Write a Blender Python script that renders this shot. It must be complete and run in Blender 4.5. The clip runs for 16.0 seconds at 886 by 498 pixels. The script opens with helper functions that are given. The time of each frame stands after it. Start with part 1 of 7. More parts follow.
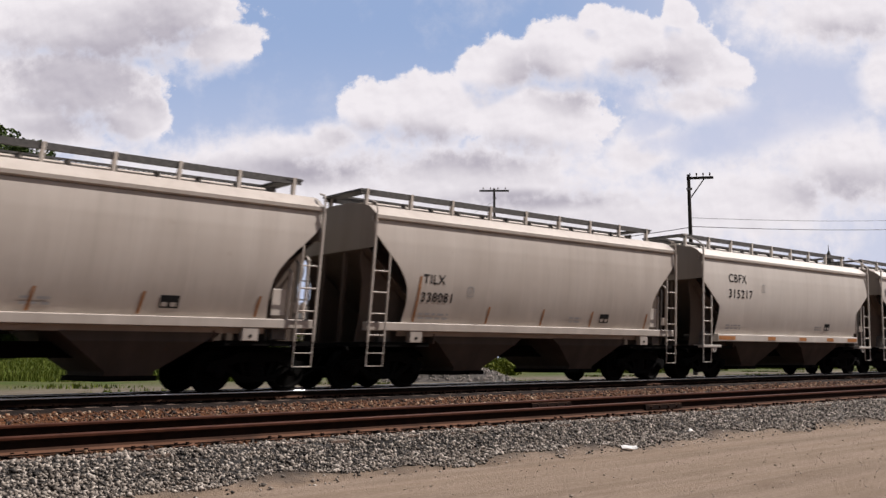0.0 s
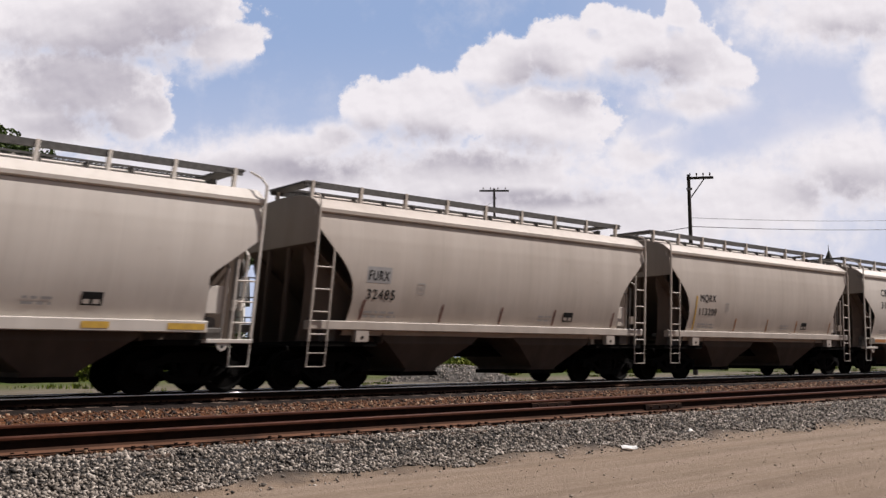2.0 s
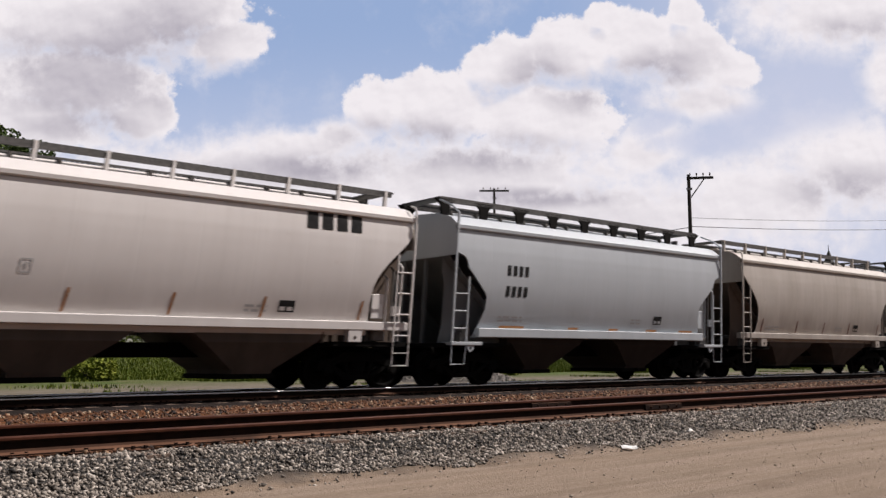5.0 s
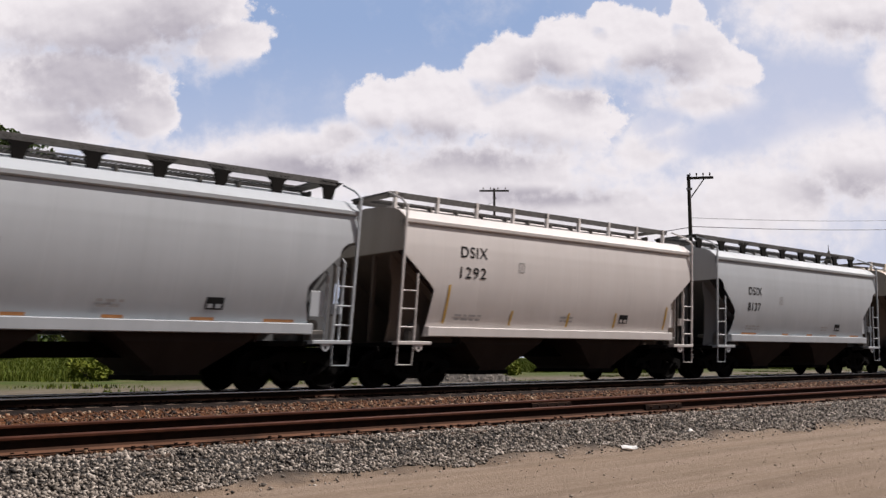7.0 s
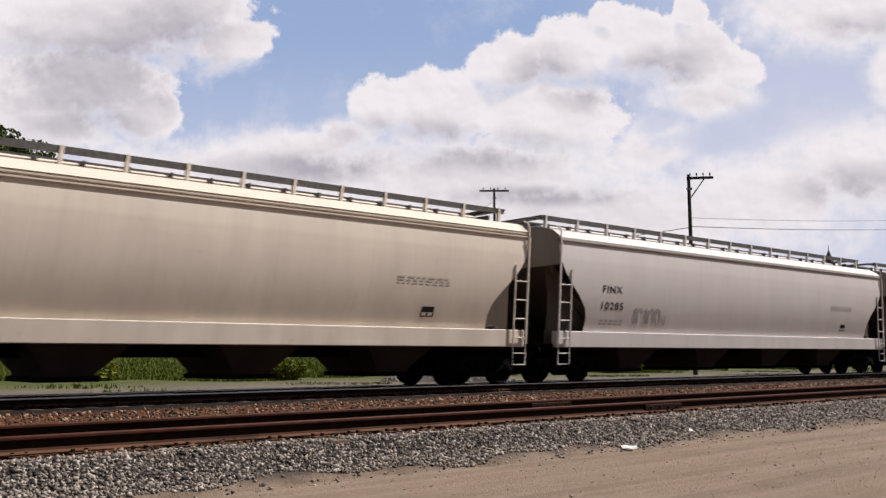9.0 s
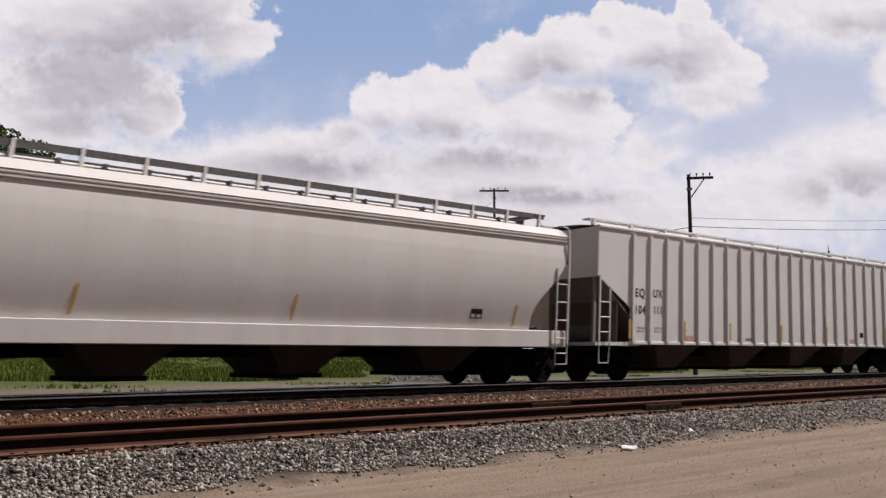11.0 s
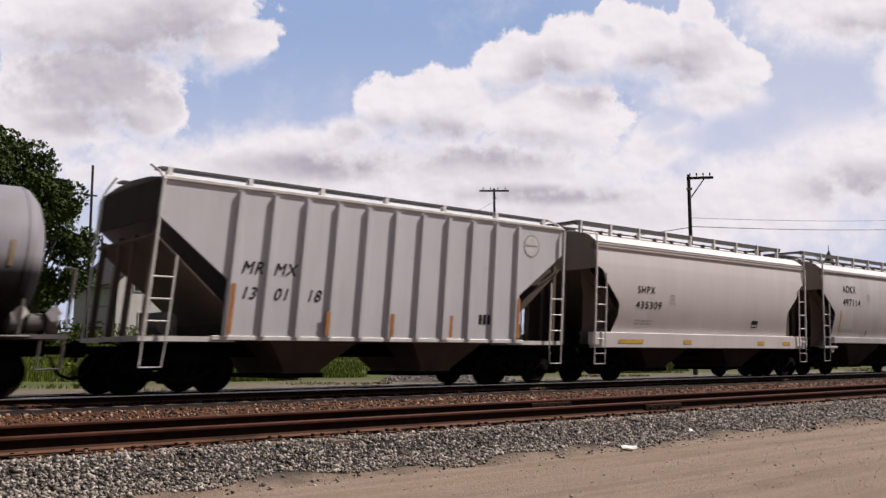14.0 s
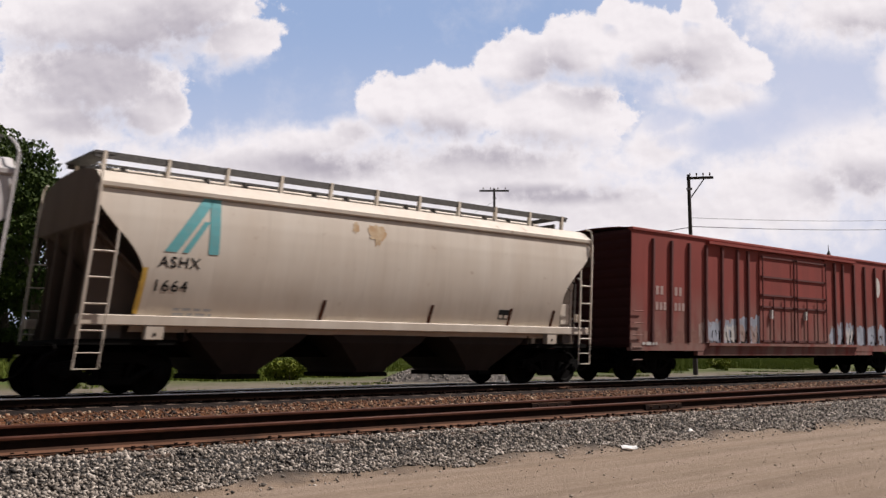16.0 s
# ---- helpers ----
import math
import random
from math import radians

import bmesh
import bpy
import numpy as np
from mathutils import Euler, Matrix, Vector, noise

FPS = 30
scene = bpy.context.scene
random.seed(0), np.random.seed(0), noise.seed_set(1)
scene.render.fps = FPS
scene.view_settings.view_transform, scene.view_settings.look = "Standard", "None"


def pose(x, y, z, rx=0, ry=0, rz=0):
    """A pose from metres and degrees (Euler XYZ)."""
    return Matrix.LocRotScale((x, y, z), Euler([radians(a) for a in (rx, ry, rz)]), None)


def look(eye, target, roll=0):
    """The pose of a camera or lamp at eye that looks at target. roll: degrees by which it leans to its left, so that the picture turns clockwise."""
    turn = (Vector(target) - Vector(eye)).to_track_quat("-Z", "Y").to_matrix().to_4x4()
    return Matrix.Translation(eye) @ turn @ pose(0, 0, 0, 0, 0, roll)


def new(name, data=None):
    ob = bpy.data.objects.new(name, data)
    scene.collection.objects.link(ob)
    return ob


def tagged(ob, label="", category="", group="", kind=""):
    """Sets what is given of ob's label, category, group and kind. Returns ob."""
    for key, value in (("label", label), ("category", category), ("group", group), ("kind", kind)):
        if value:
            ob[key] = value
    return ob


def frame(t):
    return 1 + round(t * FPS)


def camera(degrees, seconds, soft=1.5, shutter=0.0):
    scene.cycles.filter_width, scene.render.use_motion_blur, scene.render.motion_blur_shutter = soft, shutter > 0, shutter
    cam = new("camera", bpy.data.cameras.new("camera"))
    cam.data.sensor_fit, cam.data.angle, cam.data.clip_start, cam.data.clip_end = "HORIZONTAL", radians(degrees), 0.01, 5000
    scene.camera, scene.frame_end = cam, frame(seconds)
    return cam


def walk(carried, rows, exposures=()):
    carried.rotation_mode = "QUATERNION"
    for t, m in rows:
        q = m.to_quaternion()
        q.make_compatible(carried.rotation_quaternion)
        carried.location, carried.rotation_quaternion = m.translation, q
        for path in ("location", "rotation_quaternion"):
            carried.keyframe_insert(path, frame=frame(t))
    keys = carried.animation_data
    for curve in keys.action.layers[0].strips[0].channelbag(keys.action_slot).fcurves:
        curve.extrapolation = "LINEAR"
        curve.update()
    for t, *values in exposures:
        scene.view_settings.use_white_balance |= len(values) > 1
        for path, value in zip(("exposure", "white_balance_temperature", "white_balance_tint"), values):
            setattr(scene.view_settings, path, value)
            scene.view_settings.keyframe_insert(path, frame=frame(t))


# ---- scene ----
F_DEG = 51.94
cam = camera(F_DEG, 16.0, soft=1.4, shutter=1.65)
# the clip's camera reads its picture from top to bottom, so the passing cars lean
scene.cycles.rolling_shutter_type, scene.cycles.rolling_shutter_duration = "TOP", 0.06
RAIL = 0.50                      # height of the rail heads above the dirt road
EYE = Vector((0.0, 0.0, RAIL + 0.675))
YAW, TILT = radians(49.32), radians(6.82)
AIM = Vector((math.cos(TILT) * math.cos(YAW), math.cos(TILT) * math.sin(YAW), math.sin(TILT)))
STAND = look(EYE, EYE + AIM * 10, -0.2)
walk(cam, [(0.0, STAND), (16.0, STAND)], [(0.0, 0.12, 6540, 16), (9.0, 0.11, 6600, 16), (11.5, 0.01, 6540, 16), (13.0, -0.04, 6520, 17), (14.0, 0.12, 6600, 18), (16.0, 0.17, 6640, 16)])

SPEED = 19.74                    # train, metres a second towards -x
Y_TRAIN, Y_NEAR = 17.82, 9.40    # centre lines of the two tracks
GAUGE = 1.435

# ---- light ----
SUN = Vector((0.57, -0.25, 0.78)).normalized()
world = bpy.data.worlds.new("sky")
scene.world = world
world.use_nodes = True
wn = world.node_tree
sky = wn.nodes.new("ShaderNodeTexSky")
sky.sky_type = "NISHITA"
sky.sun_disc = False
sky.sun_elevation = math.asin(SUN.z)
sky.sun_rotation = math.atan2(SUN.x, SUN.y)
sky.air_density, sky.dust_density = 1.0, 2.0
wcoord = wn.nodes.new("ShaderNodeTexCoord")
wnoise = wn.nodes.new("ShaderNodeTexNoise")
wnoise.inputs["Scale"].default_value = 3.0
wnoise.inputs["Detail"].default_value = 6.0
wramp = wn.nodes.new("ShaderNodeMapRange")
wramp.inputs["From Min"].default_value, wramp.inputs["From Max"].default_value = 0.42, 0.56
wmix = wn.nodes.new("ShaderNodeMix")
wmix.data_type = "RGBA"
wmix.inputs["B"].default_value = (3.6, 3.64, 3.8, 1)
wn.links.new(wcoord.outputs["Generated"], wnoise.inputs["Vector"])
wn.links.new(wnoise.outputs["Fac"], wramp.inputs["Value"])
wn.links.new(wramp.outputs["Result"], wmix.inputs["Factor"])
wn.links.new(sky.outputs["Color"], wmix.inputs["A"])
wn.links.new(wmix.outputs["Result"], wn.nodes["Background"].inputs["Color"])
wn.nodes["Background"].inputs["Strength"].default_value = 0.05
sun = new("sun", bpy.data.lights.new("sun", "SUN"))
sun.data.energy, sun.data.angle, sun.data.color = 5.0, radians(0.6), (1.0, 0.96, 0.9)
sun.matrix_world = look((0, 0, 60), Vector((0, 0, 60)) - SUN)


# ---- materials ----
def tree(name):
    m = bpy.data.materials.new(name)
    m.use_nodes = True
    return m, m.node_tree, m.node_tree.nodes["Principled BSDF"]


def noise_fac(nt, scale, detail=4.0, lo=0.35, hi=0.65, stretch=(1, 1, 1), source="Object"):
    co = nt.nodes.new("ShaderNodeTexCoord")
    mp = nt.nodes.new("ShaderNodeMapping")
    mp.inputs["Scale"].default_value = stretch
    nz = nt.nodes.new("ShaderNodeTexNoise")
    nz.inputs["Scale"].default_value, nz.inputs["Detail"].default_value = scale, detail
    mr = nt.nodes.new("ShaderNodeMapRange")
    mr.inputs["From Min"].default_value, mr.inputs["From Max"].default_value = lo, hi
    nt.links.new(co.outputs[source], mp.inputs["Vector"])
    nt.links.new(mp.outputs["Vector"], nz.inputs["Vector"])
    nt.links.new(nz.outputs["Fac"], mr.inputs["Value"])
    return mr.outputs["Result"]


def mixed(nt, fac, a, b, mode="MIX"):
    mx = nt.nodes.new("ShaderNodeMix")
    mx.data_type, mx.blend_type = "RGBA", mode
    for key, v in (("Factor", fac), ("A", a), ("B", b)):
        if isinstance(v, (float, int)):
            mx.inputs[key].default_value = v
        elif isinstance(v, tuple):
            mx.inputs[key].default_value = (*v, 1) if len(v) == 3 else v
        else:
            nt.links.new(v, mx.inputs[key])
    return mx.outputs["Result"]


def times(nt, a, k):
    mt = nt.nodes.new("ShaderNodeMath")
    mt.operation = "MULTIPLY"
    nt.links.new(a, mt.inputs[0])
    if isinstance(k, (float, int)):
        mt.inputs[1].default_value = k
    else:
        nt.links.new(k, mt.inputs[1])
    return mt.outputs[0]


def bump(nt, bsdf, fac, strength, distance):
    b = nt.nodes.new("ShaderNodeBump")
    b.inputs["Strength"].default_value, b.inputs["Distance"].default_value = strength, distance
    nt.links.new(fac, b.inputs["Height"])
    nt.links.new(b.outputs["Normal"], bsdf.inputs["Normal"])


def simple(name, base, other=None, scale=6.0, rough=0.6, metal=0.0, relief=0.0, stretch=(1, 1, 1)):
    m, nt, b = tree(name)
    f1 = noise_fac(nt, scale, 5, 0.3, 0.7, stretch)
    f2 = noise_fac(nt, scale * 9, 3, 0.3, 0.7, stretch)
    dark = other or tuple(c * 0.72 for c in base)
    col = mixed(nt, f1, base, dark)
    col = mixed(nt, times(nt, f2, 0.35), col, tuple(c * 0.6 for c in base))
    nt.links.new(col, b.inputs["Base Color"])
    b.inputs["Roughness"].default_value, b.inputs["Metallic"].default_value = rough, metal
    if relief:
        bump(nt, b, f2, 0.5, relief)
    return m


def car_paint(name, base, dirt, dirty=0.5, rust=0.15, rough=0.58, lower_shade=None, nose=None, dust=None):
    """Weathered paint: rain streaks down the side, dust and painted shading low down, small rust spots, faint weld
    seams.
    """
    m, nt, b = tree(name)
    streak = noise_fac(nt, 2.2, 5, 0.40, 0.72, (1.0, 1.0, 0.10))
    fine = noise_fac(nt, 5.0, 5, 0.52, 0.80, (1.0, 1.0, 0.09))
    cloudy = noise_fac(nt, 0.55, 4, 0.35, 0.7)
    spots = noise_fac(nt, 3.2, 6, 0.66, 0.76)
    co = nt.nodes.new("ShaderNodeTexCoord")
    sep = nt.nodes.new("ShaderNodeSeparateXYZ")
    nt.links.new(co.outputs["Object"], sep.inputs[0])
    low = nt.nodes.new("ShaderNodeMapRange")
    low.inputs["From Min"].default_value, low.inputs["From Max"].default_value = 2.9, 1.0
    nt.links.new(sep.outputs["Z"], low.inputs["Value"])
    col = mixed(nt, times(nt, cloudy, 0.35 * dirty), base, dirt)
    col = mixed(nt, times(nt, streak, 0.38 * dirty), col, dirt)
    blotch = times(nt, noise_fac(nt, 0.9, 3, 0.55, 0.62), noise_fac(nt, 2.6, 4, 0.4, 0.7, (1, 1, 0.3)))
    col = mixed(nt, times(nt, blotch, 0.30 * dirty), col, tuple(min(1, c * 1.12) for c in base))
    col = mixed(nt, times(nt, fine, 0.20 * dirty), col, tuple(c * 0.55 for c in dirt))
    # low dirt, reaching high enough to paint the side's shading as well
    low_dirt_and_shade = times(nt, low.outputs["Result"], noise_fac(nt, 1.4, 5, 0.25, 0.7, (1, 1, 0.4)))
    col = mixed(nt, times(nt, low_dirt_and_shade, 0.7 * dirty), col, tuple(c * 0.7 for c in dirt))
    col = mixed(nt, times(nt, spots, rust), col, (0.22, 0.10, 0.04))
    if dust:      # pale road dust on the lower side
        col = mixed(nt, times(nt, times(nt, low.outputs["Result"], noise_fac(nt, 1.9, 6, 0.30, 0.62, (1, 1, 0.35))), 0.75), col, dust)
    if lower_shade:      # shade painted over the lower shell in near-black, with an uneven edge
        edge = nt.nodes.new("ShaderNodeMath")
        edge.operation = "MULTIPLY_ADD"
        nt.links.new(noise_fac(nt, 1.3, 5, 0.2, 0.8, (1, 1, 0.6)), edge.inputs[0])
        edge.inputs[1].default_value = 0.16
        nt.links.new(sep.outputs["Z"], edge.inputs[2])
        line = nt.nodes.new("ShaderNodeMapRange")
        line.inputs["From Min"].default_value, line.inputs["From Max"].default_value = lower_shade + 0.24, lower_shade - 0.10
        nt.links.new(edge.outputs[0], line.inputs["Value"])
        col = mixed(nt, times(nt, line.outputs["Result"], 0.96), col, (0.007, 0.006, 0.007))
    if nose:      # black over the front of the shell, fading out rearwards
        front = nt.nodes.new("ShaderNodeMapRange")
        front.interpolation_type = "SMOOTHSTEP"
        front.inputs["From Min"].default_value, front.inputs["From Max"].default_value = nose + 0.45, nose - 0.35
        nt.links.new(sep.outputs["X"], front.inputs["Value"])
        col = mixed(nt, times(nt, front.outputs["Result"], 0.97), col, (0.009, 0.0085, 0.011))
    nt.links.new(col, b.inputs["Base Color"])
    b.inputs["Roughness"].default_value = rough
    wv = nt.nodes.new("ShaderNodeTexWave")
    wv.wave_type, wv.bands_direction = "BANDS", "X"
    wv.inputs["Scale"].default_value = 0.26
    nt.links.new(co.outputs["Object"], wv.inputs["Vector"])
    seam = nt.nodes.new("ShaderNodeMapRange")
    seam.inputs["From Min"].default_value, seam.inputs["From Max"].default_value = 0.0, 0.004
    nt.links.new(wv.outputs["Fac"], seam.inputs["Value"])
    dents = mixed(nt, 0.7, seam.outputs["Result"], noise_fac(nt, 1.1, 2, 0.2, 0.8))
    bump(nt, b, dents, 0.3, 0.014)
    return m


def rail_material():
    """Rust-black steel, with lit upward faces and shaded webs painted in by facing."""
    m, nt, b = tree("rusty_rail")
    col = mixed(nt, noise_fac(nt, 9, 5, 0.3, 0.7), (0.020, 0.010, 0.007), (0.010, 0.006, 0.0045))
    geo = nt.nodes.new("ShaderNodeNewGeometry")
    sep = nt.nodes.new("ShaderNodeSeparateXYZ")
    nt.links.new(geo.outputs["Normal"], sep.inputs[0])
    up = nt.nodes.new("ShaderNodeMapRange")
    up.inputs["From Min"].default_value, up.inputs["From Max"].default_value = 0.35, 0.85
    nt.links.new(sep.outputs["Z"], up.inputs["Value"])
    # paler tone that paints the lit look of upward faces
    dust = times(nt, up.outputs["Result"], noise_fac(nt, 1.6, 5, 0.2, 0.6))
    col = mixed(nt, dust, col, (0.125, 0.062, 0.038))
    nt.links.new(col, b.inputs["Base Color"])
    b.inputs["Roughness"].default_value = 0.85
    b.inputs["Specular IOR Level"].default_value = 0.1
    return m


M = {}
M["black"] = simple("black_steel", (0.007, 0.0065, 0.006), (0.011, 0.009, 0.008), 5, 0.85)
M["under"] = simple("underframe_grime", (0.006, 0.0055, 0.005), (0.004, 0.0036, 0.0032), 3, 0.9)
for key in ("black", "under"):
    M[key].node_tree.nodes["Principled BSDF"].inputs["Specular IOR Level"].default_value = 0.08
M["steel"] = simple("worn_steel", (0.32, 0.31, 0.30), (0.20, 0.17, 0.15), 7, 0.35, 1.0)
M["polish"] = simple("polished_rail_head", (0.74, 0.73, 0.72), (0.70, 0.69, 0.68), 12, 0.2, 1.0)
M["rust"] = rail_material()
M["rust_head"] = simple("rusty_rail_head", (0.088, 0.031, 0.017), (0.040, 0.013, 0.007), 5, 0.55, 0.1)
M["rust_head"].node_tree.nodes["Principled BSDF"].inputs["Specular IOR Level"].default_value = 0.1
M["tie"] = simple("weathered_tie_wood", (0.21, 0.145, 0.11), (0.10, 0.068, 0.05), 3, 0.9, 0, 0.01, (6, 1, 6))
M["spray_blue"] = simple("pale_blue_spray_paint", (0.40, 0.45, 0.53), (0.22, 0.24, 0.29), 2.5, 0.6)
M["grate"] = simple("galvanised_grating", (0.12, 0.115, 0.11), (0.055, 0.052, 0.05), 14, 0.65, 0.3)
M["white"] = simple("white_paint", (0.72, 0.71, 0.68), (0.55, 0.53, 0.49), 4, 0.5)
M["ink"] = simple("black_stencil_paint", (0.012, 0.012, 0.013), (0.03, 0.03, 0.03), 20, 0.8)
M["ink_white"] = simple("white_stencil_paint", (0.62, 0.61, 0.58), (0.45, 0.44, 0.42), 20, 0.6)
M["orange"] = simple("orange_reflector_tape", (0.50, 0.20, 0.05), (0.35, 0.15, 0.05), 8, 0.5)
M["yellow"] = simple("yellow_reflector_tape", (0.62, 0.38, 0.05), (0.45, 0.27, 0.05), 8, 0.5)
M["ink"].node_tree.nodes["Principled BSDF"].inputs["Specular IOR Level"].default_value = 0.1
M["dull"] = simple("dull_grey_fittings", (0.15, 0.138, 0.125), (0.08, 0.07, 0.062), 5, 0.75)
M["dull_orange"] = simple("weathered_orange_tape", (0.36, 0.15, 0.045), (0.22, 0.10, 0.045), 8, 0.6)
M["dark_red"] = simple("faded_dark_red_tape", (0.17, 0.06, 0.045), (0.11, 0.055, 0.045), 8, 0.6)
M["graffiti_grey"] = simple("dark_grey_spray_paint", (0.11, 0.10, 0.095), (0.20, 0.18, 0.17), 10, 0.7)
M["faint_bar"] = simple("very_faded_stencil", (0.46, 0.43, 0.39), (0.52, 0.49, 0.45), 20, 0.6)
M["teal"] = simple("teal_paint", (0.10, 0.42, 0.45), (0.14, 0.36, 0.38), 5, 0.5)
M["grey_bar"] = simple("faded_grey_stencil", (0.30, 0.30, 0.30), (0.40, 0.39, 0.38), 20, 0.6)


# ---- mesh helpers ----
class Geo:
    def __init__(self):
        self.v, self.f = [], []

    def add(self, verts, faces):
        n = len(self.v)
        self.v += [tuple(p) for p in verts]
        self.f += [tuple(i + n for i in f) for f in faces]

    def box(self, x0, x1, y0, y1, z0, z1, c=0.0):
        if c > 0:   # chamfered along x
            sec = [(y0 + c, z0), (y1 - c, z0), (y1, z0 + c), (y1, z1 - c), (y1 - c, z1), (y0 + c, z1), (y0, z1 - c), (y0, z0 + c)]
            self.prism(sec, x0, x1)
            return
        self.add([(x, y, z) for x in (x0, x1) for y in (y0, y1) for z in (z0, z1)],
                 [(0, 1, 3, 2), (4, 6, 7, 5), (0, 4, 5, 1), (2, 3, 7, 6), (0, 2, 6, 4), (1, 5, 7, 3)])

    def prism(self, sec, x0, x1):
        """A closed section of (y, z) drawn along x."""
        n = len(sec)
        self.add([(x0, *s) for s in sec] + [(x1, *s) for s in sec],
                 [(i, (i + 1) % n, n + (i + 1) % n, n + i) for i in range(n)] + [tuple(range(n))[::-1], tuple(range(n, 2 * n))])

    def prism_y(self, sec, y0, y1):
        """A closed section of (x, z) drawn along y."""
        n = len(sec)
        self.add([(s[0], y0, s[1]) for s in sec] + [(s[0], y1, s[1]) for s in sec],
                 [(i, (i + 1) % n, n + (i + 1) % n, n + i)[::-1] for i in range(n)] + [tuple(range(n)), tuple(range(n, 2 * n))[::-1]])

    def prism_z(self, sec, z0, z1):
        n = len(sec)
        self.add([(s[0], s[1], z0) for s in sec] + [(s[0], s[1], z1) for s in sec],
                 [(i, (i + 1) % n, n + (i + 1) % n, n + i) for i in range(n)] + [tuple(range(n))[::-1], tuple(range(n, 2 * n))])

    def tube(self, a, b, r, n=6, r2=None):
        a, b = Vector(a), Vector(b)
        d = (b - a).normalized()
        s = d.orthogonal().normalized()
        t = d.cross(s)
        r2 = r if r2 is None else r2
        ring = [(math.cos(2 * math.pi * i / n), math.sin(2 * math.pi * i / n)) for i in range(n)]
        self.add([a + (s * c + t * q) * r for c, q in ring] + [b + (s * c + t * q) * r2 for c, q in ring],
                 [(i, (i + 1) % n, n + (i + 1) % n, n + i) for i in range(n)] + [tuple(range(n))[::-1], tuple(range(n, 2 * n))])

    def path(self, pts, r, n=6):
        """One round bar bent through the points."""
        pts = [Vector(p) for p in pts]
        rings = []
        side = None
        for i, p in enumerate(pts):
            d = (pts[min(i + 1, len(pts) - 1)] - pts[max(i - 1, 0)]).normalized()
            if side is None:
                side = d.orthogonal().normalized()
            side = (side - d * side.dot(d))
            side = side.normalized() if side.length > 1e-4 else d.orthogonal().normalized()
            t = d.cross(side)
            k = r
            if 0 < i < len(pts) - 1:
                c = max(0.5, d.dot((pts[i + 1] - p).normalized()))
                k = r / c
            rings.append([p + (side * math.cos(2 * math.pi * j / n) + t * math.sin(2 * math.pi * j / n)) * k for j in range(n)])
        m = len(rings)
        self.add([q for ring in rings for q in ring],
                 [(i * n + j, i * n + (j + 1) % n, (i + 1) * n + (j + 1) % n, (i + 1) * n + j) for i in range(m - 1) for j in range(n)]
                 + [tuple(range(n))[::-1], tuple(range((m - 1) * n, m * n))])

    def grid(self, rows):
        """Rows of equally many points, joined to a sheet."""
        w = len(rows[0])
        self.add([p for r in rows for p in r],
                 [(j * w + i, j * w + i + 1, (j + 1) * w + i + 1, (j + 1) * w + i) for j in range(len(rows) - 1) for i in range(w - 1)])

    def lathe_y(self, prof, cx, cz, n=20):
        """Profile of (radius, y) turned about an axis along y through (cx, cz)."""
        rows = [[(cx + r * math.cos(2 * math.pi * i / n), y, cz + r * math.sin(2 * math.pi * i / n)) for i in range(n + 1)] for r, y in prof]
        self.grid(rows)

    def lathe_x(self, prof, cy, cz, n=36):
        rows = [[(x, cy + r * math.cos(2 * math.pi * i / n), cz + r * math.sin(2 * math.pi * i / n)) for i in range(n + 1)] for x, r in prof]
        self.grid(rows)

    def mesh(self, name, mat, smooth=False):
        me = bpy.data.meshes.new(name)
        me.from_pydata(self.v, [], self.f)
        if mat:
            me.materials.append(mat)
        bm = bmesh.new()
        bm.from_mesh(me)
        if smooth:
            bmesh.ops.remove_doubles(bm, verts=bm.verts, dist=0.0005)
        bmesh.ops.recalc_face_normals(bm, faces=bm.faces)
        bm.to_mesh(me)
        bm.free()
        if smooth:
            for p in me.polygons:
                p.use_smooth = True
            me.set_sharp_from_angle(angle=radians(32))
        return me


def part(name, geo, mat, parent, label="", smooth=False, at=None):
    data = geo if isinstance(geo, bpy.types.Mesh) else geo.mesh(name, mat, smooth)
    ob = new(name, data)
    if parent:
        ob.parent = parent
    if at is not None:
        ob.matrix_basis = at
    if label:
        ob["label"] = label
    return ob


def thing(name, label, category, group="", kind="", at=None):
    ob = tagged(new(name), label, category, group, kind)
    ob.empty_display_size = 0.2
    if at is not None:
        ob.matrix_basis = at
    return ob


# ---- rail cars ----
# Car space: x from the leading end sheet (0) to the trailing one (L), y 0 on the track's centre line with the camera's side at -y, z 0 on the rail heads.
PROFILE = [(1.17, 1.34), (1.40, 1.41), (1.60, 1.463), (1.80, 1.508), (2.05, 1.553), (2.30, 1.587), (2.55, 1.608), (2.80, 1.618), (3.05, 1.618), (3.30, 1.607), (3.60, 1.574), (3.83, 1.535)]
ROOF = [(1.575, 3.79), (1.60, 3.80), (1.605, 3.875), (1.57, 3.905), (1.34, 4.085), (1.18, 4.15), (0.6, 4.26), (0.0, 4.29)]


def half_width(z, flat=False):
    if flat:
        return 1.56
    for (z0, y0), (z1, y1) in zip(PROFILE, PROFILE[1:]):
        if z <= z1:
            return y0 + (y1 - y0) * max(0, (z - z0) / (z1 - z0))
    return PROFILE[-1][1]


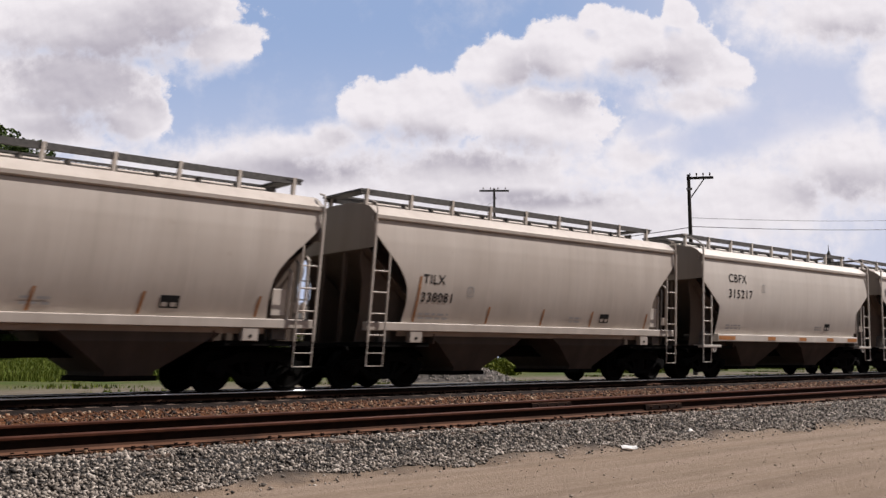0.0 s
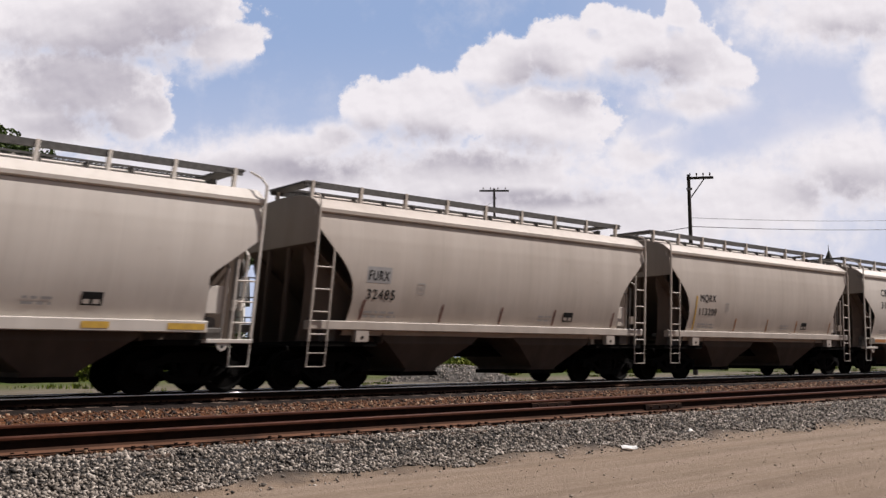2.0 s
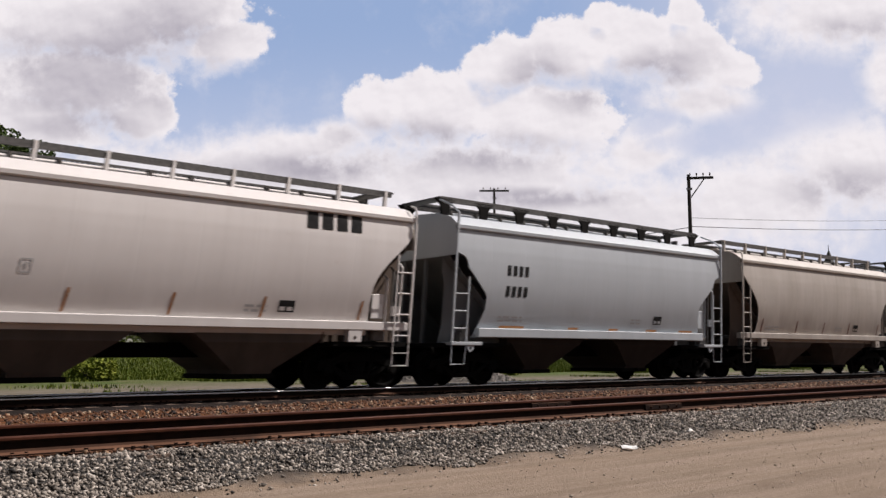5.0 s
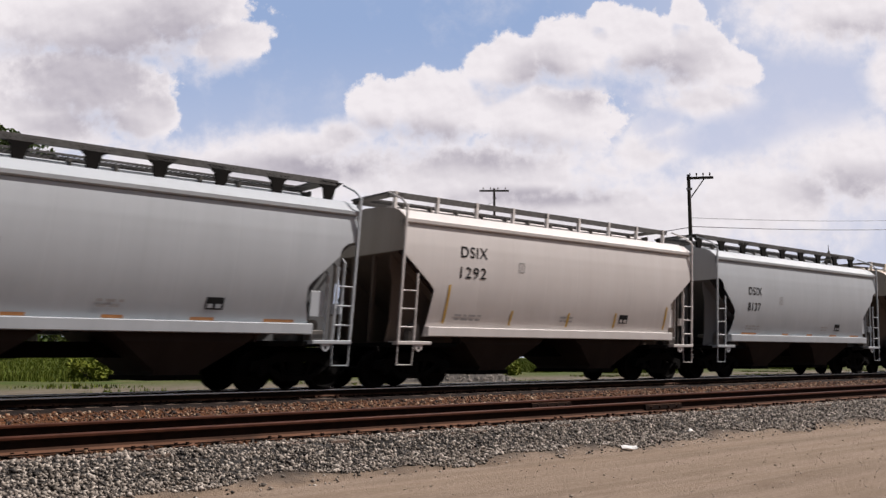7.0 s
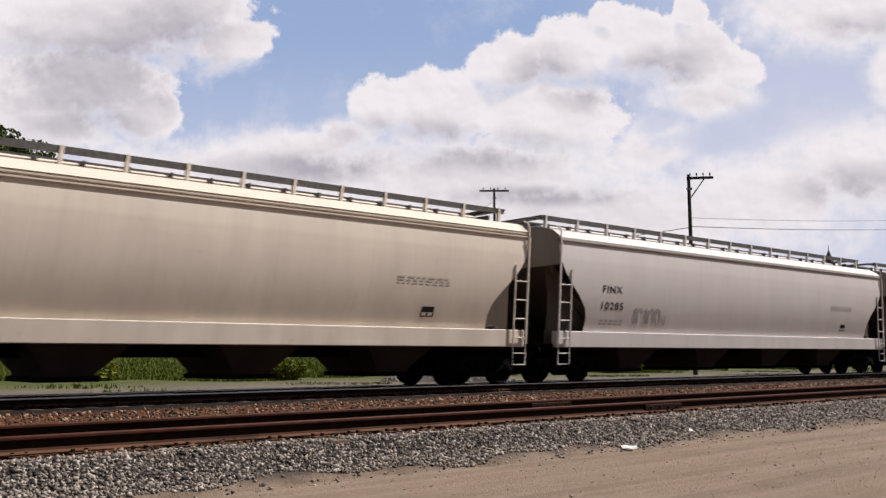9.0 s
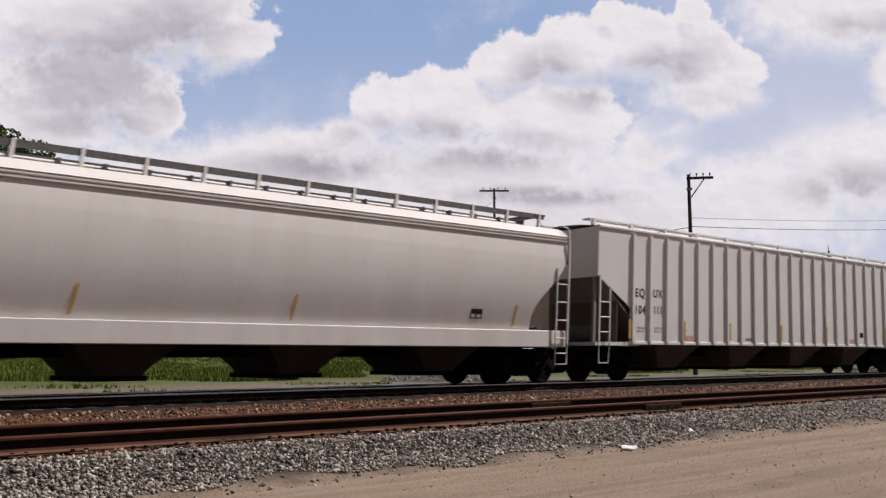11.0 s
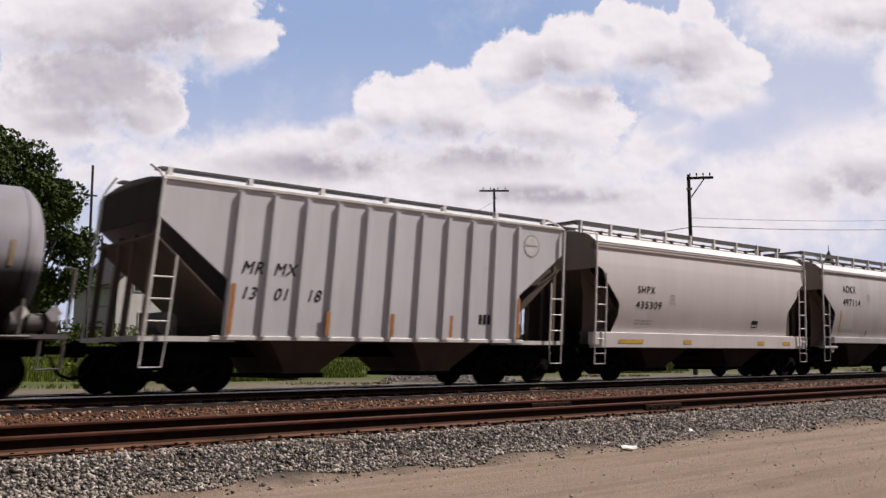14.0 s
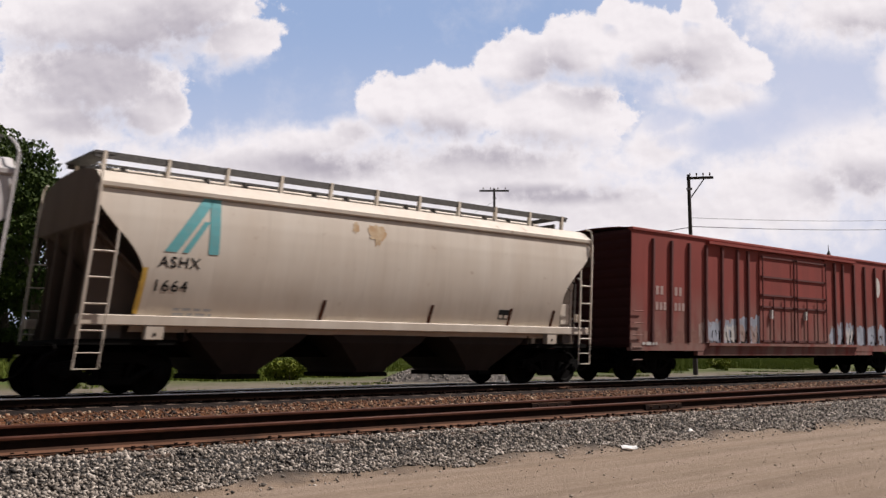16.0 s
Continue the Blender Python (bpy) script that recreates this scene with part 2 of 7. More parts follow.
def cut_in(z, cut):
    """How far the side sheet stands back from the end sheet at height z."""
    if cut == "angle":        # straight cut from the end sheet to a corner, then nearly upright
        return 0.0 if z > 3.06 else ((3.06 - z) / 0.78 if z > 2.28 else 1.0 - 0.08 * (2.28 - z))
    if cut == "round":        # slanting cut that swells into a curve
        return float(np.interp(z, (1.17, 1.5, 1.9, 2.28, 2.5, 2.68, 2.88, 3.07, 3.28, 3.5), (1.0, 1.04, 1.09, 1.04, 0.93, 0.79, 0.60, 0.39, 0.18, 0.0)))
    if cut == "short":        # long sweeping cut of the long cars
        return float(np.interp(z, (1.17, 1.4, 1.7, 2.0, 2.3, 2.6, 2.9, 3.2, 3.5), (1.18, 1.22, 1.25, 1.14, 0.88, 0.55, 0.27, 0.08, 0.0)))
    if cut == "notch":        # stepped cut with a rounded shoulder
        if z > 3.20:
            return 0.0
        if z > 2.86:
            return 0.42 * math.sqrt(max(0.0, 1 - ((z - 2.86) / 0.34) ** 2))
        return min(1.12, 0.42 + (2.86 - z) * 1.05) if z > 1.85 else 1.12 - (1.85 - z) * 0.35
    return 0.0


_shared = {}


def shared(key, make, mat, smooth=False):
    if key not in _shared:
        g = Geo()
        make(g)
        _shared[key] = g.mesh(key[0], mat, smooth)
    return _shared[key]


def wheel_geo(g):
    g.lathe_y([(0.05, -0.09), (0.11, -0.09), (0.13, -0.03), (0.33, -0.02), (0.37, -0.075), (0.419, -0.075), (0.424, 0.045), (0.45, 0.06), (0.45, 0.085), (0.36, 0.09), (0.34, 0.03), (0.12, 0.03), (0.05, 0.03)], 0, 0, 28)


def frame_geo(g):
    top = [(-1.12, 0.44), (-1.08, 0.60), (-0.72, 0.66), (-0.45, 0.80), (0.45, 0.80), (0.72, 0.66), (1.08, 0.60), (1.12, 0.44), (0.98, 0.34), (0.80, 0.42), (0.36, 0.22), (-0.36, 0.22), (-0.80, 0.42), (-0.98, 0.34)]
    g.prism_y(top[:8] + [(0.98, 0.40), (0.74, 0.50), (0.46, 0.60), (-0.46, 0.60), (-0.74, 0.50), (-0.98, 0.40)], -0.09, 0.07)
    g.prism_y([(-0.80, 0.50), (-0.36, 0.20), (0.36, 0.20), (0.80, 0.50), (0.68, 0.52), (0.30, 0.31), (-0.30, 0.31), (-0.68, 0.52)], -0.08, 0.06)
    for sx in (-1, 1):
        g.prism_y([(sx * 0.22, 0.28), (sx * 0.30, 0.28), (sx * 0.42, 0.62), (sx * 0.32, 0.62)], -0.06, 0.05)


def spring_geo(g):
    prof = [(0.02, 0.31)] + [(0.20 + 0.03 * (k % 2), 0.31 + k * 0.029) for k in range(11)] + [(0.02, 0.61)]
    n = 12
    g.grid([[(r * math.cos(6.2832 * i / n), 0.35 * r * math.sin(6.2832 * i / n), z) for i in range(n + 1)] for r, z in prof])


def bearing_geo(g):
    g.tube((0, -0.16, 0.42), (0, 0.02, 0.42), 0.115, 14)
    g.tube((0, -0.19, 0.42), (0, -0.16, 0.42), 0.07, 10)


def add_truck(car, x):
    tr = Geo()
    tr.box(x - 0.20, x + 0.20, -1.05, 1.05, 0.45, 0.70, 0.04)
    truck = part("truck", tr, M["under"], car, "black cast steel truck with two axles")
    for dx in (-0.86, 0.86):
        ax = Geo()
        ax.tube((x + dx, -0.95, 0.42), (x + dx, 0.95, 0.42), 0.08, 10)
        part("axle", ax, M["under"], truck)
        for sy in (-1, 1):
            part("wheel", shared(("wheel",), wheel_geo, M["under"], True), None, truck, "", at=pose(x + dx, sy * 0.76, 0.42, 0, 0, 0 if sy < 0 else 180))
            part("bearing", shared(("bearing",), bearing_geo, M["under"], True), None, truck, "", at=pose(x + dx, sy * 1.02, 0, 0, 0, 0 if sy < 0 else 180))
    for sy in (-1, 1):
        part("side_frame", shared(("side_frame",), frame_geo, M["under"]), None, truck, "", at=pose(x, sy * 1.02, 0, 0, 0, 0 if sy < 0 else 180))
        part("spring_nest", shared(("spring_nest",), spring_geo, M["under"], True), None, truck, "", at=pose(x, sy * 1.02, 0))


def coupler_geo(g):
    g.box(-0.78, 0.25, -0.07, 0.07, 0.76, 0.92, 0.02)
    g.prism_z([(-0.78, -0.16), (-0.62, -0.17), (-0.55, -0.09), (-0.55, 0.09), (-0.66, 0.17), (-0.80, 0.15), (-0.74, 0.02)], 0.70, 0.98)
    g.tube((-0.60, 0, 0.62), (-0.60, 0, 1.02), 0.035, 8)
    g.path([(-0.2, 0, 0.98), (-0.2, -0.55, 0.98), (-0.2, -1.15, 0.92), (-0.2, -1.25, 0.75)], 0.018)


def hose_geo(g):
    g.path([(-0.3, -0.32, 0.72), (-0.42, -0.33, 0.50), (-0.55, -0.33, 0.36), (-0.72, -0.32, 0.30), (-0.86, -0.31, 0.34)], 0.028)


def add_couplers(car, L):
    for x, a in ((0, 0), (L, 180)):
        part("coupler", shared(("coupler",), coupler_geo, M["under"]), None, car, "", at=pose(x, 0, 0, 0, 0, a))
        part("brake_hose", shared(("brake_hose",), hose_geo, M["black"], True), None, car, "", at=pose(x, 0, 0, 0, 0, a))


def corner_fix(car, name, make, mat, L, smooth=True):
    """One thing at each of the four corners, turned and mirrored to suit. make() gives (part, sub-part ...) as (name, geometry)."""
    for side in (-1, 1):
        for end in (0, 1):
            owner = None
            for sub, g in make():
                h = Geo()
                h.f = g.f
                h.v = [((x if not end else L - x), y * (-side), z) for x, y, z in g.v]
                ob = part(sub, h, mat, owner or car, "", smooth)
                owner = owner or ob


def geo_of(draw):
    g = Geo()
    draw(g)
    return g


def ladder_long(top=4.16, y=-1.63):
    def make():
        yield "ladder", geo_of(lambda g: g.box(-0.022, 0.022, y - 0.02, y + 0.025, 1.02, top))
        yield "stile", geo_of(lambda g: g.box(0.432, 0.464, y - 0.018, y + 0.018, 1.02, 2.62))
        for i in range(3):
            yield "rung", geo_of(lambda g: g.tube((0.03, y, 1.37 + i * 0.415), (0.43, y, 1.37 + i * 0.415), 0.017, 6))
        if top > 3.9:
            yield "handrail", geo_of(lambda g: g.path([(0, y, top), (0.0, y + 0.25, top + 0.2), (0.0, y + 0.75, top + 0.42)], 0.024))
        yield "stirrup", geo_of(lambda g: g.path([(0, y, 1.02), (0.0, y, 0.52), (0.42, y, 0.52), (0.45, y, 1.02)], 0.013))
    return make


def ladder_sill(top=3.75, y=-1.64):
    def make():
        yield "ladder", geo_of(lambda g: g.box(-0.022, 0.022, y - 0.02, y + 0.025, 1.02, top))
        yield "stile", geo_of(lambda g: g.box(0.432, 0.464, y - 0.018, y + 0.018, 1.02, 3.02))
        for i in range(4):
            yield "rung", geo_of(lambda g: g.tube((0.03, y, 1.17 + i * 0.475), (0.43, y, 1.17 + i * 0.475), 0.017, 6))
        yield "stirrup", geo_of(lambda g: g.path([(0, y, 1.04), (0.0, y, 0.50), (0.44, y, 0.50), (0.45, y, 1.04)], 0.013))
        yield "rung", geo_of(lambda g: g.tube((0.0, y, 0.78), (0.44, y, 0.78), 0.012, 6))
    return make


def lettering(car, text, x, z, size, mat, L, flat=False, name="lettering", shear=0.0, y_off=0.006, wfun=None, width=None):
    cu = bpy.data.curves.new("text", "FONT")
    cu.body, cu.size, cu.shear, cu.space_character = text, size, shear, 1.14
    ob = bpy.data.objects.new("text", cu)
    me = bpy.data.meshes.new_from_object(ob)
    bpy.data.objects.remove(ob)
    wf = wfun or (lambda zz: half_width(zz, flat))
    left = min(v.co.x for v in me.vertices)
    k = 0.95 if not width else width / (max(v.co.x for v in me.vertices) - left)
    flat_pts = [(v.co.x - left, v.co.y) for v in me.vertices]
    polys = [tuple(p.vertices) for p in me.polygons]
    bpy.data.meshes.remove(me)
    g = Geo()
    s = size * 0.019
    for j, (ox, oz) in enumerate(((0, 0), (s, 0), (s * 0.5, s * 0.8), (s * 0.5, -s * 0.8), (s * 1.5, 0))):
        g.add([(x + a * k + ox, -wf(z + b + oz) - y_off - 0.0003 * j, z + b + oz) for a, b in flat_pts], polys)
    ob = part(name, g, mat, car)
    ob["kind"] = "stuff"
    return ob


def decal(car, x0, x1, z0, z1, mat, name="stencil", flat=False, wfun=None, thick=0.006):
    """A painted or taped patch that lies on the side sheet."""
    wf = wfun or (lambda zz: half_width(zz, flat))
    n = max(3, int((z1 - z0) / 0.07))
    g = Geo()
    for i in range(n):
        a, b = z0 + (z1 - z0) * i / n, z0 + (z1 - z0) * (i + 1) / n
        g.add([(x0, -wf(a) - thick, a), (x1, -wf(a) - thick, a), (x1, -wf(b) - thick, b), (x0, -wf(b) - thick, b)], [(0, 1, 2, 3)])
    return part(name, g, mat, car)


def small_print(car, x, z, rows, width, mat, rnd, flat=False, wfun=None, h=0.05):
    """Rows of lettering too small to read: short bars."""
    for r in range(rows):
        cx = x
        while cx < x + width:
            w = rnd.uniform(0.08, 0.24)
            decal(car, cx, min(cx + w, x + width), z - r * h * 1.9, z - r * h * 1.9 + h, mat, "small_print", flat, wfun)
            cx += w + 0.06


def side_sheet(g, L, cut, sy, zs):
    rows = []
    for z in zs:
        c = cut_in(z, cut)
        w = half_width(z)
        rows.append([(c + (L - 2 * c) * i / 16, sy * w, z) for i in range(17)])
    g.grid(rows)
    # inner skin, so that the cut edge shows its thickness
    g.grid([[(x, y - sy * 0.02, z) for x, y, z in r] for r in rows])
    for side in (0, -1):
        g.grid([[r[side] for r in rows], [(r[side][0], r[side][1] - sy * 0.02, r[side][2]) for r in rows]])


def walkway(car, L, style, paint, drop=0.06):
    edge = 0.74
    top = (4.67 if style == "bracket" else 4.61) - drop
    for sy in (-1, 1):
        g = Geo()
        g.box(0.12, L - 0.12, sy * edge - 0.03, sy * edge + 0.03, top - 0.13, top)
        g.box(0.12, L - 0.12, sy * (edge - 0.40) - 0.02, sy * (edge - 0.40) + 0.02, top - 0.05, top - 0.01)
        n = int(L / 0.11)
        for i in range(n):
            x = 0.14 + i * (L - 0.28) / (n - 1)
            g.box(x - 0.012, x + 0.012, min(sy * edge, sy * (edge - 0.40)), max(sy * edge, sy * (edge - 0.40)), top - 0.045, top - 0.015)
        part("running_board", g, M["grate"], car, "steel grating running board along the roof")
    n = max(8, int(L / 1.28))
    for i in range(n + 1):
        x = 0.3 + (L - 0.6) * i / n
        for sy in (-1, 1):
            g = Geo()
            if style == "bracket":
                g.prism_y([(x - 0.36, top - 0.05), (x + 0.36, top - 0.05), (x + 0.16, top - 0.21), (x + 0.10, 4.20), (x - 0.10, 4.20), (x - 0.16, top - 0.21)], sy * edge - 0.03, sy * edge + 0.03)
            else:
                g.box(x - 0.035, x + 0.035, sy * edge - 0.05, sy * edge + 0.045, 4.20, top + 0.01)
            part("running_board_support", g, M["black"] if style == "bracket" else paint, car)
    # end platforms across the roof
    for x0, x1 in ((0.08, 0.50), (L - 0.50, L - 0.08)):
        g = Geo()
        g.box(x0, x1, -0.78, 0.78, top - 0.05, top - 0.01)
        part("end_platform", g, M["grate"], car)
    g = Geo()
    sec = [(-0.27, 4.18), (-0.27, 4.36), (-0.20, 4.42), (0.20, 4.42), (0.27, 4.36), (0.27, 4.18)]
    g.prism(sec, 0.7, L - 0.7)
    hatch = part("trough_hatch", g, paint, car, "long roof hatch between the running boards")
    for i in range(int(L / 0.9)):
        x = 0.9 + i * 0.9
        g = Geo()
        g.box(x - 0.03, x + 0.03, -0.33, 0.33, 4.30, 4.46)
        part("hatch_clamp", g, M["dull"], hatch)


def covered_hopper(L, paint, cut="angle", sill="short", bays=2, roof_ribs=False, style="post", seed=0, trim=None, slope_mat=None, end_low=None, web_mat=None):
    rnd = random.Random(seed)
    car = thing("covered_hopper_car", "", "rail car")
    trim = trim or paint
    slope_mat = slope_mat or paint
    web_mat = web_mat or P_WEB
    zs = [1.17, 1.50, 1.72, 1.95, 2.15, 2.36, 1.28, 1.40, 1.60, 1.85, 2.05, 2.25, 2.48, 2.6, 2.7, 2.78, 2.86, 2.94, 3.02, 3.08, 3.14, 3.2, 3.24, 3.28, 3.34, 3.4, 3.43, 3.46, 3.5, 3.62, 3.755]
    zs = sorted(zs)
    for sy in (-1, 1):
        g = Geo()
        side_sheet(g, L, cut, sy, zs)
        part("side_sheet", g, paint, car, "", True)
    # recessed strip under the eaves
    for sy in (-1, 1):
        g = Geo()
        g.box(0.0, L, *sorted((sy * 1.44, sy * 1.48)), 3.66 if roof_ribs else 3.73, 3.86)
        part("eave_strip", g, paint, car)
    # roof with rolled eaves
    g = Geo()
    roof = ROOF
    if roof_ribs:
        roof = [(1.555, 3.74), (1.60, 3.745), (1.60, 3.775), (1.54, 3.79), (1.54, 3.82), (1.60, 3.825), (1.60, 3.855), (1.54, 3.87), (1.54, 3.89), (1.585, 3.895)] + ROOF[3:]
    rows = []
    for x in (0.0, L):
        rows.append([(x, -y, z) for y, z in roof] + [(x, y, z) for y, z in roof[::-1][1:]])
    g.grid(rows)
    under = [[(x, -y * 0.985, z - 0.02) for y, z in roof] + [(x, y * 0.985, z - 0.02) for y, z in roof[::-1][1:]] for x in (0.0, L)]
    g.grid(under)
    part("roof", g, paint, car, "", True)
    # end sheets, slope sheets and posts
    zb = 3.14
    for end in (0, 1):
        fx = (lambda x: x) if not end else (lambda x: L - x)
        g = Geo()
        pts = [(-half_width(z), z) for z in (zb, 3.3, 3.6, 3.83)] + [(-y, z) for y, z in ROOF[3:]] + [(y, z) for y, z in ROOF[::-1][1:-3]] + [(half_width(z), z) for z in (3.83, 3.6, 3.3, zb)]
        n = len(pts)
        g.add([(fx(0.0), y, z) for y, z in pts] + [(fx(0.05), y, z) for y, z in pts],
              [tuple(range(n)), tuple(range(n, 2 * n))[::-1]] + [(i, (i + 1) % n, n + (i + 1) % n, n + i) for i in range(n)])
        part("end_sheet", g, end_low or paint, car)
        g = Geo()
        w = 1.33
        a, b = (0.02, zb + 0.02), (2.55, 1.02)
        quad = [(fx(a[0]), -w, a[1]), (fx(a[0]), w, a[1]), (fx(b[0]), w, b[1]), (fx(b[0]), -w, b[1])]
        g.add(quad + [(x, y, z - 0.04) for x, y, z in quad], [(0, 1, 2, 3), (7, 6, 5, 4), (0, 4, 5, 1), (1, 5, 6, 2), (2, 6, 7, 3), (3, 7, 4, 0)])
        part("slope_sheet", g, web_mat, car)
        for y in (-0.42, 0.42):
            g = Geo()
            x0, x1 = sorted((fx(0.03), fx(0.11)))
            g.box(x0, x1, y - 0.04, y + 0.04, 1.0, zb + 0.2)
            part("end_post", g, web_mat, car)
        g = Geo()
        x0, x1 = sorted((fx(2.1), fx(2.14)))
        g.box(x0, x1, -1.36, 1.36, 1.0, 1.42)
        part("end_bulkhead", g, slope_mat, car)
        g = Geo()
        x0, x1 = sorted((fx(-0.06), fx(1.9)))
        g.box(x0, x1, -1.46, 1.46, 0.93, 1.03)
        part("end_deck", g, M["under"], car)
        # brake gear on the deck
        g = Geo()
        cx = fx(0.75)
        g.tube((cx, -1.28, 1.36), (cx, -1.0, 1.36), 0.13, 14)
        g.tube((cx + 0.05, -1.0, 1.36), (cx + 0.05, -0.4, 1.36), 0.06, 10)
        g.box(cx - 0.16, cx + 0.16, -1.25, -1.0, 1.03, 1.30, 0.03)
        part("brake_cylinder", g, M["dull"], car, "", True)
    # bulkhead webs behind the ladders
    for sy in (-1, 1):
        for end in (0, 1):
            fx = (lambda x: x) if not end else (lambda x: L - x)
            g = Geo()
            sec = [(0.04, 1.03), (2.4, 1.03), (1.2, 2.2), (0.3, zb), (0.04, zb), (0.04, 2.75), (0.10, 2.6), (0.14, 2.4), (0.12, 1.5)]
            g.prism_y([(fx(x), z) for x, z in sec], sy * 1.06 - 0.012, sy * 1.06 + 0.012)
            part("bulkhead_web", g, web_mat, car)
    # side sill
    for sy in (-1, 1):
        g = Geo()
        if sill == "short":
            x0, x1, z0, z1 = 0.92, L - 0.92, 1.17, 1.395
        elif sill == "deep":
            x0, x1, z0, z1 = 0.0, L, 0.94, 1.37
        else:
            x0, x1, z0, z1 = 0.0, L, 1.28, 1.47
        y0, y1 = sorted((sy * 1.40, sy * (1.565 if sill != "deep" else 1.58)))
        g.box(x0, x1, y0, y1, z0, z1, 0.015)
        part("side_sill", g, trim, car)
        if sill == "full":
            for x in (1.42, L - 1.42):
                g = Geo()
                y0, y1 = sorted((sy * 1.40, sy * 1.555))
                g.box(x - 0.17, x + 0.17, y0, y1, 1.02, 1.28, 0.01)
                pad = part("jacking_pad", g, trim, car)
                g = Geo()
                g.tube((x, sy * 1.55, 1.12), (x, sy * 1.562, 1.12), 0.035, 10)
                part("pad_hole", g, M["black"], pad)
        if sill == "short":
            for x0, x1 in ((-0.03, 0.95), (L - 0.95, L + 0.03)):
                g = Geo()
                y0, y1 = sorted((sy * 1.30, sy * 1.66))
                g.box(x0, x1, y0, y1, 0.97, 1.05, 0.01)
                xl = 0.60 if x0 < 1 else L - 0.60
                g.prism_y([(xl - 0.13, 0.98), (xl + 0.13, 0.98), (xl + 0.08, 0.86), (xl, 0.81), (xl - 0.08, 0.86)], sy * 1.62 - 0.02, sy * 1.62 + 0.02)
                step = part("corner_step", g, trim, car)
                g = Geo()
                g.tube((xl, sy * 1.62, 0.90), (xl, sy * 1.645, 0.90), 0.035, 10)
                part("eye_hole", g, M["black"], step)
    # hopper bays
    span = L - 2 * 1.9
    for i in range(bays):
        c = L * 0.5 + (i - (bays - 1) / 2) * (span / bays * 1.12 if bays == 2 else span / bays)
        w = span / bays * 0.5
        g = Geo()
        rows = []
        slim = 0.80 if bays == 4 else 1.0
        for z, k, yw in ((1.22, 0.84 * slim, 1.34), (1.0, 0.68 * slim, 1.36), (0.44, 0.25, 1.05), (0.36, 0.25, 1.0)):
            rows.append([(c - w * k, -yw, z), (c + w * k, -yw, z), (c + w * k, yw, z), (c - w * k, yw, z), (c - w * k, -yw, z)])
        g.grid(rows)
        g.add(rows[-1][:4], [(0, 1, 2, 3)])
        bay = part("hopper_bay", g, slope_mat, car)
        g = Geo()
        g.box(c - w * 0.3, c + w * 0.3, -1.0, 1.0, 0.26, 0.36)
        g.tube((c, -1.12, 0.31), (c, 1.12, 0.31), 0.035, 8)
        part("outlet_gate", g, M["under"], bay)
    g = Geo()
    g.box(0.3, L - 0.3, -0.33, 0.33, 0.70, 1.0)
    part("centre_sill", g, M["under"], car)
    corner_fix(car, "ladder", ladder_long() if sill == "short" else ladder_sill(), trim, L)
    if sill != "short":
        def rail():
            yield "grab_rail", geo_of(lambda g: g.path([(0, -1.62, 3.7), (0, -1.62, 4.0), (0, -1.56, 4.14), (0, -1.40, 4.20)], 0.022))
        corner_fix(car, "grab_rail", rail, trim, L)
    add_truck(car, 0.92)
    add_truck(car, L - 0.92)
    add_couplers(car, L)
    walkway(car, L, style, trim, {"deep": 0.02, "full": 0.0, "short": -0.03}[sill])
    # brake gear in the trailing cut-out
    def gear(name, draw, mat, smooth=False):
        g = Geo()
        draw(g)
        return part(name, g, mat, car, "", smooth)
    if sill != "deep":
        gear("valve_plate", lambda g: g.box(L - 0.90, L - 0.58, -1.36, -1.33, 1.55, 2.10, 0.01), trim)
        gear("valve_box", lambda g: g.box(L - 0.86, L - 0.55, -1.42, -1.18, 1.05, 1.27, 0.02), M["dull"])
        for dx in (0.33, 0.17):
            gear("control_valve", lambda g: g.tube((L - dx, -1.38, 1.62), (L - dx, -1.38, 1.84), 0.055, 10), trim, True)
        for dx, z1 in ((0.52, 2.55), (0.36, 2.75), (0.12, 2.85)):
            gear("air_pipe", lambda g: g.path([(L - dx, -1.37, 1.05), (L - dx, -1.37, z1 - 0.1), (L - dx + 0.05, -1.2, z1)], 0.022), trim if dx != 0.36 else M["dull"], True)
        gear("brake_platform", lambda g: g.box(L - 0.02, L + 0.20, -0.9, 0.9, 1.72, 1.76), M["dull"])
        gear("hand_brake_wheel", lambda g: g.tube((L + 0.10, -0.55, 2.55), (L + 0.14, -0.55, 2.55), 0.26, 18), M["dull"], True)
        gear("brake_rod", lambda g: g.tube((L + 0.10, -0.55, 1.0), (L + 0.10, -0.55, 2.3), 0.02, 6), M["dull"], True)
    # tack board
    decal(car, L - 3.36, L - 2.98, 1.62, 1.86, M["ink"], "tack_board")
    for k in range(2):
        decal(car, L - 3.33 + k * 0.18, L - 3.21 + k * 0.18, 1.65, 1.73, trim, "tack_card", thick=0.010)
    return car


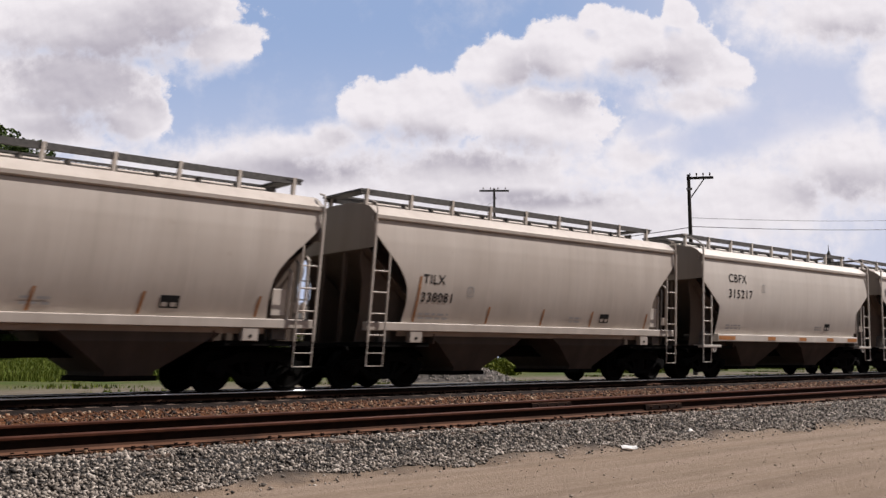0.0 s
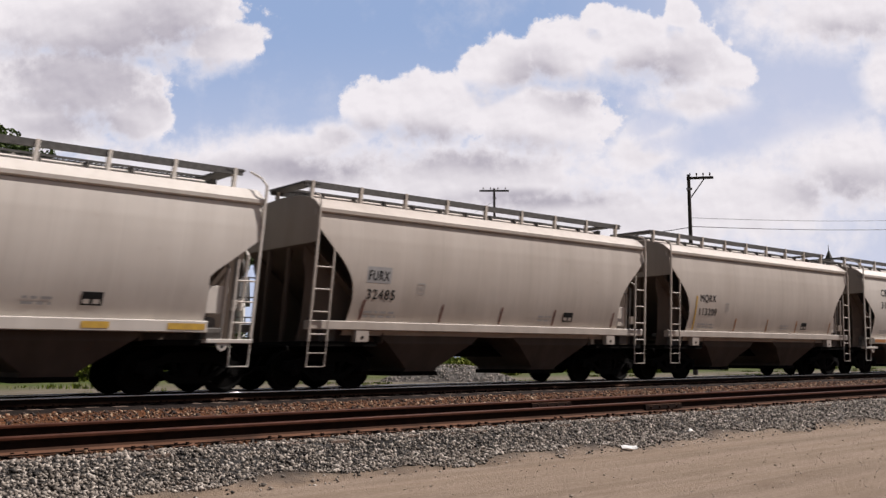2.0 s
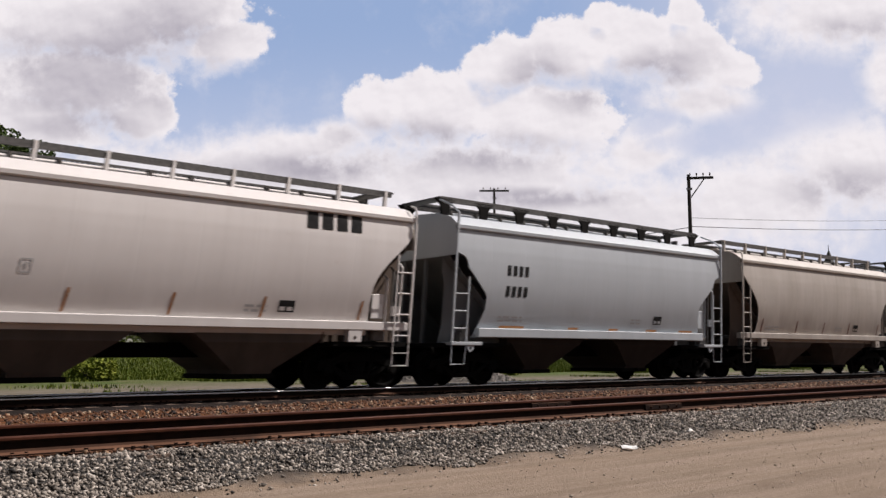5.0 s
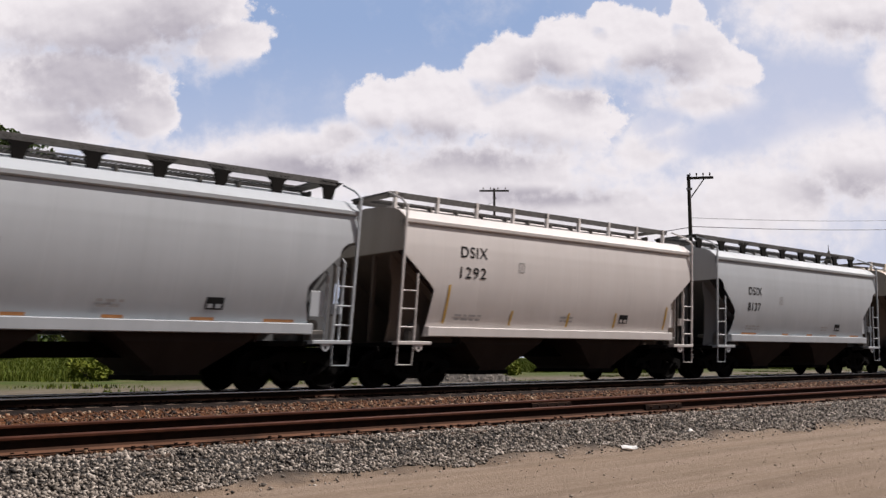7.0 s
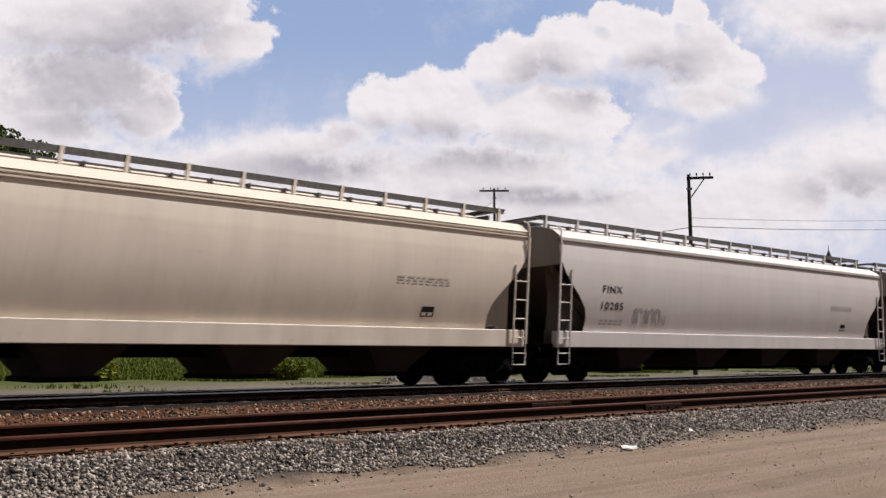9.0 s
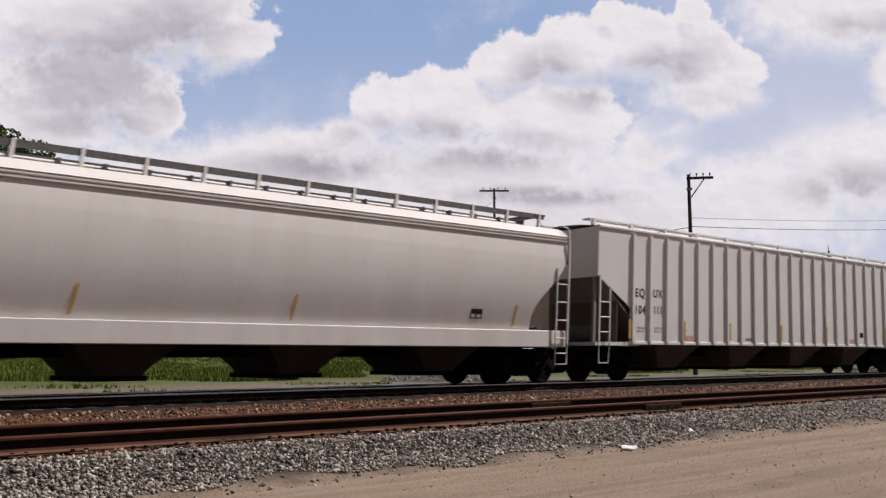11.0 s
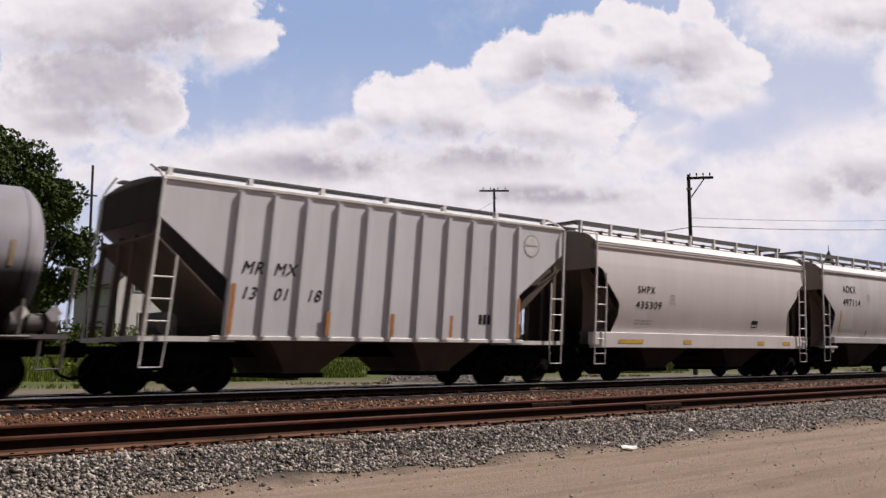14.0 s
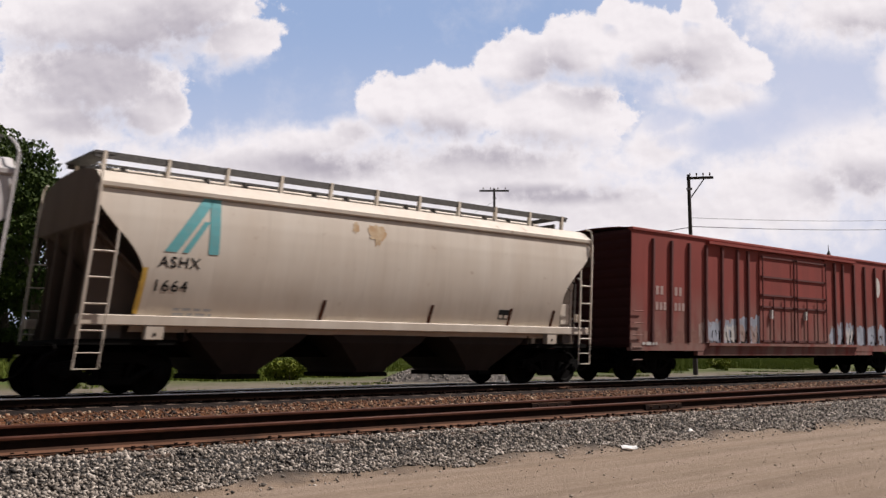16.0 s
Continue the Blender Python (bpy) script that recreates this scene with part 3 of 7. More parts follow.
def ribbed_hopper(L, paint, ribs, bays, trim=None, dark_end=None, H=4.10, rib_x=1.55, cut=(2.95, 2.05)):
    """Covered hopper with flat sides and vertical outside ribs."""
    trim = trim or paint
    car = thing("ribbed_hopper_car", "", "rail car")
    w = 1.48
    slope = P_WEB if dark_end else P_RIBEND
    for sy in (-1, 1):
        g = Geo()
        e = rib_x - 0.08
        sec = [(0.0, cut[0]), (0.0, H), (L, H), (L, cut[0]), (L - e, cut[1]), (L - e, 1.12), (e, 1.12), (e, cut[1])]
        g.prism_y(sec, sy * w - 0.012, sy * w + 0.012)
        part("side_sheet", g, paint, car)
        for i in range(ribs):
            x = rib_x + (L - 2 * rib_x) * i / (ribs - 1)
            g = Geo()
            g.prism_z([(x - 0.065, sy * (w + 0.012)), (x - 0.05, sy * (w + 0.08)), (x + 0.05, sy * (w + 0.08)), (x + 0.065, sy * (w + 0.012))], 1.10, H - 0.06)
            part("rib", g, paint, car)
        g = Geo()
        y0, y1 = sorted((sy * 1.38, sy * 1.525))
        g.box(1.40, L - 1.40, y0, y1, 1.03, 1.12, 0.01)
        part("side_sill", g, trim, car)
        g = Geo()
        g.box(0, L, *sorted((sy * 1.40, sy * 1.53)), H, H + 0.09, 0.02)
        part("top_chord", g, trim, car)
    g = Geo()
    rows = [[(x, y, z) for y, z in ((-1.45, H + 0.06), (-0.8, H + 0.16), (0, H + 0.2), (0.8, H + 0.16), (1.45, H + 0.06))] for x in (0, L)]
    g.grid(rows)
    g.grid([[(x, y, z - 0.03) for x, y, z in r] for r in rows])
    part("roof", g, paint, car)
    for end in (0, 1):
        fx = (lambda x: x) if not end else (lambda x: L - x)
        g = Geo()
        x0, x1 = sorted((fx(0.01), fx(0.05)))
        g.box(x0, x1, -w, w, cut[0] - 0.03, H + 0.05)
        part("end_sheet", g, dark_end or paint, car)
        g = Geo()
        a, b = (0.02, 3.03), (2.5, 1.02)
        quad = [(fx(a[0]), -w + 0.02, a[1]), (fx(a[0]), w - 0.02, a[1]), (fx(b[0]), w - 0.02, b[1]), (fx(b[0]), -w + 0.02, b[1])]
        g.add(quad + [(x, y, z - 0.04) for x, y, z in quad], [(0, 1, 2, 3), (7, 6, 5, 4), (0, 4, 5, 1), (1, 5, 6, 2), (2, 6, 7, 3), (3, 7, 4, 0)])
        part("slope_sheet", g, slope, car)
        g = Geo()
        deep, tall = (2.0, 1.45) if dark_end else (0.92, 2.35)
        x0, x1 = sorted((fx(deep), fx(deep + 0.03)))
        g.box(x0, x1, -1.44, 1.44, 1.05, tall)
        part("end_bulkhead", g, P_SLOPE if dark_end else P_WEB, car)
        for y in (-1.3, -0.35, 0.35, 1.3):
            g = Geo()
            x0, x1 = sorted((fx(0.03), fx(0.14)))
            g.box(x0, x1, y - 0.04, y + 0.04, 1.0, 3.1)
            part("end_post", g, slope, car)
        g = Geo()
        x0, x1 = sorted((fx(-0.06), fx(1.9)))
        g.box(x0, x1, -1.5, 1.5, 1.0, 1.10)
        part("end_deck", g, trim, car)
        g = Geo()
        cx = fx(0.8)
        g.tube((cx, -0.7, 1.38), (cx, 0.1, 1.38), 0.22, 14)
        part("brake_cylinder", g, M["dull"], car, "", True)
    span = L - 2 * 1.95
    for i in range(bays):
        c = 1.95 + span * (i + 0.5) / bays
        hw = span / bays * 0.5
        g = Geo()
        rows = []
        for z, k, yw in ((1.12, 0.64, 1.44), (0.95, 0.54, 1.40), (0.44, 0.25, 1.05), (0.36, 0.25, 1.0)):
            rows.append([(c - hw * k, -yw, z), (c + hw * k, -yw, z), (c + hw * k, yw, z), (c - hw * k, yw, z), (c - hw * k, -yw, z)])
        g.grid(rows)
        g.add(rows[-1][:4], [(0, 1, 2, 3)])
        bay = part("hopper_bay", g, P_BAY, car)
        g = Geo()
        g.box(c - hw * 0.3, c + hw * 0.3, -1.0, 1.0, 0.26, 0.36)
        part("outlet_gate", g, M["under"], bay)
    g = Geo()
    g.box(0.3, L - 0.3, -0.33, 0.33, 0.70, 1.0)
    part("centre_sill", g, M["under"], car)
    corner_fix(car, "ladder", ladder_long(H - 0.02 if dark_end else cut[0], -1.575), trim, L)
    add_truck(car, 1.02)
    add_truck(car, L - 1.02)
    add_couplers(car, L)
    # roof walk on posts
    for sy in (-1, 1):
        g = Geo()
        g.box(0.1, L - 0.1, *sorted((sy * 0.78, sy * 1.08)), H + 0.30, H + 0.34)
        part("running_board", g, M["grate"] if dark_end else trim, car)
        n = int(L / 1.7)
        for i in range(n + 1):
            x = 0.3 + (L - 0.6) * i / n
            g = Geo()
            g.box(x - 0.05, x + 0.05, *sorted((sy * 0.98, sy * 1.09)), H + 0.08, H + 0.35)
            part("running_board_support", g, trim, car)
    return car


def tank_profile(x, L, r, d):
    """Radius of a tank with dished heads."""
    e = min(x, L - x)
    return r if e >= d else r * math.sqrt(max(0.0, 1 - ((d - e) / d) ** 2))


def tank_car(L, paint, r, cz, low, dome):
    car = thing("tank_car", "", "rail car")
    d = 0.55
    xs = [0.0, 0.008, 0.03, 0.08, 0.16, 0.28, 0.42, d] + [d + (L - 2 * d) * i / 12 for i in range(1, 12)] + [L - q for q in (d, 0.42, 0.28, 0.16, 0.08, 0.03, 0.008, 0.0)]
    g = Geo()
    g.lathe_x([(x, tank_profile(x, L, r, d)) for x in xs if d - 0.13 <= x <= L - d + 0.13], 0, cz, 48)
    part("tank", g, paint, car, "", True)
    for keep, skin in ((lambda x: x <= d - 0.12, M["head"]), (lambda x: x >= L - d + 0.12, paint if low else M["head"])):
        g = Geo()
        g.lathe_x([(x, max(0.002, tank_profile(x, L, r, d))) for x in xs if keep(x)], 0, cz, 48)
        part("tank_head", g, skin, car, "dished tank head", True)
    for x in [d + (L - 2 * d) * i / 5 for i in range(6)]:
        g = Geo()
        g.lathe_x([(x - 0.025, r + 0.001), (x - 0.02, r + 0.007), (x + 0.02, r + 0.007), (x + 0.025, r + 0.001)], 0, cz, 48)
        part("weld_band", g, paint, car, "", True)
    # stub sills, side rail and end platforms
    for end in (0, 1):
        fx = (lambda x: x) if not end else (lambda x: L - x)
        g = Geo()
        x0, x1 = sorted((fx(-0.35), fx(3.0)))
        g.box(x0, x1, -0.33, 0.33, 0.72, 1.02)
        x0, x1 = sorted((fx(0.9), fx(1.9)))
        g.box(x0, x1, -1.35, 1.35, 0.80, 1.15)
        part("stub_sill", g, M["under"], car)
        g = Geo()
        x0, x1 = sorted((fx(-0.35), fx(0.55)))
        g.box(x0, x1, -1.45, 1.45, 1.02, 1.10)
        part("end_platform", g, M["dull"] if low else M["under"], car)
        for sy in (-1, 1):
            g = Geo()
            g.path([(fx(-0.3), sy * 1.42, 1.1), (fx(-0.3), sy * 1.42, 2.25), (fx(-0.3), sy * 0.95, 2.32)], 0.022)
            part("end_handrail", g, M["dull"] if low else M["under"], car, "", True)
            g = Geo()
            g.tube((fx(0.5), sy * 1.46, 1.1), (fx(0.5), sy * 1.46, 1.7), 0.03)
            part("stanchion", g, M["dull"] if low else M["under"], car, "", True)
        for sy in (-1, 1):
            g = Geo()
            g.path([(fx(-0.3), sy * 1.42, 1.05), (fx(-0.3), sy * 1.42, 0.5), (fx(0.1), sy * 1.42, 0.5), (fx(0.1), sy * 1.42, 1.05)], 0.02)
            part("stirrup_step", g, M["dull"] if low else M["under"], car, "", True)
        for sy in (-1, 1):
            g = Geo()
            g.prism_y([(fx(0.8), 1.0), (fx(2.0), 1.0), (fx(2.2), cz - 0.55), (fx(0.7), cz - 0.55)], sy * 0.62 - 0.05, sy * 0.62 + 0.05)
            part("saddle", g, M["under"], car)
    for sy in (-1, 1):
        g = Geo()
        g.tube((0.3, sy * 1.48, 1.06), (L - 0.3, sy * 1.48, 1.06), 0.026, 8)
        part("side_rail", g, M["steel"], car, "", True)
        for i in range(1, 6):
            x = L * i / 6
            g = Geo()
            g.tube((x, sy * 1.48, 1.06), (x - 0.12, sy * 1.28, cz - 0.8), 0.022, 6)
            part("rail_bracket", g, M["dull"], car, "", True)
    # air reservoir and brake gear
    g = Geo()
    cx = L - 0.25
    g.tube((cx - 0.35, -1.15, 1.30), (cx + 0.45, -1.15, 1.30), 0.17, 14)
    part("air_reservoir", g, M["dull"], car, "", True)
    for k in (-0.1, 0.22):
        g = Geo()
        g.box(cx + k - 0.02, cx + k + 0.02, -1.34, -0.96, 1.1, 1.50)
        part("reservoir_strap", g, M["under"], car)
    # platform, dome and ladder amidships
    mid = L * 0.5 + (0.10 if low else 0.40)
    top = cz + r
    g = Geo()
    for sy in (-1, 1):
        g.box(mid - 1.15, mid + 1.15, *sorted((sy * 0.45, sy * 0.95)), top - 0.03, top + 0.01)
        g.box(mid - 1.15, mid + 1.15, sy * 0.95 - 0.03, sy * 0.95 + 0.03, top - 0.07, top + 0.03)
    part("platform", g, M["under"], car)
    for x0, x1 in ((mid - 1.15, mid - 0.15), (mid + 0.35, mid + 1.15)):
        for sy in (-1, 1):
            g = Geo()
            g.path([(x0, sy * 0.95, top), (x0, sy * 0.95, top + 0.62), (x0 + 0.04, sy * 0.95, top + 0.72), (x0 + 0.16, sy * 0.95, top + 0.78), (x1 - 0.16, sy * 0.95, top + 0.82), (x1 - 0.04, sy * 0.95, top + 0.76), (x1, sy * 0.95, top + 0.64), (x1, sy * 0.95, top)], 0.022)
            part("platform_rail", g, M["under"], car, "", True)
    for dx, dz in ((-1.15, 0.78), (1.15, 0.82)):
        g = Geo()
        g.tube((mid + dx, -0.95, top + dz), (mid + dx, 0.95, top + dz), 0.022)
        part("platform_end_rail", g, M["under"], car, "", True)
    g = Geo()
    rr, hh = (0.42, 0.62) if dome else (0.40, 0.22)
    g.tube((mid - 0.1, 0, top - 0.12), (mid - 0.1, 0, top + hh), rr, 24)
    g.tube((mid - 0.1, 0, top + hh), (mid - 0.1, 0, top + hh + 0.06), rr + 0.03, 24)
    part("dome", g, M["under"], car, "", True)
    for x in (mid - 0.75, mid + 0.75):
        g = Geo()
        g.tube((x, 0.1, top - 0.1), (x, 0.1, top + 0.30), 0.07, 10)
        g.tube((x, 0.1, top + 0.30), (x, 0.1, top + 0.36), 0.11, 10)
        part("valve", g, M["under"], car, "", True)
    lad_mat = M["under"] if not low else M["dull"]
    for sy in (-1, 1):
        owner = None
        near, far = (-0.20, 0.22) if low else (0.12, 0.55)
        for dx in (near, far):
            pts = [(mid + dx, sy * (r + 0.07) * math.cos(a), cz + (r + 0.07) * math.sin(a)) for a in [radians(q) for q in (60, 50, 40, 30, 20, 10, 0, -12)]]
            pts += [(mid + dx, sy * 1.52, 1.08), (mid + dx, sy * 1.52, 0.70)]
            g = Geo()
            g.path(pts, 0.026)
            ob = part("ladder" if owner is None else "stile", g, lad_mat, owner or car, "", True)
            owner = owner or ob
        spots = [(sy * (r + 0.07) * math.cos(radians(q)), cz + (r + 0.07) * math.sin(radians(q))) for q in range(-12, 61, 12)]
        spots += [(sy * 1.52 if z < 1.2 else sy * (1.52 + (r + 0.07 - 1.52) * (z - 1.08) / (cz - 0.3 - 1.08)), z) for z in (0.72, 1.1, 1.42, 1.75)]
        for yy, zz in spots:
            g = Geo()
            g.tube((mid + near, yy, zz), (mid + far, yy, zz), 0.018, 6)
            part("rung", g, lad_mat, owner, "", True)
    add_truck(car, 1.35)
    add_truck(car, L - 1.35)
    for x, a in ((-0.35, 0), (L + 0.35, 180)):
        part("coupler", shared(("coupler",), coupler_geo, M["under"]), None, car, "", at=pose(x, 0, 0, 0, 0, a))
        part("brake_hose", shared(("brake_hose",), hose_geo, M["black"], True), None, car, "", at=pose(x, 0, 0, 0, 0, a))
    return car


def box_car(L, paint):
    car = thing("box_car", "", "rail car")
    H, w = 4.40, 1.50
    doors = (L * 0.5 - 2.31, L * 0.5 + 2.31)
    for sy in (-1, 1):
        for x0, x1, yy in ((0, doors[0], sy * w), (doors[1], L, sy * w), (doors[0], doors[1], sy * (w - 0.05))):
            g = Geo()
            g.box(x0, x1, yy - 0.015, yy + 0.015, 0.98, H)
            part("side_sheet", g, paint, car)
        xs = [1.0, 1.92, 2.84, 3.76, 4.66, 5.56, 6.21]
        for x in xs + [L - q for q in xs]:
            g = Geo()
            g.prism_z([(x - 0.06, sy * (w + 0.015)), (x - 0.04, sy * (w + 0.09)), (x + 0.04, sy * (w + 0.09)), (x + 0.06, sy * (w + 0.015))], 1.12, H - 0.22)
            part("side_post", g, P_BOXDARK, car)
        for k in (0, 1):
            x0 = doors[0] + k * 2.31
            g = Geo()
            g.box(x0 + 0.02, x0 + 2.29, *sorted((sy * (w - 0.03), sy * (w + 0.05))), 1.12, H - 0.24)
            door = part("door", g, paint, car, "red-brown plug door with locking bars")
            for z in (1.16, 2.32, 2.72, 3.34, 4.02):
                g = Geo()
                g.box(x0 + 0.05, x0 + 2.26, *sorted((sy * (w + 0.05), sy * (w + 0.085))), z, z + 0.06)
                part("door_rib", g, P_BOXDARK, door)
            for dx in (0.10, 0.78, 1.52, 2.20):
                g = Geo()
                g.tube((x0 + dx, sy * (w + 0.11), 1.15), (x0 + dx, sy * (w + 0.11), H - 0.3 if dx in (0.10, 2.20) else 2.7), 0.022, 6)
                part("locking_bar", g, P_BOXDARK, door, "", True)
            g = Geo()
            g.box(x0 + 0.62, x0 + 0.70, *sorted((sy * (w + 0.05), sy * (w + 0.14))), 1.95, 2.25)
            part("door_handle", g, M["white"], door)
        for z in (1.02, H - 0.16):
            g = Geo()
            g.box(3.8, L - 4.6, *sorted((sy * (w + 0.02), sy * (w + 0.14))), z, z + 0.09)
            part("door_track", g, paint, car)
        g = Geo()
        g.box(0, L, *sorted((sy * (w - 0.1), sy * (w + 0.06))), 0.86, 1.08)
        g.box(3.3, L - 3.3, *sorted((sy * (w - 0.1), sy * (w + 0.05))), 0.72, 0.95)
        part("side_sill", g, paint, car)
        g = Geo()
        g.box(0, L, *sorted((sy * (w - 0.12), sy * (w + 0.05))), H - 0.04, H + 0.06, 0.02)
        part("roof_chord", g, paint, car)
    g = Geo()
    rows = [[(x, y, z) for y, z in ((-1.5, H + 0.05), (-0.75, H + 0.13), (0, H + 0.16), (0.75, H + 0.13), (1.5, H + 0.05))] for x in (0, L)]
    g.grid(rows)
    g.grid([[(x, y, z - 0.03) for x, y, z in r] for r in rows])
    part("roof", g, paint, car)
    for i in range(12):
        x = 0.4 + (L - 0.8) * i / 11
        g = Geo()
        g.box(x - 0.04, x + 0.04, -0.78, 0.78, H + 0.12, H + 0.175)
        part("roof_seam", g, paint, car)
    for end in (0, 1):
        fx = (lambda x: x) if not end else (lambda x: L - x)
        g = Geo()
        rows = []
        zs = [0.95 + (H - 0.95) * i / 36 for i in range(37)]
        for i, z in enumerate(zs):
            bulge = 0.05 * (0.5 - 0.5 * math.cos(2 * math.pi * i / 3))
            rows.append([(fx(0), -w, z), (fx(-bulge), -w + 0.12, z), (fx(-bulge), w - 0.12, z), (fx(0), w, z)])
        g.grid(rows)
        part("end_sheet", g, P_BOXEND, car, "dark corrugated end sheet")
        g = Geo()
        for z in (0.6, 0.95, 1.3, 1.65, 2.0):
            g.tube((fx(0.08), -w - 0.07, z), (fx(0.5), -w - 0.07, z), 0.016, 6)
            g.tube((fx(0.08), w + 0.07, z), (fx(0.5), w + 0.07, z), 0.016, 6)
        part("grab_iron", g, paint, car, "", True)
    g = Geo()
    g.box(0.3, L - 0.3, -0.33, 0.33, 0.62, 0.95)
    g.box(0.1, L - 0.1, -1.4, 1.4, 0.92, 0.98)
    part("underframe", g, M["under"], car)
    add_truck(car, 1.70)
    add_truck(car, L - 1.70)
    add_couplers(car, L)
    return car


# ---- ground ----
def ground_height(x, y):
    pts = [(-400, 0.0), (7.35, 0.0), (7.75, 0.13), (8.10, 0.31), (10.75, 0.31), (13.4, 0.27), (16.3, 0.31), (19.2, 0.31), (20.2, 0.12), (36, 0.16), (70, 0.72), (140, 0.9), (9000, 0.9)]
    for (y0, z0), (y1, z1) in zip(pts, pts[1:]):
        if y <= y1:
            z = z0 + (z1 - z0) * (y - y0) / (y1 - y0)
            break
    if y < 7.3:
        z += 0.022 * noise.noise((x * 0.10, y * 1.3, 2.0)) + 0.012 * noise.noise((x * 0.6, y * 2.2, 5.0))
    elif y < 8.1:
        z += 0.03 * noise.noise((x * 1.2, y * 2.0, 7.0))
    elif y > 20:
        z += 0.05 * noise.noise((x * 0.3, y * 0.3, 3.0))
        z += 1.7 * math.exp(-((x - 31) ** 2 + (y - 77) ** 2) / 520)
    return z


def ground_material():
    m, nt, b = tree("ground_dirt_ballast_and_grass")
    co = nt.nodes.new("ShaderNodeTexCoord")
    sep = nt.nodes.new("ShaderNodeSeparateXYZ")
    nt.links.new(co.outputs["Object"], sep.inputs[0])

    def band(lo, hi, wob=0.35, scale=1.2):
        nz = nt.nodes.new("ShaderNodeTexNoise")
        nz.inputs["Scale"].default_value, nz.inputs["Detail"].default_value = scale, 5
        nt.links.new(co.outputs["Object"], nz.inputs["Vector"])
        ad = nt.nodes.new("ShaderNodeMath")
        ad.operation = "MULTIPLY_ADD"
        nt.links.new(nz.outputs["Fac"], ad.inputs[0])
        ad.inputs[1].default_value = wob * 2
        nt.links.new(sep.outputs["Y"], ad.inputs[2])
        mr = nt.nodes.new("ShaderNodeMapRange")
        mr.inputs["From Min"].default_value, mr.inputs["From Max"].default_value = lo + wob, hi + wob
        nt.links.new(ad.outputs[0], mr.inputs["Value"])
        return mr.outputs["Result"]

    tracks = noise_fac(nt, 1.1, 4, 0.35, 0.65, (0.06, 1.6, 1))
    fine = noise_fac(nt, 26, 5, 0.35, 0.7)
    mid = noise_fac(nt, 2.6, 5, 0.35, 0.7, (0.5, 1, 1))
    dirt = mixed(nt, tracks, (0.25, 0.188, 0.136), (0.175, 0.128, 0.092))
    ruts = noise_fac(nt, 3.2, 5, 0.42, 0.62, (0.05, 1.4, 1))
    dirt = mixed(nt, times(nt, ruts, 0.55), dirt, (0.31, 0.245, 0.19))
    dirt = mixed(nt, times(nt, mid, 0.5), dirt, (0.29, 0.226, 0.174))
    dirt = mixed(nt, times(nt, fine, 0.45), dirt, (0.12, 0.085, 0.06))
    ball = mixed(nt, noise_fac(nt, 18, 3, 0.4, 0.6), (0.022, 0.020, 0.019), (0.05, 0.047, 0.045))
    brown = mixed(nt, noise_fac(nt, 12, 4, 0.4, 0.6), (0.135, 0.054, 0.021), (0.055, 0.022, 0.010))
    dust = mixed(nt, noise_fac(nt, 2.0, 5, 0.35, 0.65), (0.17, 0.145, 0.112), (0.115, 0.10, 0.068))
    turf = mixed(nt, noise_fac(nt, 0.9, 6, 0.35, 0.65), (0.055, 0.085, 0.018), (0.10, 0.10, 0.04))
    col = mixed(nt, band(7.35, 7.75, 0.3, 2.5), dirt, ball)
    col = mixed(nt, band(8.15, 8.45, 0.15, 3), col, brown)
    # shade beside and under the train painted into the ground, near-black
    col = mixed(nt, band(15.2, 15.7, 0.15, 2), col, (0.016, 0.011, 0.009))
    col = mixed(nt, band(19.6, 20.2, 0.3, 1.0), col, dust)
    col = mixed(nt, band(31.0, 36.0, 2.5, 0.25), col, turf)
    nt.links.new(col, b.inputs["Base Color"])
    b.inputs["Roughness"].default_value = 0.95
    b.inputs["Specular IOR Level"].default_value = 0.15
    hgt = mixed(nt, 0.5, fine, noise_fac(nt, 70, 3, 0.3, 0.7))
    bump(nt, b, hgt, 0.6, 0.02)
    return m


def build_ground():
    xs = [-600, -200, -60, -20, -8] + [-4 + 0.5 * i for i in range(130)] + [62, 66, 72, 80, 95, 120, 160, 220, 320, 500, 900, 1800, 4300]
    ys = [-400, -120, -40, -15, -6, -2] + [0.15 * i for i in range(0, 50)] + [7.4, 7.5, 7.6, 7.7, 7.8, 7.9, 8.0, 8.1, 8.4, 9.4, 10.4, 10.8, 12, 13.4, 15, 16.3, 17, 18, 19.2, 19.5, 19.9, 20.2, 21, 22, 24, 27, 30, 34, 36, 40, 46, 54, 62, 70, 85, 110, 140, 220, 400, 900, 2000, 4300]
    g = Geo()
    g.grid([[(x, y, ground_height(x, y)) for x in xs] for y in ys])
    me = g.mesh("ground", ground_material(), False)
    for p in me.polygons:
        p.use_smooth = True
    return tagged(new("ground", me), "sandy dirt road, grey ballast shoulder and grassy ground beyond the tracks", "ground", kind="structure")


build_ground()


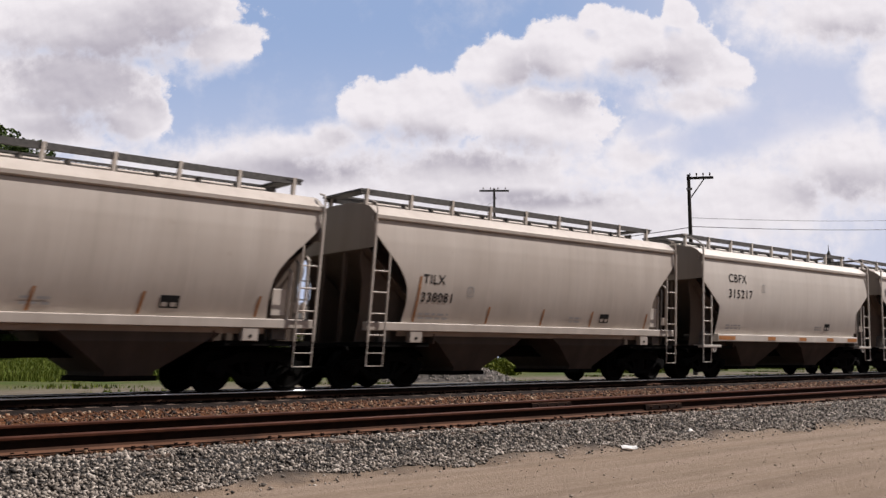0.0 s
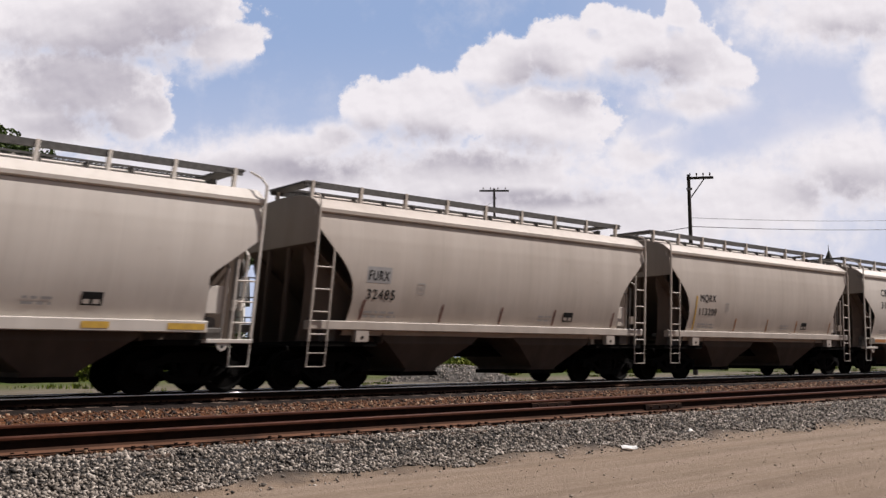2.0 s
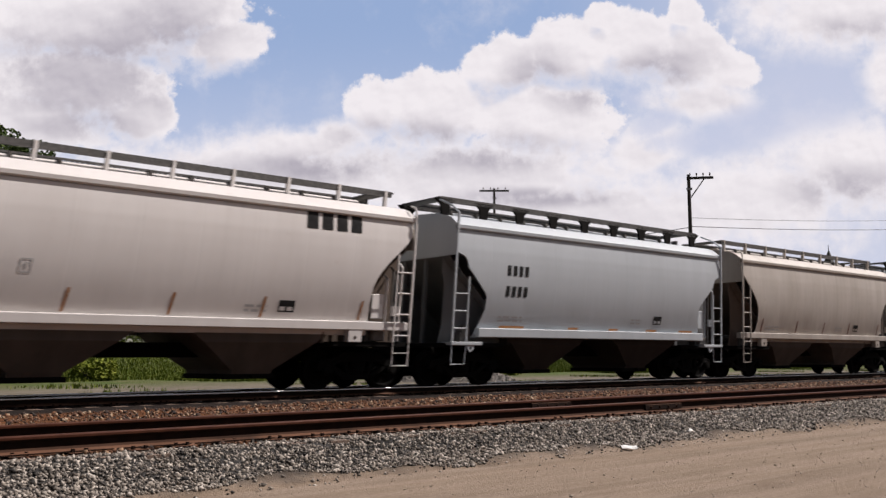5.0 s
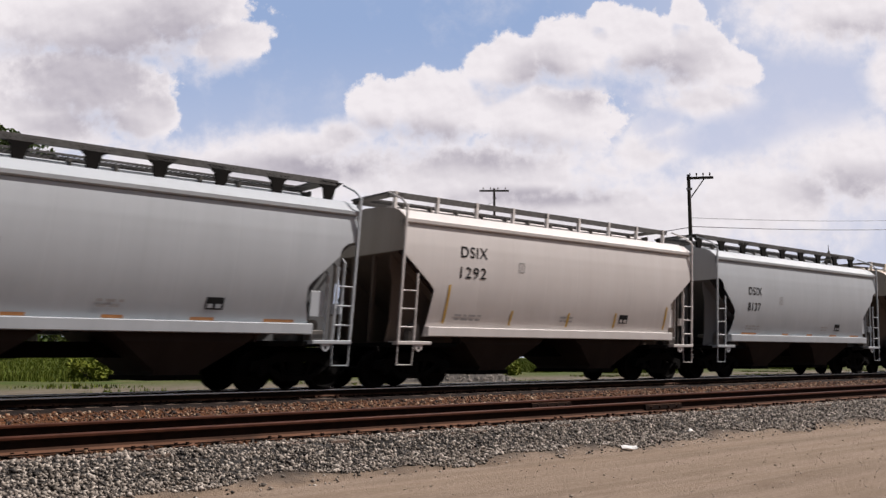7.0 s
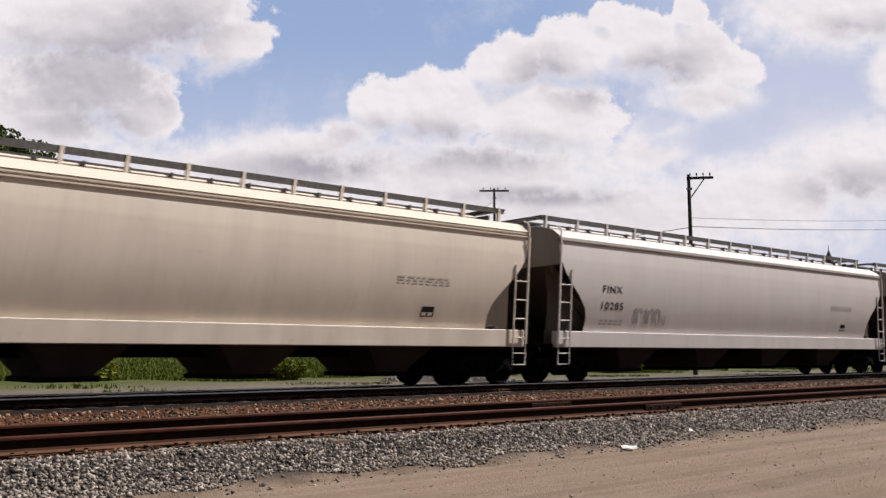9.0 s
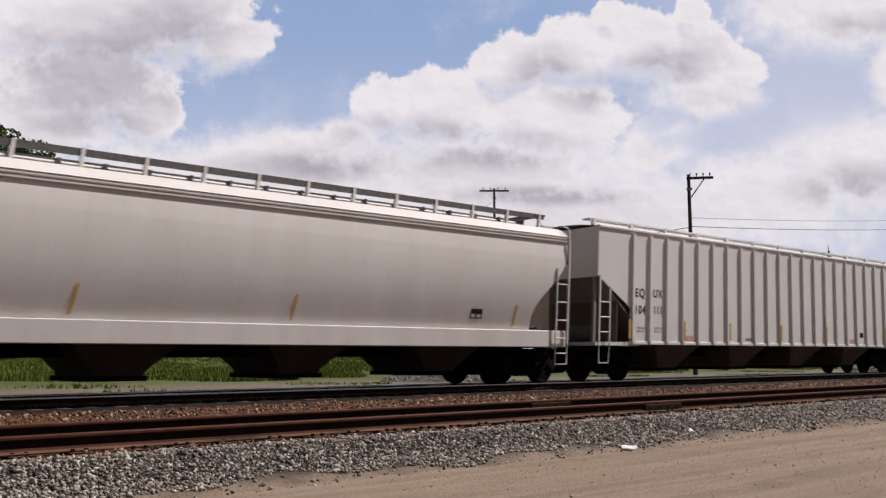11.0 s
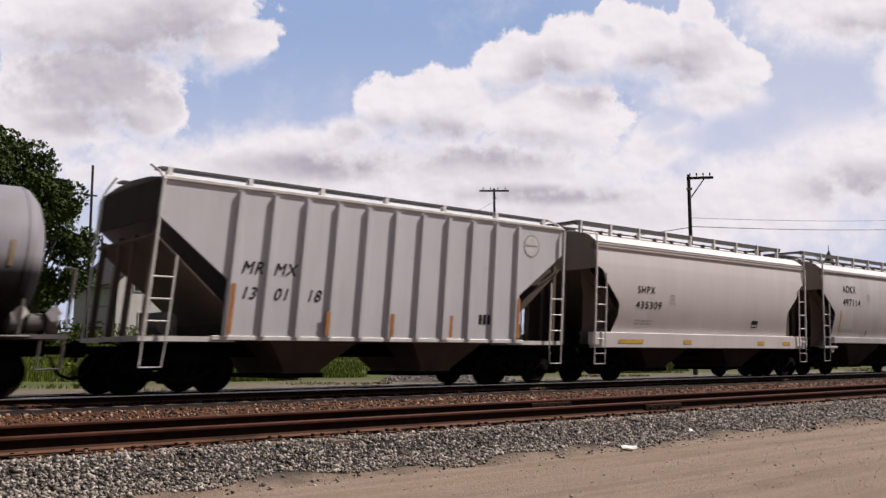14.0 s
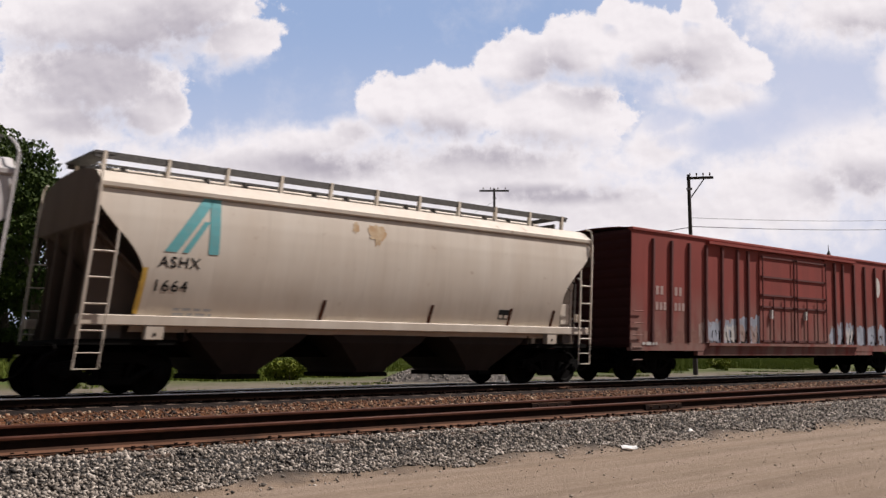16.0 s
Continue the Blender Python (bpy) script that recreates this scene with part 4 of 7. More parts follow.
def stone_field(name, n, place, sizes, mat, seed, label):
    """Many small broken stones in one mesh."""
    rs = np.random.RandomState(seed)
    base = np.array([(1, 0, 0), (-1, 0, 0), (0, 1, 0), (0, -1, 0), (0, 0, 1), (0, 0, -1)], float)
    tri = np.array([(0, 2, 4), (2, 1, 4), (1, 3, 4), (3, 0, 4), (2, 0, 5), (1, 2, 5), (3, 1, 5), (0, 3, 5)])
    xy = place(rs, n)
    n = len(xy)
    z = np.array([ground_height(a, b) for a, b in xy])
    r = rs.uniform(sizes[0], sizes[1], n) * (0.7 + 0.6 * rs.rand(n) ** 2)
    v = base[None] * (0.5 + 0.9 * rs.rand(n, 6, 1)) + rs.normal(0, 0.26, (n, 6, 3))
    ang = rs.rand(n) * 6.283
    tilt = rs.normal(0, 0.5, n)
    ca, sa, ct, st = np.cos(ang), np.sin(ang), np.cos(tilt), np.sin(tilt)
    x, y, zz = v[..., 0], v[..., 1], v[..., 2] * 0.8
    y, zz = y * ct[:, None] - zz * st[:, None], y * st[:, None] + zz * ct[:, None]
    x, y = x * ca[:, None] - y * sa[:, None], x * sa[:, None] + y * ca[:, None]
    v = np.stack([x, y, zz], -1) * r[:, None, None]
    v[..., 0] += xy[:, :1]
    v[..., 1] += xy[:, 1:]
    v[..., 2] += (z + r * 0.35)[:, None]
    faces = (tri[None] + (np.arange(n) * 6)[:, None, None]).reshape(-1, 3)
    me = bpy.data.meshes.new(name)
    me.vertices.add(n * 6)
    me.vertices.foreach_set("co", v.reshape(-1))
    me.loops.add(len(faces) * 3)
    me.loops.foreach_set("vertex_index", faces.reshape(-1).astype(np.int32))
    me.polygons.add(len(faces))
    me.polygons.foreach_set("loop_start", np.arange(0, len(faces) * 3, 3, dtype=np.int32))
    me.update(calc_edges=True)
    me.materials.append(mat)
    return tagged(new(name, me), label, "gravel", kind="stuff")


def stone_material(name, tones):
    m, nt, b = tree(name)
    geo = nt.nodes.new("ShaderNodeNewGeometry")
    ramp = nt.nodes.new("ShaderNodeValToRGB")
    ramp.color_ramp.elements[0].color = (*tones[0], 1)
    ramp.color_ramp.elements[1].color = (*tones[-1], 1)
    for i, c in enumerate(tones[1:-1]):
        e = ramp.color_ramp.elements.new((i + 1) / (len(tones) - 1))
        e.color = (*c, 1)
    nt.links.new(geo.outputs["Random Per Island"], ramp.inputs["Fac"])
    col = mixed(nt, times(nt, noise_fac(nt, 60, 3, 0.4, 0.7), 0.4), ramp.outputs["Color"], (0.08, 0.07, 0.06))
    nt.links.new(col, b.inputs["Base Color"])
    b.inputs["Roughness"].default_value = 0.9
    return m


M["stone"] = stone_material("grey_ballast_stone", [(0.006, 0.005, 0.005), (0.06, 0.050, 0.041), (0.21, 0.178, 0.146), (0.33, 0.285, 0.24), (0.54, 0.48, 0.42)])
M["stone_brown"] = stone_material("rust_stained_ballast_stone", [(0.006, 0.004, 0.003), (0.03, 0.014, 0.009), (0.125, 0.047, 0.019), (0.18, 0.078, 0.034), (0.44, 0.32, 0.21)])
M["pebble"] = stone_material("road_pebble", [(0.16, 0.12, 0.09), (0.30, 0.24, 0.18), (0.42, 0.36, 0.30)])


def shoulder(rs, n):
    x = 1.5 + 44 * rs.rand(n) ** 1.15
    y = 8.42 - 1.12 * rs.rand(n) ** 0.9
    edge = 7.53 + 0.10 * np.sin(x * 1.7) + 0.07 * np.sin(x * 4.3 + 1)
    keep = (y > edge) | (rs.rand(n) < 0.035)
    on_tie = np.abs((x + 3.0) % 0.5 - 0.25) > 0.13
    keep &= ~(on_tie & (y > 8.10) & (rs.rand(n) < 0.72))
    return np.stack([x, y], 1)[keep]


def between(rs, n):
    x = 2.0 + 60 * rs.rand(n)
    y = 8.45 + 7.0 * rs.rand(n)
    return np.stack([x, y], 1)


def road(rs, n):
    x = 2.5 + 36 * rs.rand(n)
    y = 0.5 + 7.0 * rs.rand(n) ** 0.6
    return np.stack([x, y], 1)


stone_field("ballast_stones", 92000, shoulder, (0.010, 0.025), M["stone"], 1, "grey broken ballast stones beside the near track")
stone_field("ballast_stones_between", 42000, between, (0.016, 0.038), M["stone_brown"], 2, "rust-brown ballast stones between the tracks")
stone_field("road_pebbles", 2600, road, (0.004, 0.013), M["pebble"], 3, "small pebbles scattered on the dirt road")


# ---- tracks ----
RAIL_H = 0.165


def rail_section(y):
    """Head, web and foot of a rail; z 0 on the head."""
    half = [(0.070, -RAIL_H), (0.070, -RAIL_H + 0.012), (0.025, -RAIL_H + 0.032), (0.010, -RAIL_H + 0.055), (0.009, -0.062), (0.016, -0.048), (0.034, -0.040), (0.036, -0.014), (0.030, -0.004), (0.018, 0.0)]
    return [(y - a, b) for a, b in half] + [(y + a, b) for a, b in half[::-1]]


def head_section(y):
    half = [(0.0375, -0.030)] + [(0.0215 + 0.016 * math.cos(radians(q)), -0.0145 + 0.016 * math.sin(radians(q))) for q in range(0, 86, 9)] + [(0.010, 0.002)]
    return [(y - a, b) for a, b in half] + [(y + a, b) for a, b in half[::-1]]


def tie_geo(g):
    g.box(-0.115, 0.115, -1.30, 1.30, -0.16, 0.0, 0.0)


def plate_geo(g):
    g.box(-0.10, 0.10, -0.17, 0.17, 0.0, 0.018)
    for sx in (-0.06, 0.06):
        for sy in (-0.10, 0.10):
            g.box(sx - 0.012, sx + 0.012, sy - 0.018, sy + 0.018, 0.018, 0.052)


def build_track(name, y, head_mat, side_mat, x_ties, label):
    tr = tagged(thing(name, label, "railway track", kind="structure"), kind="structure")
    tr.matrix_basis = pose(0, y, RAIL)
    for sy in (-1, 1):
        g = Geo()
        g.prism(rail_section(sy * (GAUGE / 2 + 0.036)), -60, 420)
        rail = part("rail", g, side_mat, tr, "")
        g = Geo()
        g.prism(head_section(sy * (GAUGE / 2 + 0.036)), -60, 420)
        part("running_surface", g, head_mat, rail, "", True)
    if name == "near_track":
        for jx, sy in ((11.9, -1), (11.0, 1)):
            g = Geo()
            yy = sy * (GAUGE / 2 + 0.036)
            g.box(jx - 0.46, jx + 0.46, yy - 0.042, yy - 0.012, -0.125, -0.045, 0.006)
            bar = part("joint_bar", g, M["rust"], tr, "rusty bolted joint bar")
            for k in range(4):
                g = Geo()
                g.tube((jx - 0.33 + 0.22 * k, yy - 0.065, -0.085), (jx - 0.33 + 0.22 * k, yy - 0.04, -0.085), 0.018, 8)
                part("bolt", g, M["rust"], bar)
    rnd = random.Random(int(y * 10))
    x = x_ties[0]
    while x < x_ties[1]:
        m = pose(x + rnd.uniform(-0.03, 0.03), rnd.uniform(-0.07, 0.07), -RAIL_H - 0.018 + rnd.uniform(-0.008, 0.0), 0, 0, rnd.uniform(-1.2, 1.2))
        tie = part("tie", shared(("tie",), tie_geo, M["tie"]), None, tr, "", at=m)
        for sy in (-1, 1):
            part("tie_plate", shared(("tie_plate",), plate_geo, M["rust"]), None, tie, "", at=pose(0, sy * 0.755, 0.0))
        x += 0.50
    return tr


# ---- the train ----
P_BEIGE = car_paint("weathered_beige_grey_paint", (0.64, 0.595, 0.54), (0.38, 0.33, 0.285), 0.55, 0.10)
P_WARM = car_paint("weathered_warm_grey_paint", (0.53, 0.475, 0.42), (0.29, 0.235, 0.19), 0.7, 0.18)
P_DUSTY = car_paint("dirty_grey_paint", (0.48, 0.44, 0.40), (0.24, 0.19, 0.15), 0.8, 0.25)
P_BLUE = car_paint("pale_blue_grey_paint", (0.445, 0.48, 0.51), (0.29, 0.31, 0.325), 0.45, 0.06)
P_WHITE = car_paint("white_paint_weathered", (0.64, 0.61, 0.59), (0.42, 0.375, 0.345), 0.4, 0.10)
P_DULLWHITE = car_paint("dull_grey_white_paint", (0.56, 0.545, 0.54), (0.27, 0.25, 0.24), 0.75, 0.16)
P_CREAM = car_paint("cream_paint", (0.73, 0.655, 0.55), (0.46, 0.40, 0.35), 0.55, 0.15)
P_OLDCREAM = car_paint("old_cream_paint_rust_stained", (0.62, 0.565, 0.485), (0.40, 0.30, 0.21), 0.7, 0.45)
P_RIBWHITE = car_paint("chalky_white_paint", (0.66, 0.65, 0.64), (0.46, 0.43, 0.40), 0.3, 0.05)
P_RIBGREY = car_paint("chalky_grey_paint", (0.58, 0.58, 0.60), (0.34, 0.32, 0.31), 0.45, 0.12)
# P_SLOPE and P_WEB carry the shade of bays, slope sheets and recesses in their colour
P_SLOPE = car_paint("shaded_grimy_brown_grey_paint", (0.050, 0.038, 0.032), (0.022, 0.017, 0.015), 0.7, 0.1, 0.85)
P_WEB = car_paint("shaded_brown_end_paint", (0.125, 0.095, 0.076), (0.06, 0.045, 0.036), 0.7, 0.15, 0.8)
P_BAY = car_paint("dark_grey_bay_paint", (0.125, 0.10, 0.082), (0.06, 0.045, 0.037), 0.8, 0.15, 0.8)
# shade on the white ribbed car's downward-facing slopes put into a darker grey
P_RIBEND = car_paint("shaded_grey_end_paint", (0.21, 0.195, 0.18), (0.11, 0.10, 0.09), 0.6, 0.08, 0.75)
P_END = car_paint("darker_end_sheet_paint", (0.32, 0.285, 0.25), (0.15, 0.125, 0.105), 0.7, 0.1, 0.6)
for paint in (P_SLOPE, P_END, P_WEB, P_BAY):
    paint.node_tree.nodes["Principled BSDF"].inputs["Specular IOR Level"].default_value = 0.15
M["head"] = simple("black_tank_head_paint", (0.008, 0.0075, 0.009), (0.014, 0.012, 0.012), 2, 0.75)
M["head"].node_tree.nodes["Principled BSDF"].inputs["Specular IOR Level"].default_value = 0.08
# the height after the roughness sets where painted shade darkens the lower shell
P_TANKBLACK = car_paint("grimy_black_tank_paint", (0.046, 0.034, 0.024), (0.11, 0.076, 0.047), 0.95, 0.35, 0.55, 2.70)
P_TANKBLACK.node_tree.nodes["Principled BSDF"].inputs["Specular IOR Level"].default_value = 0.10
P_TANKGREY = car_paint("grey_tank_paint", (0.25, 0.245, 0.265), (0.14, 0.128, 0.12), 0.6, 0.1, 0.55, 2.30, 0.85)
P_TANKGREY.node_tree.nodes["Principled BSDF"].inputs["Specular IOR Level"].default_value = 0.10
P_BOX = car_paint("faded_box_car_red", (0.27, 0.060, 0.050), (0.15, 0.045, 0.037), 0.9, 0.1, 0.7, dust=(0.27, 0.19, 0.16))
# shadow lines along posts and door hardware painted as a darker red
P_BOXDARK = car_paint("shaded_box_car_hardware", (0.12, 0.030, 0.027), (0.06, 0.02, 0.018), 0.8, 0.05, 0.8)
P_BOXEND = car_paint("dark_box_car_end", (0.042, 0.009, 0.009), (0.02, 0.007, 0.006), 0.7, 0.05, 0.8)
for paint in (P_BOX, P_BOXEND):
    paint.node_tree.nodes["Principled BSDF"].inputs["Specular IOR Level"].default_value = 0.2

TRAIN = []       # (car, leading end at 0 s)


def place_car(car, s0, label):
    tagged(car, label, "rail car", "cars of the freight train")
    TRAIN.append((car, s0 - 0.08))
    return car


def stripes(car, xs, mat, z0=1.43, z1=1.78, w=0.06, slant=0.05):
    for x in xs:
        g = Geo()
        rows = []
        for i in range(9):
            u = i / 8
            z = z0 + (z1 - z0) * u
            y = -half_width(z) - 0.007
            rows.append([(x + slant * u, y, z), (x + slant * u + w, y, z)])
        g.grid(rows)
        part("reflector_strip", g, mat, car)


def sill_tape(car, spans, mat, y=-1.572, z0=1.22, z1=1.34):
    for a, b in spans:
        g = Geo()
        g.add([(a, y, z0), (b, y, z0), (b, y, z1), (a, y, z1)], [(0, 1, 2, 3)])
        part("reflector_tape", g, mat, car)


def scrawl(car, x, z, w, h, mat, seed, wfun=None, strokes=3, bold=1.0):
    """Faded spray-paint loops, no letters."""
    rnd = random.Random(seed)
    wf = wfun or half_width
    for s in range(strokes):
        g = Geo()
        a, b, ph = rnd.uniform(1.5, 3.5), rnd.uniform(3.0, 6.0), rnd.uniform(0, 6)
        x0, ww = x + w * s / strokes, w / strokes * 1.25
        hh = h * rnd.uniform(0.6, 1.0)
        pts = []
        n = 34
        for i in range(n + 1):
            u = i / n
            pts.append((x0 + ww * (0.5 * u + 0.5 * (0.5 + 0.5 * math.sin(a * 6.28 * u * 0.5 + ph))), z + hh * 0.5 * math.sin(b * u * 2.4 + ph * 1.7)))
        tw = bold * rnd.uniform(0.02, 0.035)
        rows = []
        for i, (px, pz) in enumerate(pts):
            (xa, za), (xb, zb) = pts[max(i - 1, 0)], pts[min(i + 1, n)]
            q = math.hypot(xb - xa, zb - za) + 1e-6
            nx, nz = -(zb - za) / q * tw, (xb - xa) / q * tw
            rows.append([(px + k * nx, -wf(pz + k * nz) - 0.007 - 0.0004 * s - 0.00003 * i, pz + k * nz) for k in (-1, 1)])
        g.grid(rows)
        part("graffiti", g, mat, car, "faded spray-painted loop")


LS = 11.32
CARS_SMALL = [
    # s0, paint, cut, sill, style, marks, marks_x, label
    (-0.72, P_WARM, "round", "full", "post", None, 0, "beige-grey covered hopper car with brown streaks and orange strips"),
    (12.00, P_WARM, "round", "full", "post", ("TILX", "338081"), 1.49, "beige-grey covered hopper car with brown stains and orange strips"),
    (24.79, P_BEIGE, "angle", "short", "post", ("CBFX", "315217"), 1.46, "pale beige covered hopper car with orange sill reflectors"),
    (37.31, P_BEIGE, "angle", "short", "post", ("GBRX", "69187"), 1.54, "pale beige covered hopper car with yellow sill reflectors and faded graffiti"),
    (49.97, P_WARM, "round", "full", "post", ("FURX", "32485"), 1.44, "beige-grey covered hopper car with rounded end cut-outs and red strips"),
    (62.56, P_WARM, "round", "full", "post", ("MQRX", "113209"), 1.60, "beige-grey covered hopper car with yellow strip by its number"),
    (75.24, P_BEIGE, "angle", "short", "post", ("CBFX", "315037"), 1.53, "pale beige covered hopper car with black number and orange sill reflectors"),
    (87.90, P_BLUE, "notch", "short", "bracket", ("DSIX", "8133"), 1.84, "pale blue-grey covered hopper car with triangular roof brackets"),
    (100.52, P_WHITE, "round", "full", "post", ("DSIX", "7060"), 1.40, "off-white covered hopper car with dark lettering at its upper corner"),
    (113.15, P_BLUE, "notch", "short", "bracket", None, 1.75, "pale blue-grey covered hopper car, clean sides"),
    (125.75, P_DUSTY, "round", "full", "post", None, 0, "dirty grey covered hopper car with rust-brown streaks"),
    (138.39, P_BLUE, "notch", "short", "bracket", ("DSIX", "8086"), 1.84, "pale blue-grey covered hopper car with black number"),
    (151.03, P_WHITE, "angle", "short", "post", ("DSIX", "1292"), 1.75, "light grey covered hopper car with yellow strips and black number"),
    (163.75, P_BLUE, "notch", "short", "bracket", ("DSIX", "8137"), 1.86, "pale blue-grey covered hopper car with orange sill reflectors"),
    (308.83, P_DULLWHITE, "angle", "short", "post", ("AOKX", "497114"), 1.55, "light grey covered hopper car with yellow strips, dirty lower side"),
]


def blot(car, x, z, rx, rz, mat, seed):
    """A ragged stain that runs down the side sheet."""
    rnd = random.Random(seed)
    rim = []
    for i in range(26):
        a = 6.2832 * i / 26
        k = rnd.uniform(0.65, 1.1)
        drip = rnd.uniform(0.0, 0.9) * rz if math.sin(a) < -0.3 else 0.0
        rim.append((x + rx * k * math.cos(a), z + rz * k * math.sin(a) - drip))
    g = Geo()
    for (xa, za), (xb, zb) in zip(rim, rim[1:] + rim[:1]):
        g.add([(px, -half_width(pz) - 0.006, pz) for px, pz in ((x, z), (xa, za), (xb, zb))], [(0, 1, 2)])
    part("rust_stain", g, mat, car)


def stencil_box(car, x, z, w, h):
    """A thin outlined square with a short mark inside."""
    for a, b, c, d in ((x, x + w, z, z + 0.02), (x, x + w, z + h - 0.02, z + h), (x, x + 0.02, z + 0.02, z + h - 0.02), (x + w - 0.02, x + w, z + 0.02, z + h - 0.02), (x + w * 0.42, x + w * 0.58, z + 0.07, z + h - 0.07)):
        decal(car, a, b, c, d, M["grey_bar"], "stencil_outline")


def build_small_hoppers():
    for k, (s0, paint, cut, sill, style, marks, mx, label) in enumerate(CARS_SMALL):
        rnd = random.Random(k + 50)
        blue = paint is P_BLUE
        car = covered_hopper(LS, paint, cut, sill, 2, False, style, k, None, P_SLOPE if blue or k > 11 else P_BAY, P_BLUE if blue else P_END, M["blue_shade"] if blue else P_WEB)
        place_car(car, s0, label)
        if marks:
            z1, z2, h, w1, w2 = (3.08, 2.58, 0.38, 1.05, 0.235 * len(marks[1])) if sill == "short" else (2.39, 1.97, 0.31, 0.66, 0.155 * len(marks[1]))
            if style == "bracket":
                z1, z2, h, w1, w2 = 2.72, 2.20, 0.37, 0.81, 0.76
            if k == 12:
                w1, w2 = 0.87, 0.85
            if k == 3:
                z1, z2 = 3.20, 2.71
            if k == 4:
                w1 = 0.56
            if k == 5:
                w1 = 0.84
            if k == 4:
                decal(car, mx - 0.05, mx + 0.62, z1 - 0.06, z1 + 0.30, M["grey_bar"], "faded_patch", thick=0.003)
            bx = mx + 2.0 if sill == "short" else mx + 1.42
            stencil_box(car, bx, z1 - 0.26, 0.20, 0.25)
            lettering(car, marks[0], mx, z1, h, M["ink"], LS, width=w1)
            lettering(car, marks[1], mx, z2, h, M["ink"], LS, width=w2)
        small_print(car, mx if marks else 1.6, 1.66, 2, 0.9, M["grey_bar"], rnd)
        small_print(car, LS * 0.5 + rnd.uniform(-0.5, 1.6), 1.70, 2, 0.5, M["grey_bar"], rnd)
        if k == 9:
            for r, n in ((2.72, 4), (2.20, 4)):
                for i in range(n):
                    decal(car, 1.75 + i * 0.21, 1.88 + i * 0.21, r, r + 0.26, M["ink"], "mark_bar")
        if sill == "short":
            mat = M["yellow"] if k == 3 else M["orange"]
            if style == "bracket":
                stripes_x = [(1.7, 2.6), (4.3, 4.7), (6.0, 6.4), (7.7, 8.2), (9.3, 10.0)]
                for a, b in stripes_x:
                    decal(car, a, b, 1.41, 1.47, mat, "reflector_tape")
            elif k in (12, 14):
                for sx, top in ((1.40, 2.40), (3.60, 1.85), (5.75, 1.85), (7.72, 1.90), (10.05, 2.15)):
                    stripes(car, [sx], M["yellow"] if k == 12 or sx < 2 else M["rust_head"], 1.48, top if k == 12 or sx < 2 else 1.68, 0.07, 0.04)
            else:
                sill_tape(car, [(0.95, 1.9), (3.9, 4.4), (6.0, 6.5), (8.0, 8.5), (9.6, 10.35)], mat)
        else:
            tape = {0: "dull_orange", 1: "dull_orange", 4: "dark_red", 5: "yellow", 8: "dull_orange", 10: "dark_red"}[k]
            stripes(car, [1.33], M[tape], 1.50, 1.95 if k in (4, 8, 10) else 2.55, 0.07)
            stripes(car, [3.64, 5.6, 7.55, LS - 1.35], M[tape if k != 5 else "dull_orange"], 1.50, 1.92, 0.06)
        if k == 3:
            for i, (gx, gz) in enumerate(((0.30, 3.22), (0.48, 3.05), (0.68, 2.86), (0.86, 2.66), (1.02, 2.44), (1.12, 2.22))):
                scrawl(car, gx, gz, 0.26, 0.34, M["graffiti_grey"], 40 + i, strokes=3, bold=0.55)
            scrawl(car, 1.08, 2.05, 0.35, 0.30, M["grey_bar"], 6, strokes=2, bold=0.8)
        if k == 8:
            for i in range(4):
                decal(car, 8.40 + i * 0.38, 8.68 + i * 0.38, 3.40, 3.78, M["ink"], "sign_bar")


# darker copy of the blue-grey paint, with the recesses' shade in its colour
M["blue_shade"] = car_paint("shaded_blue_grey_slope_paint", (0.13, 0.135, 0.14), (0.07, 0.07, 0.07), 0.6, 0.05, 0.7)


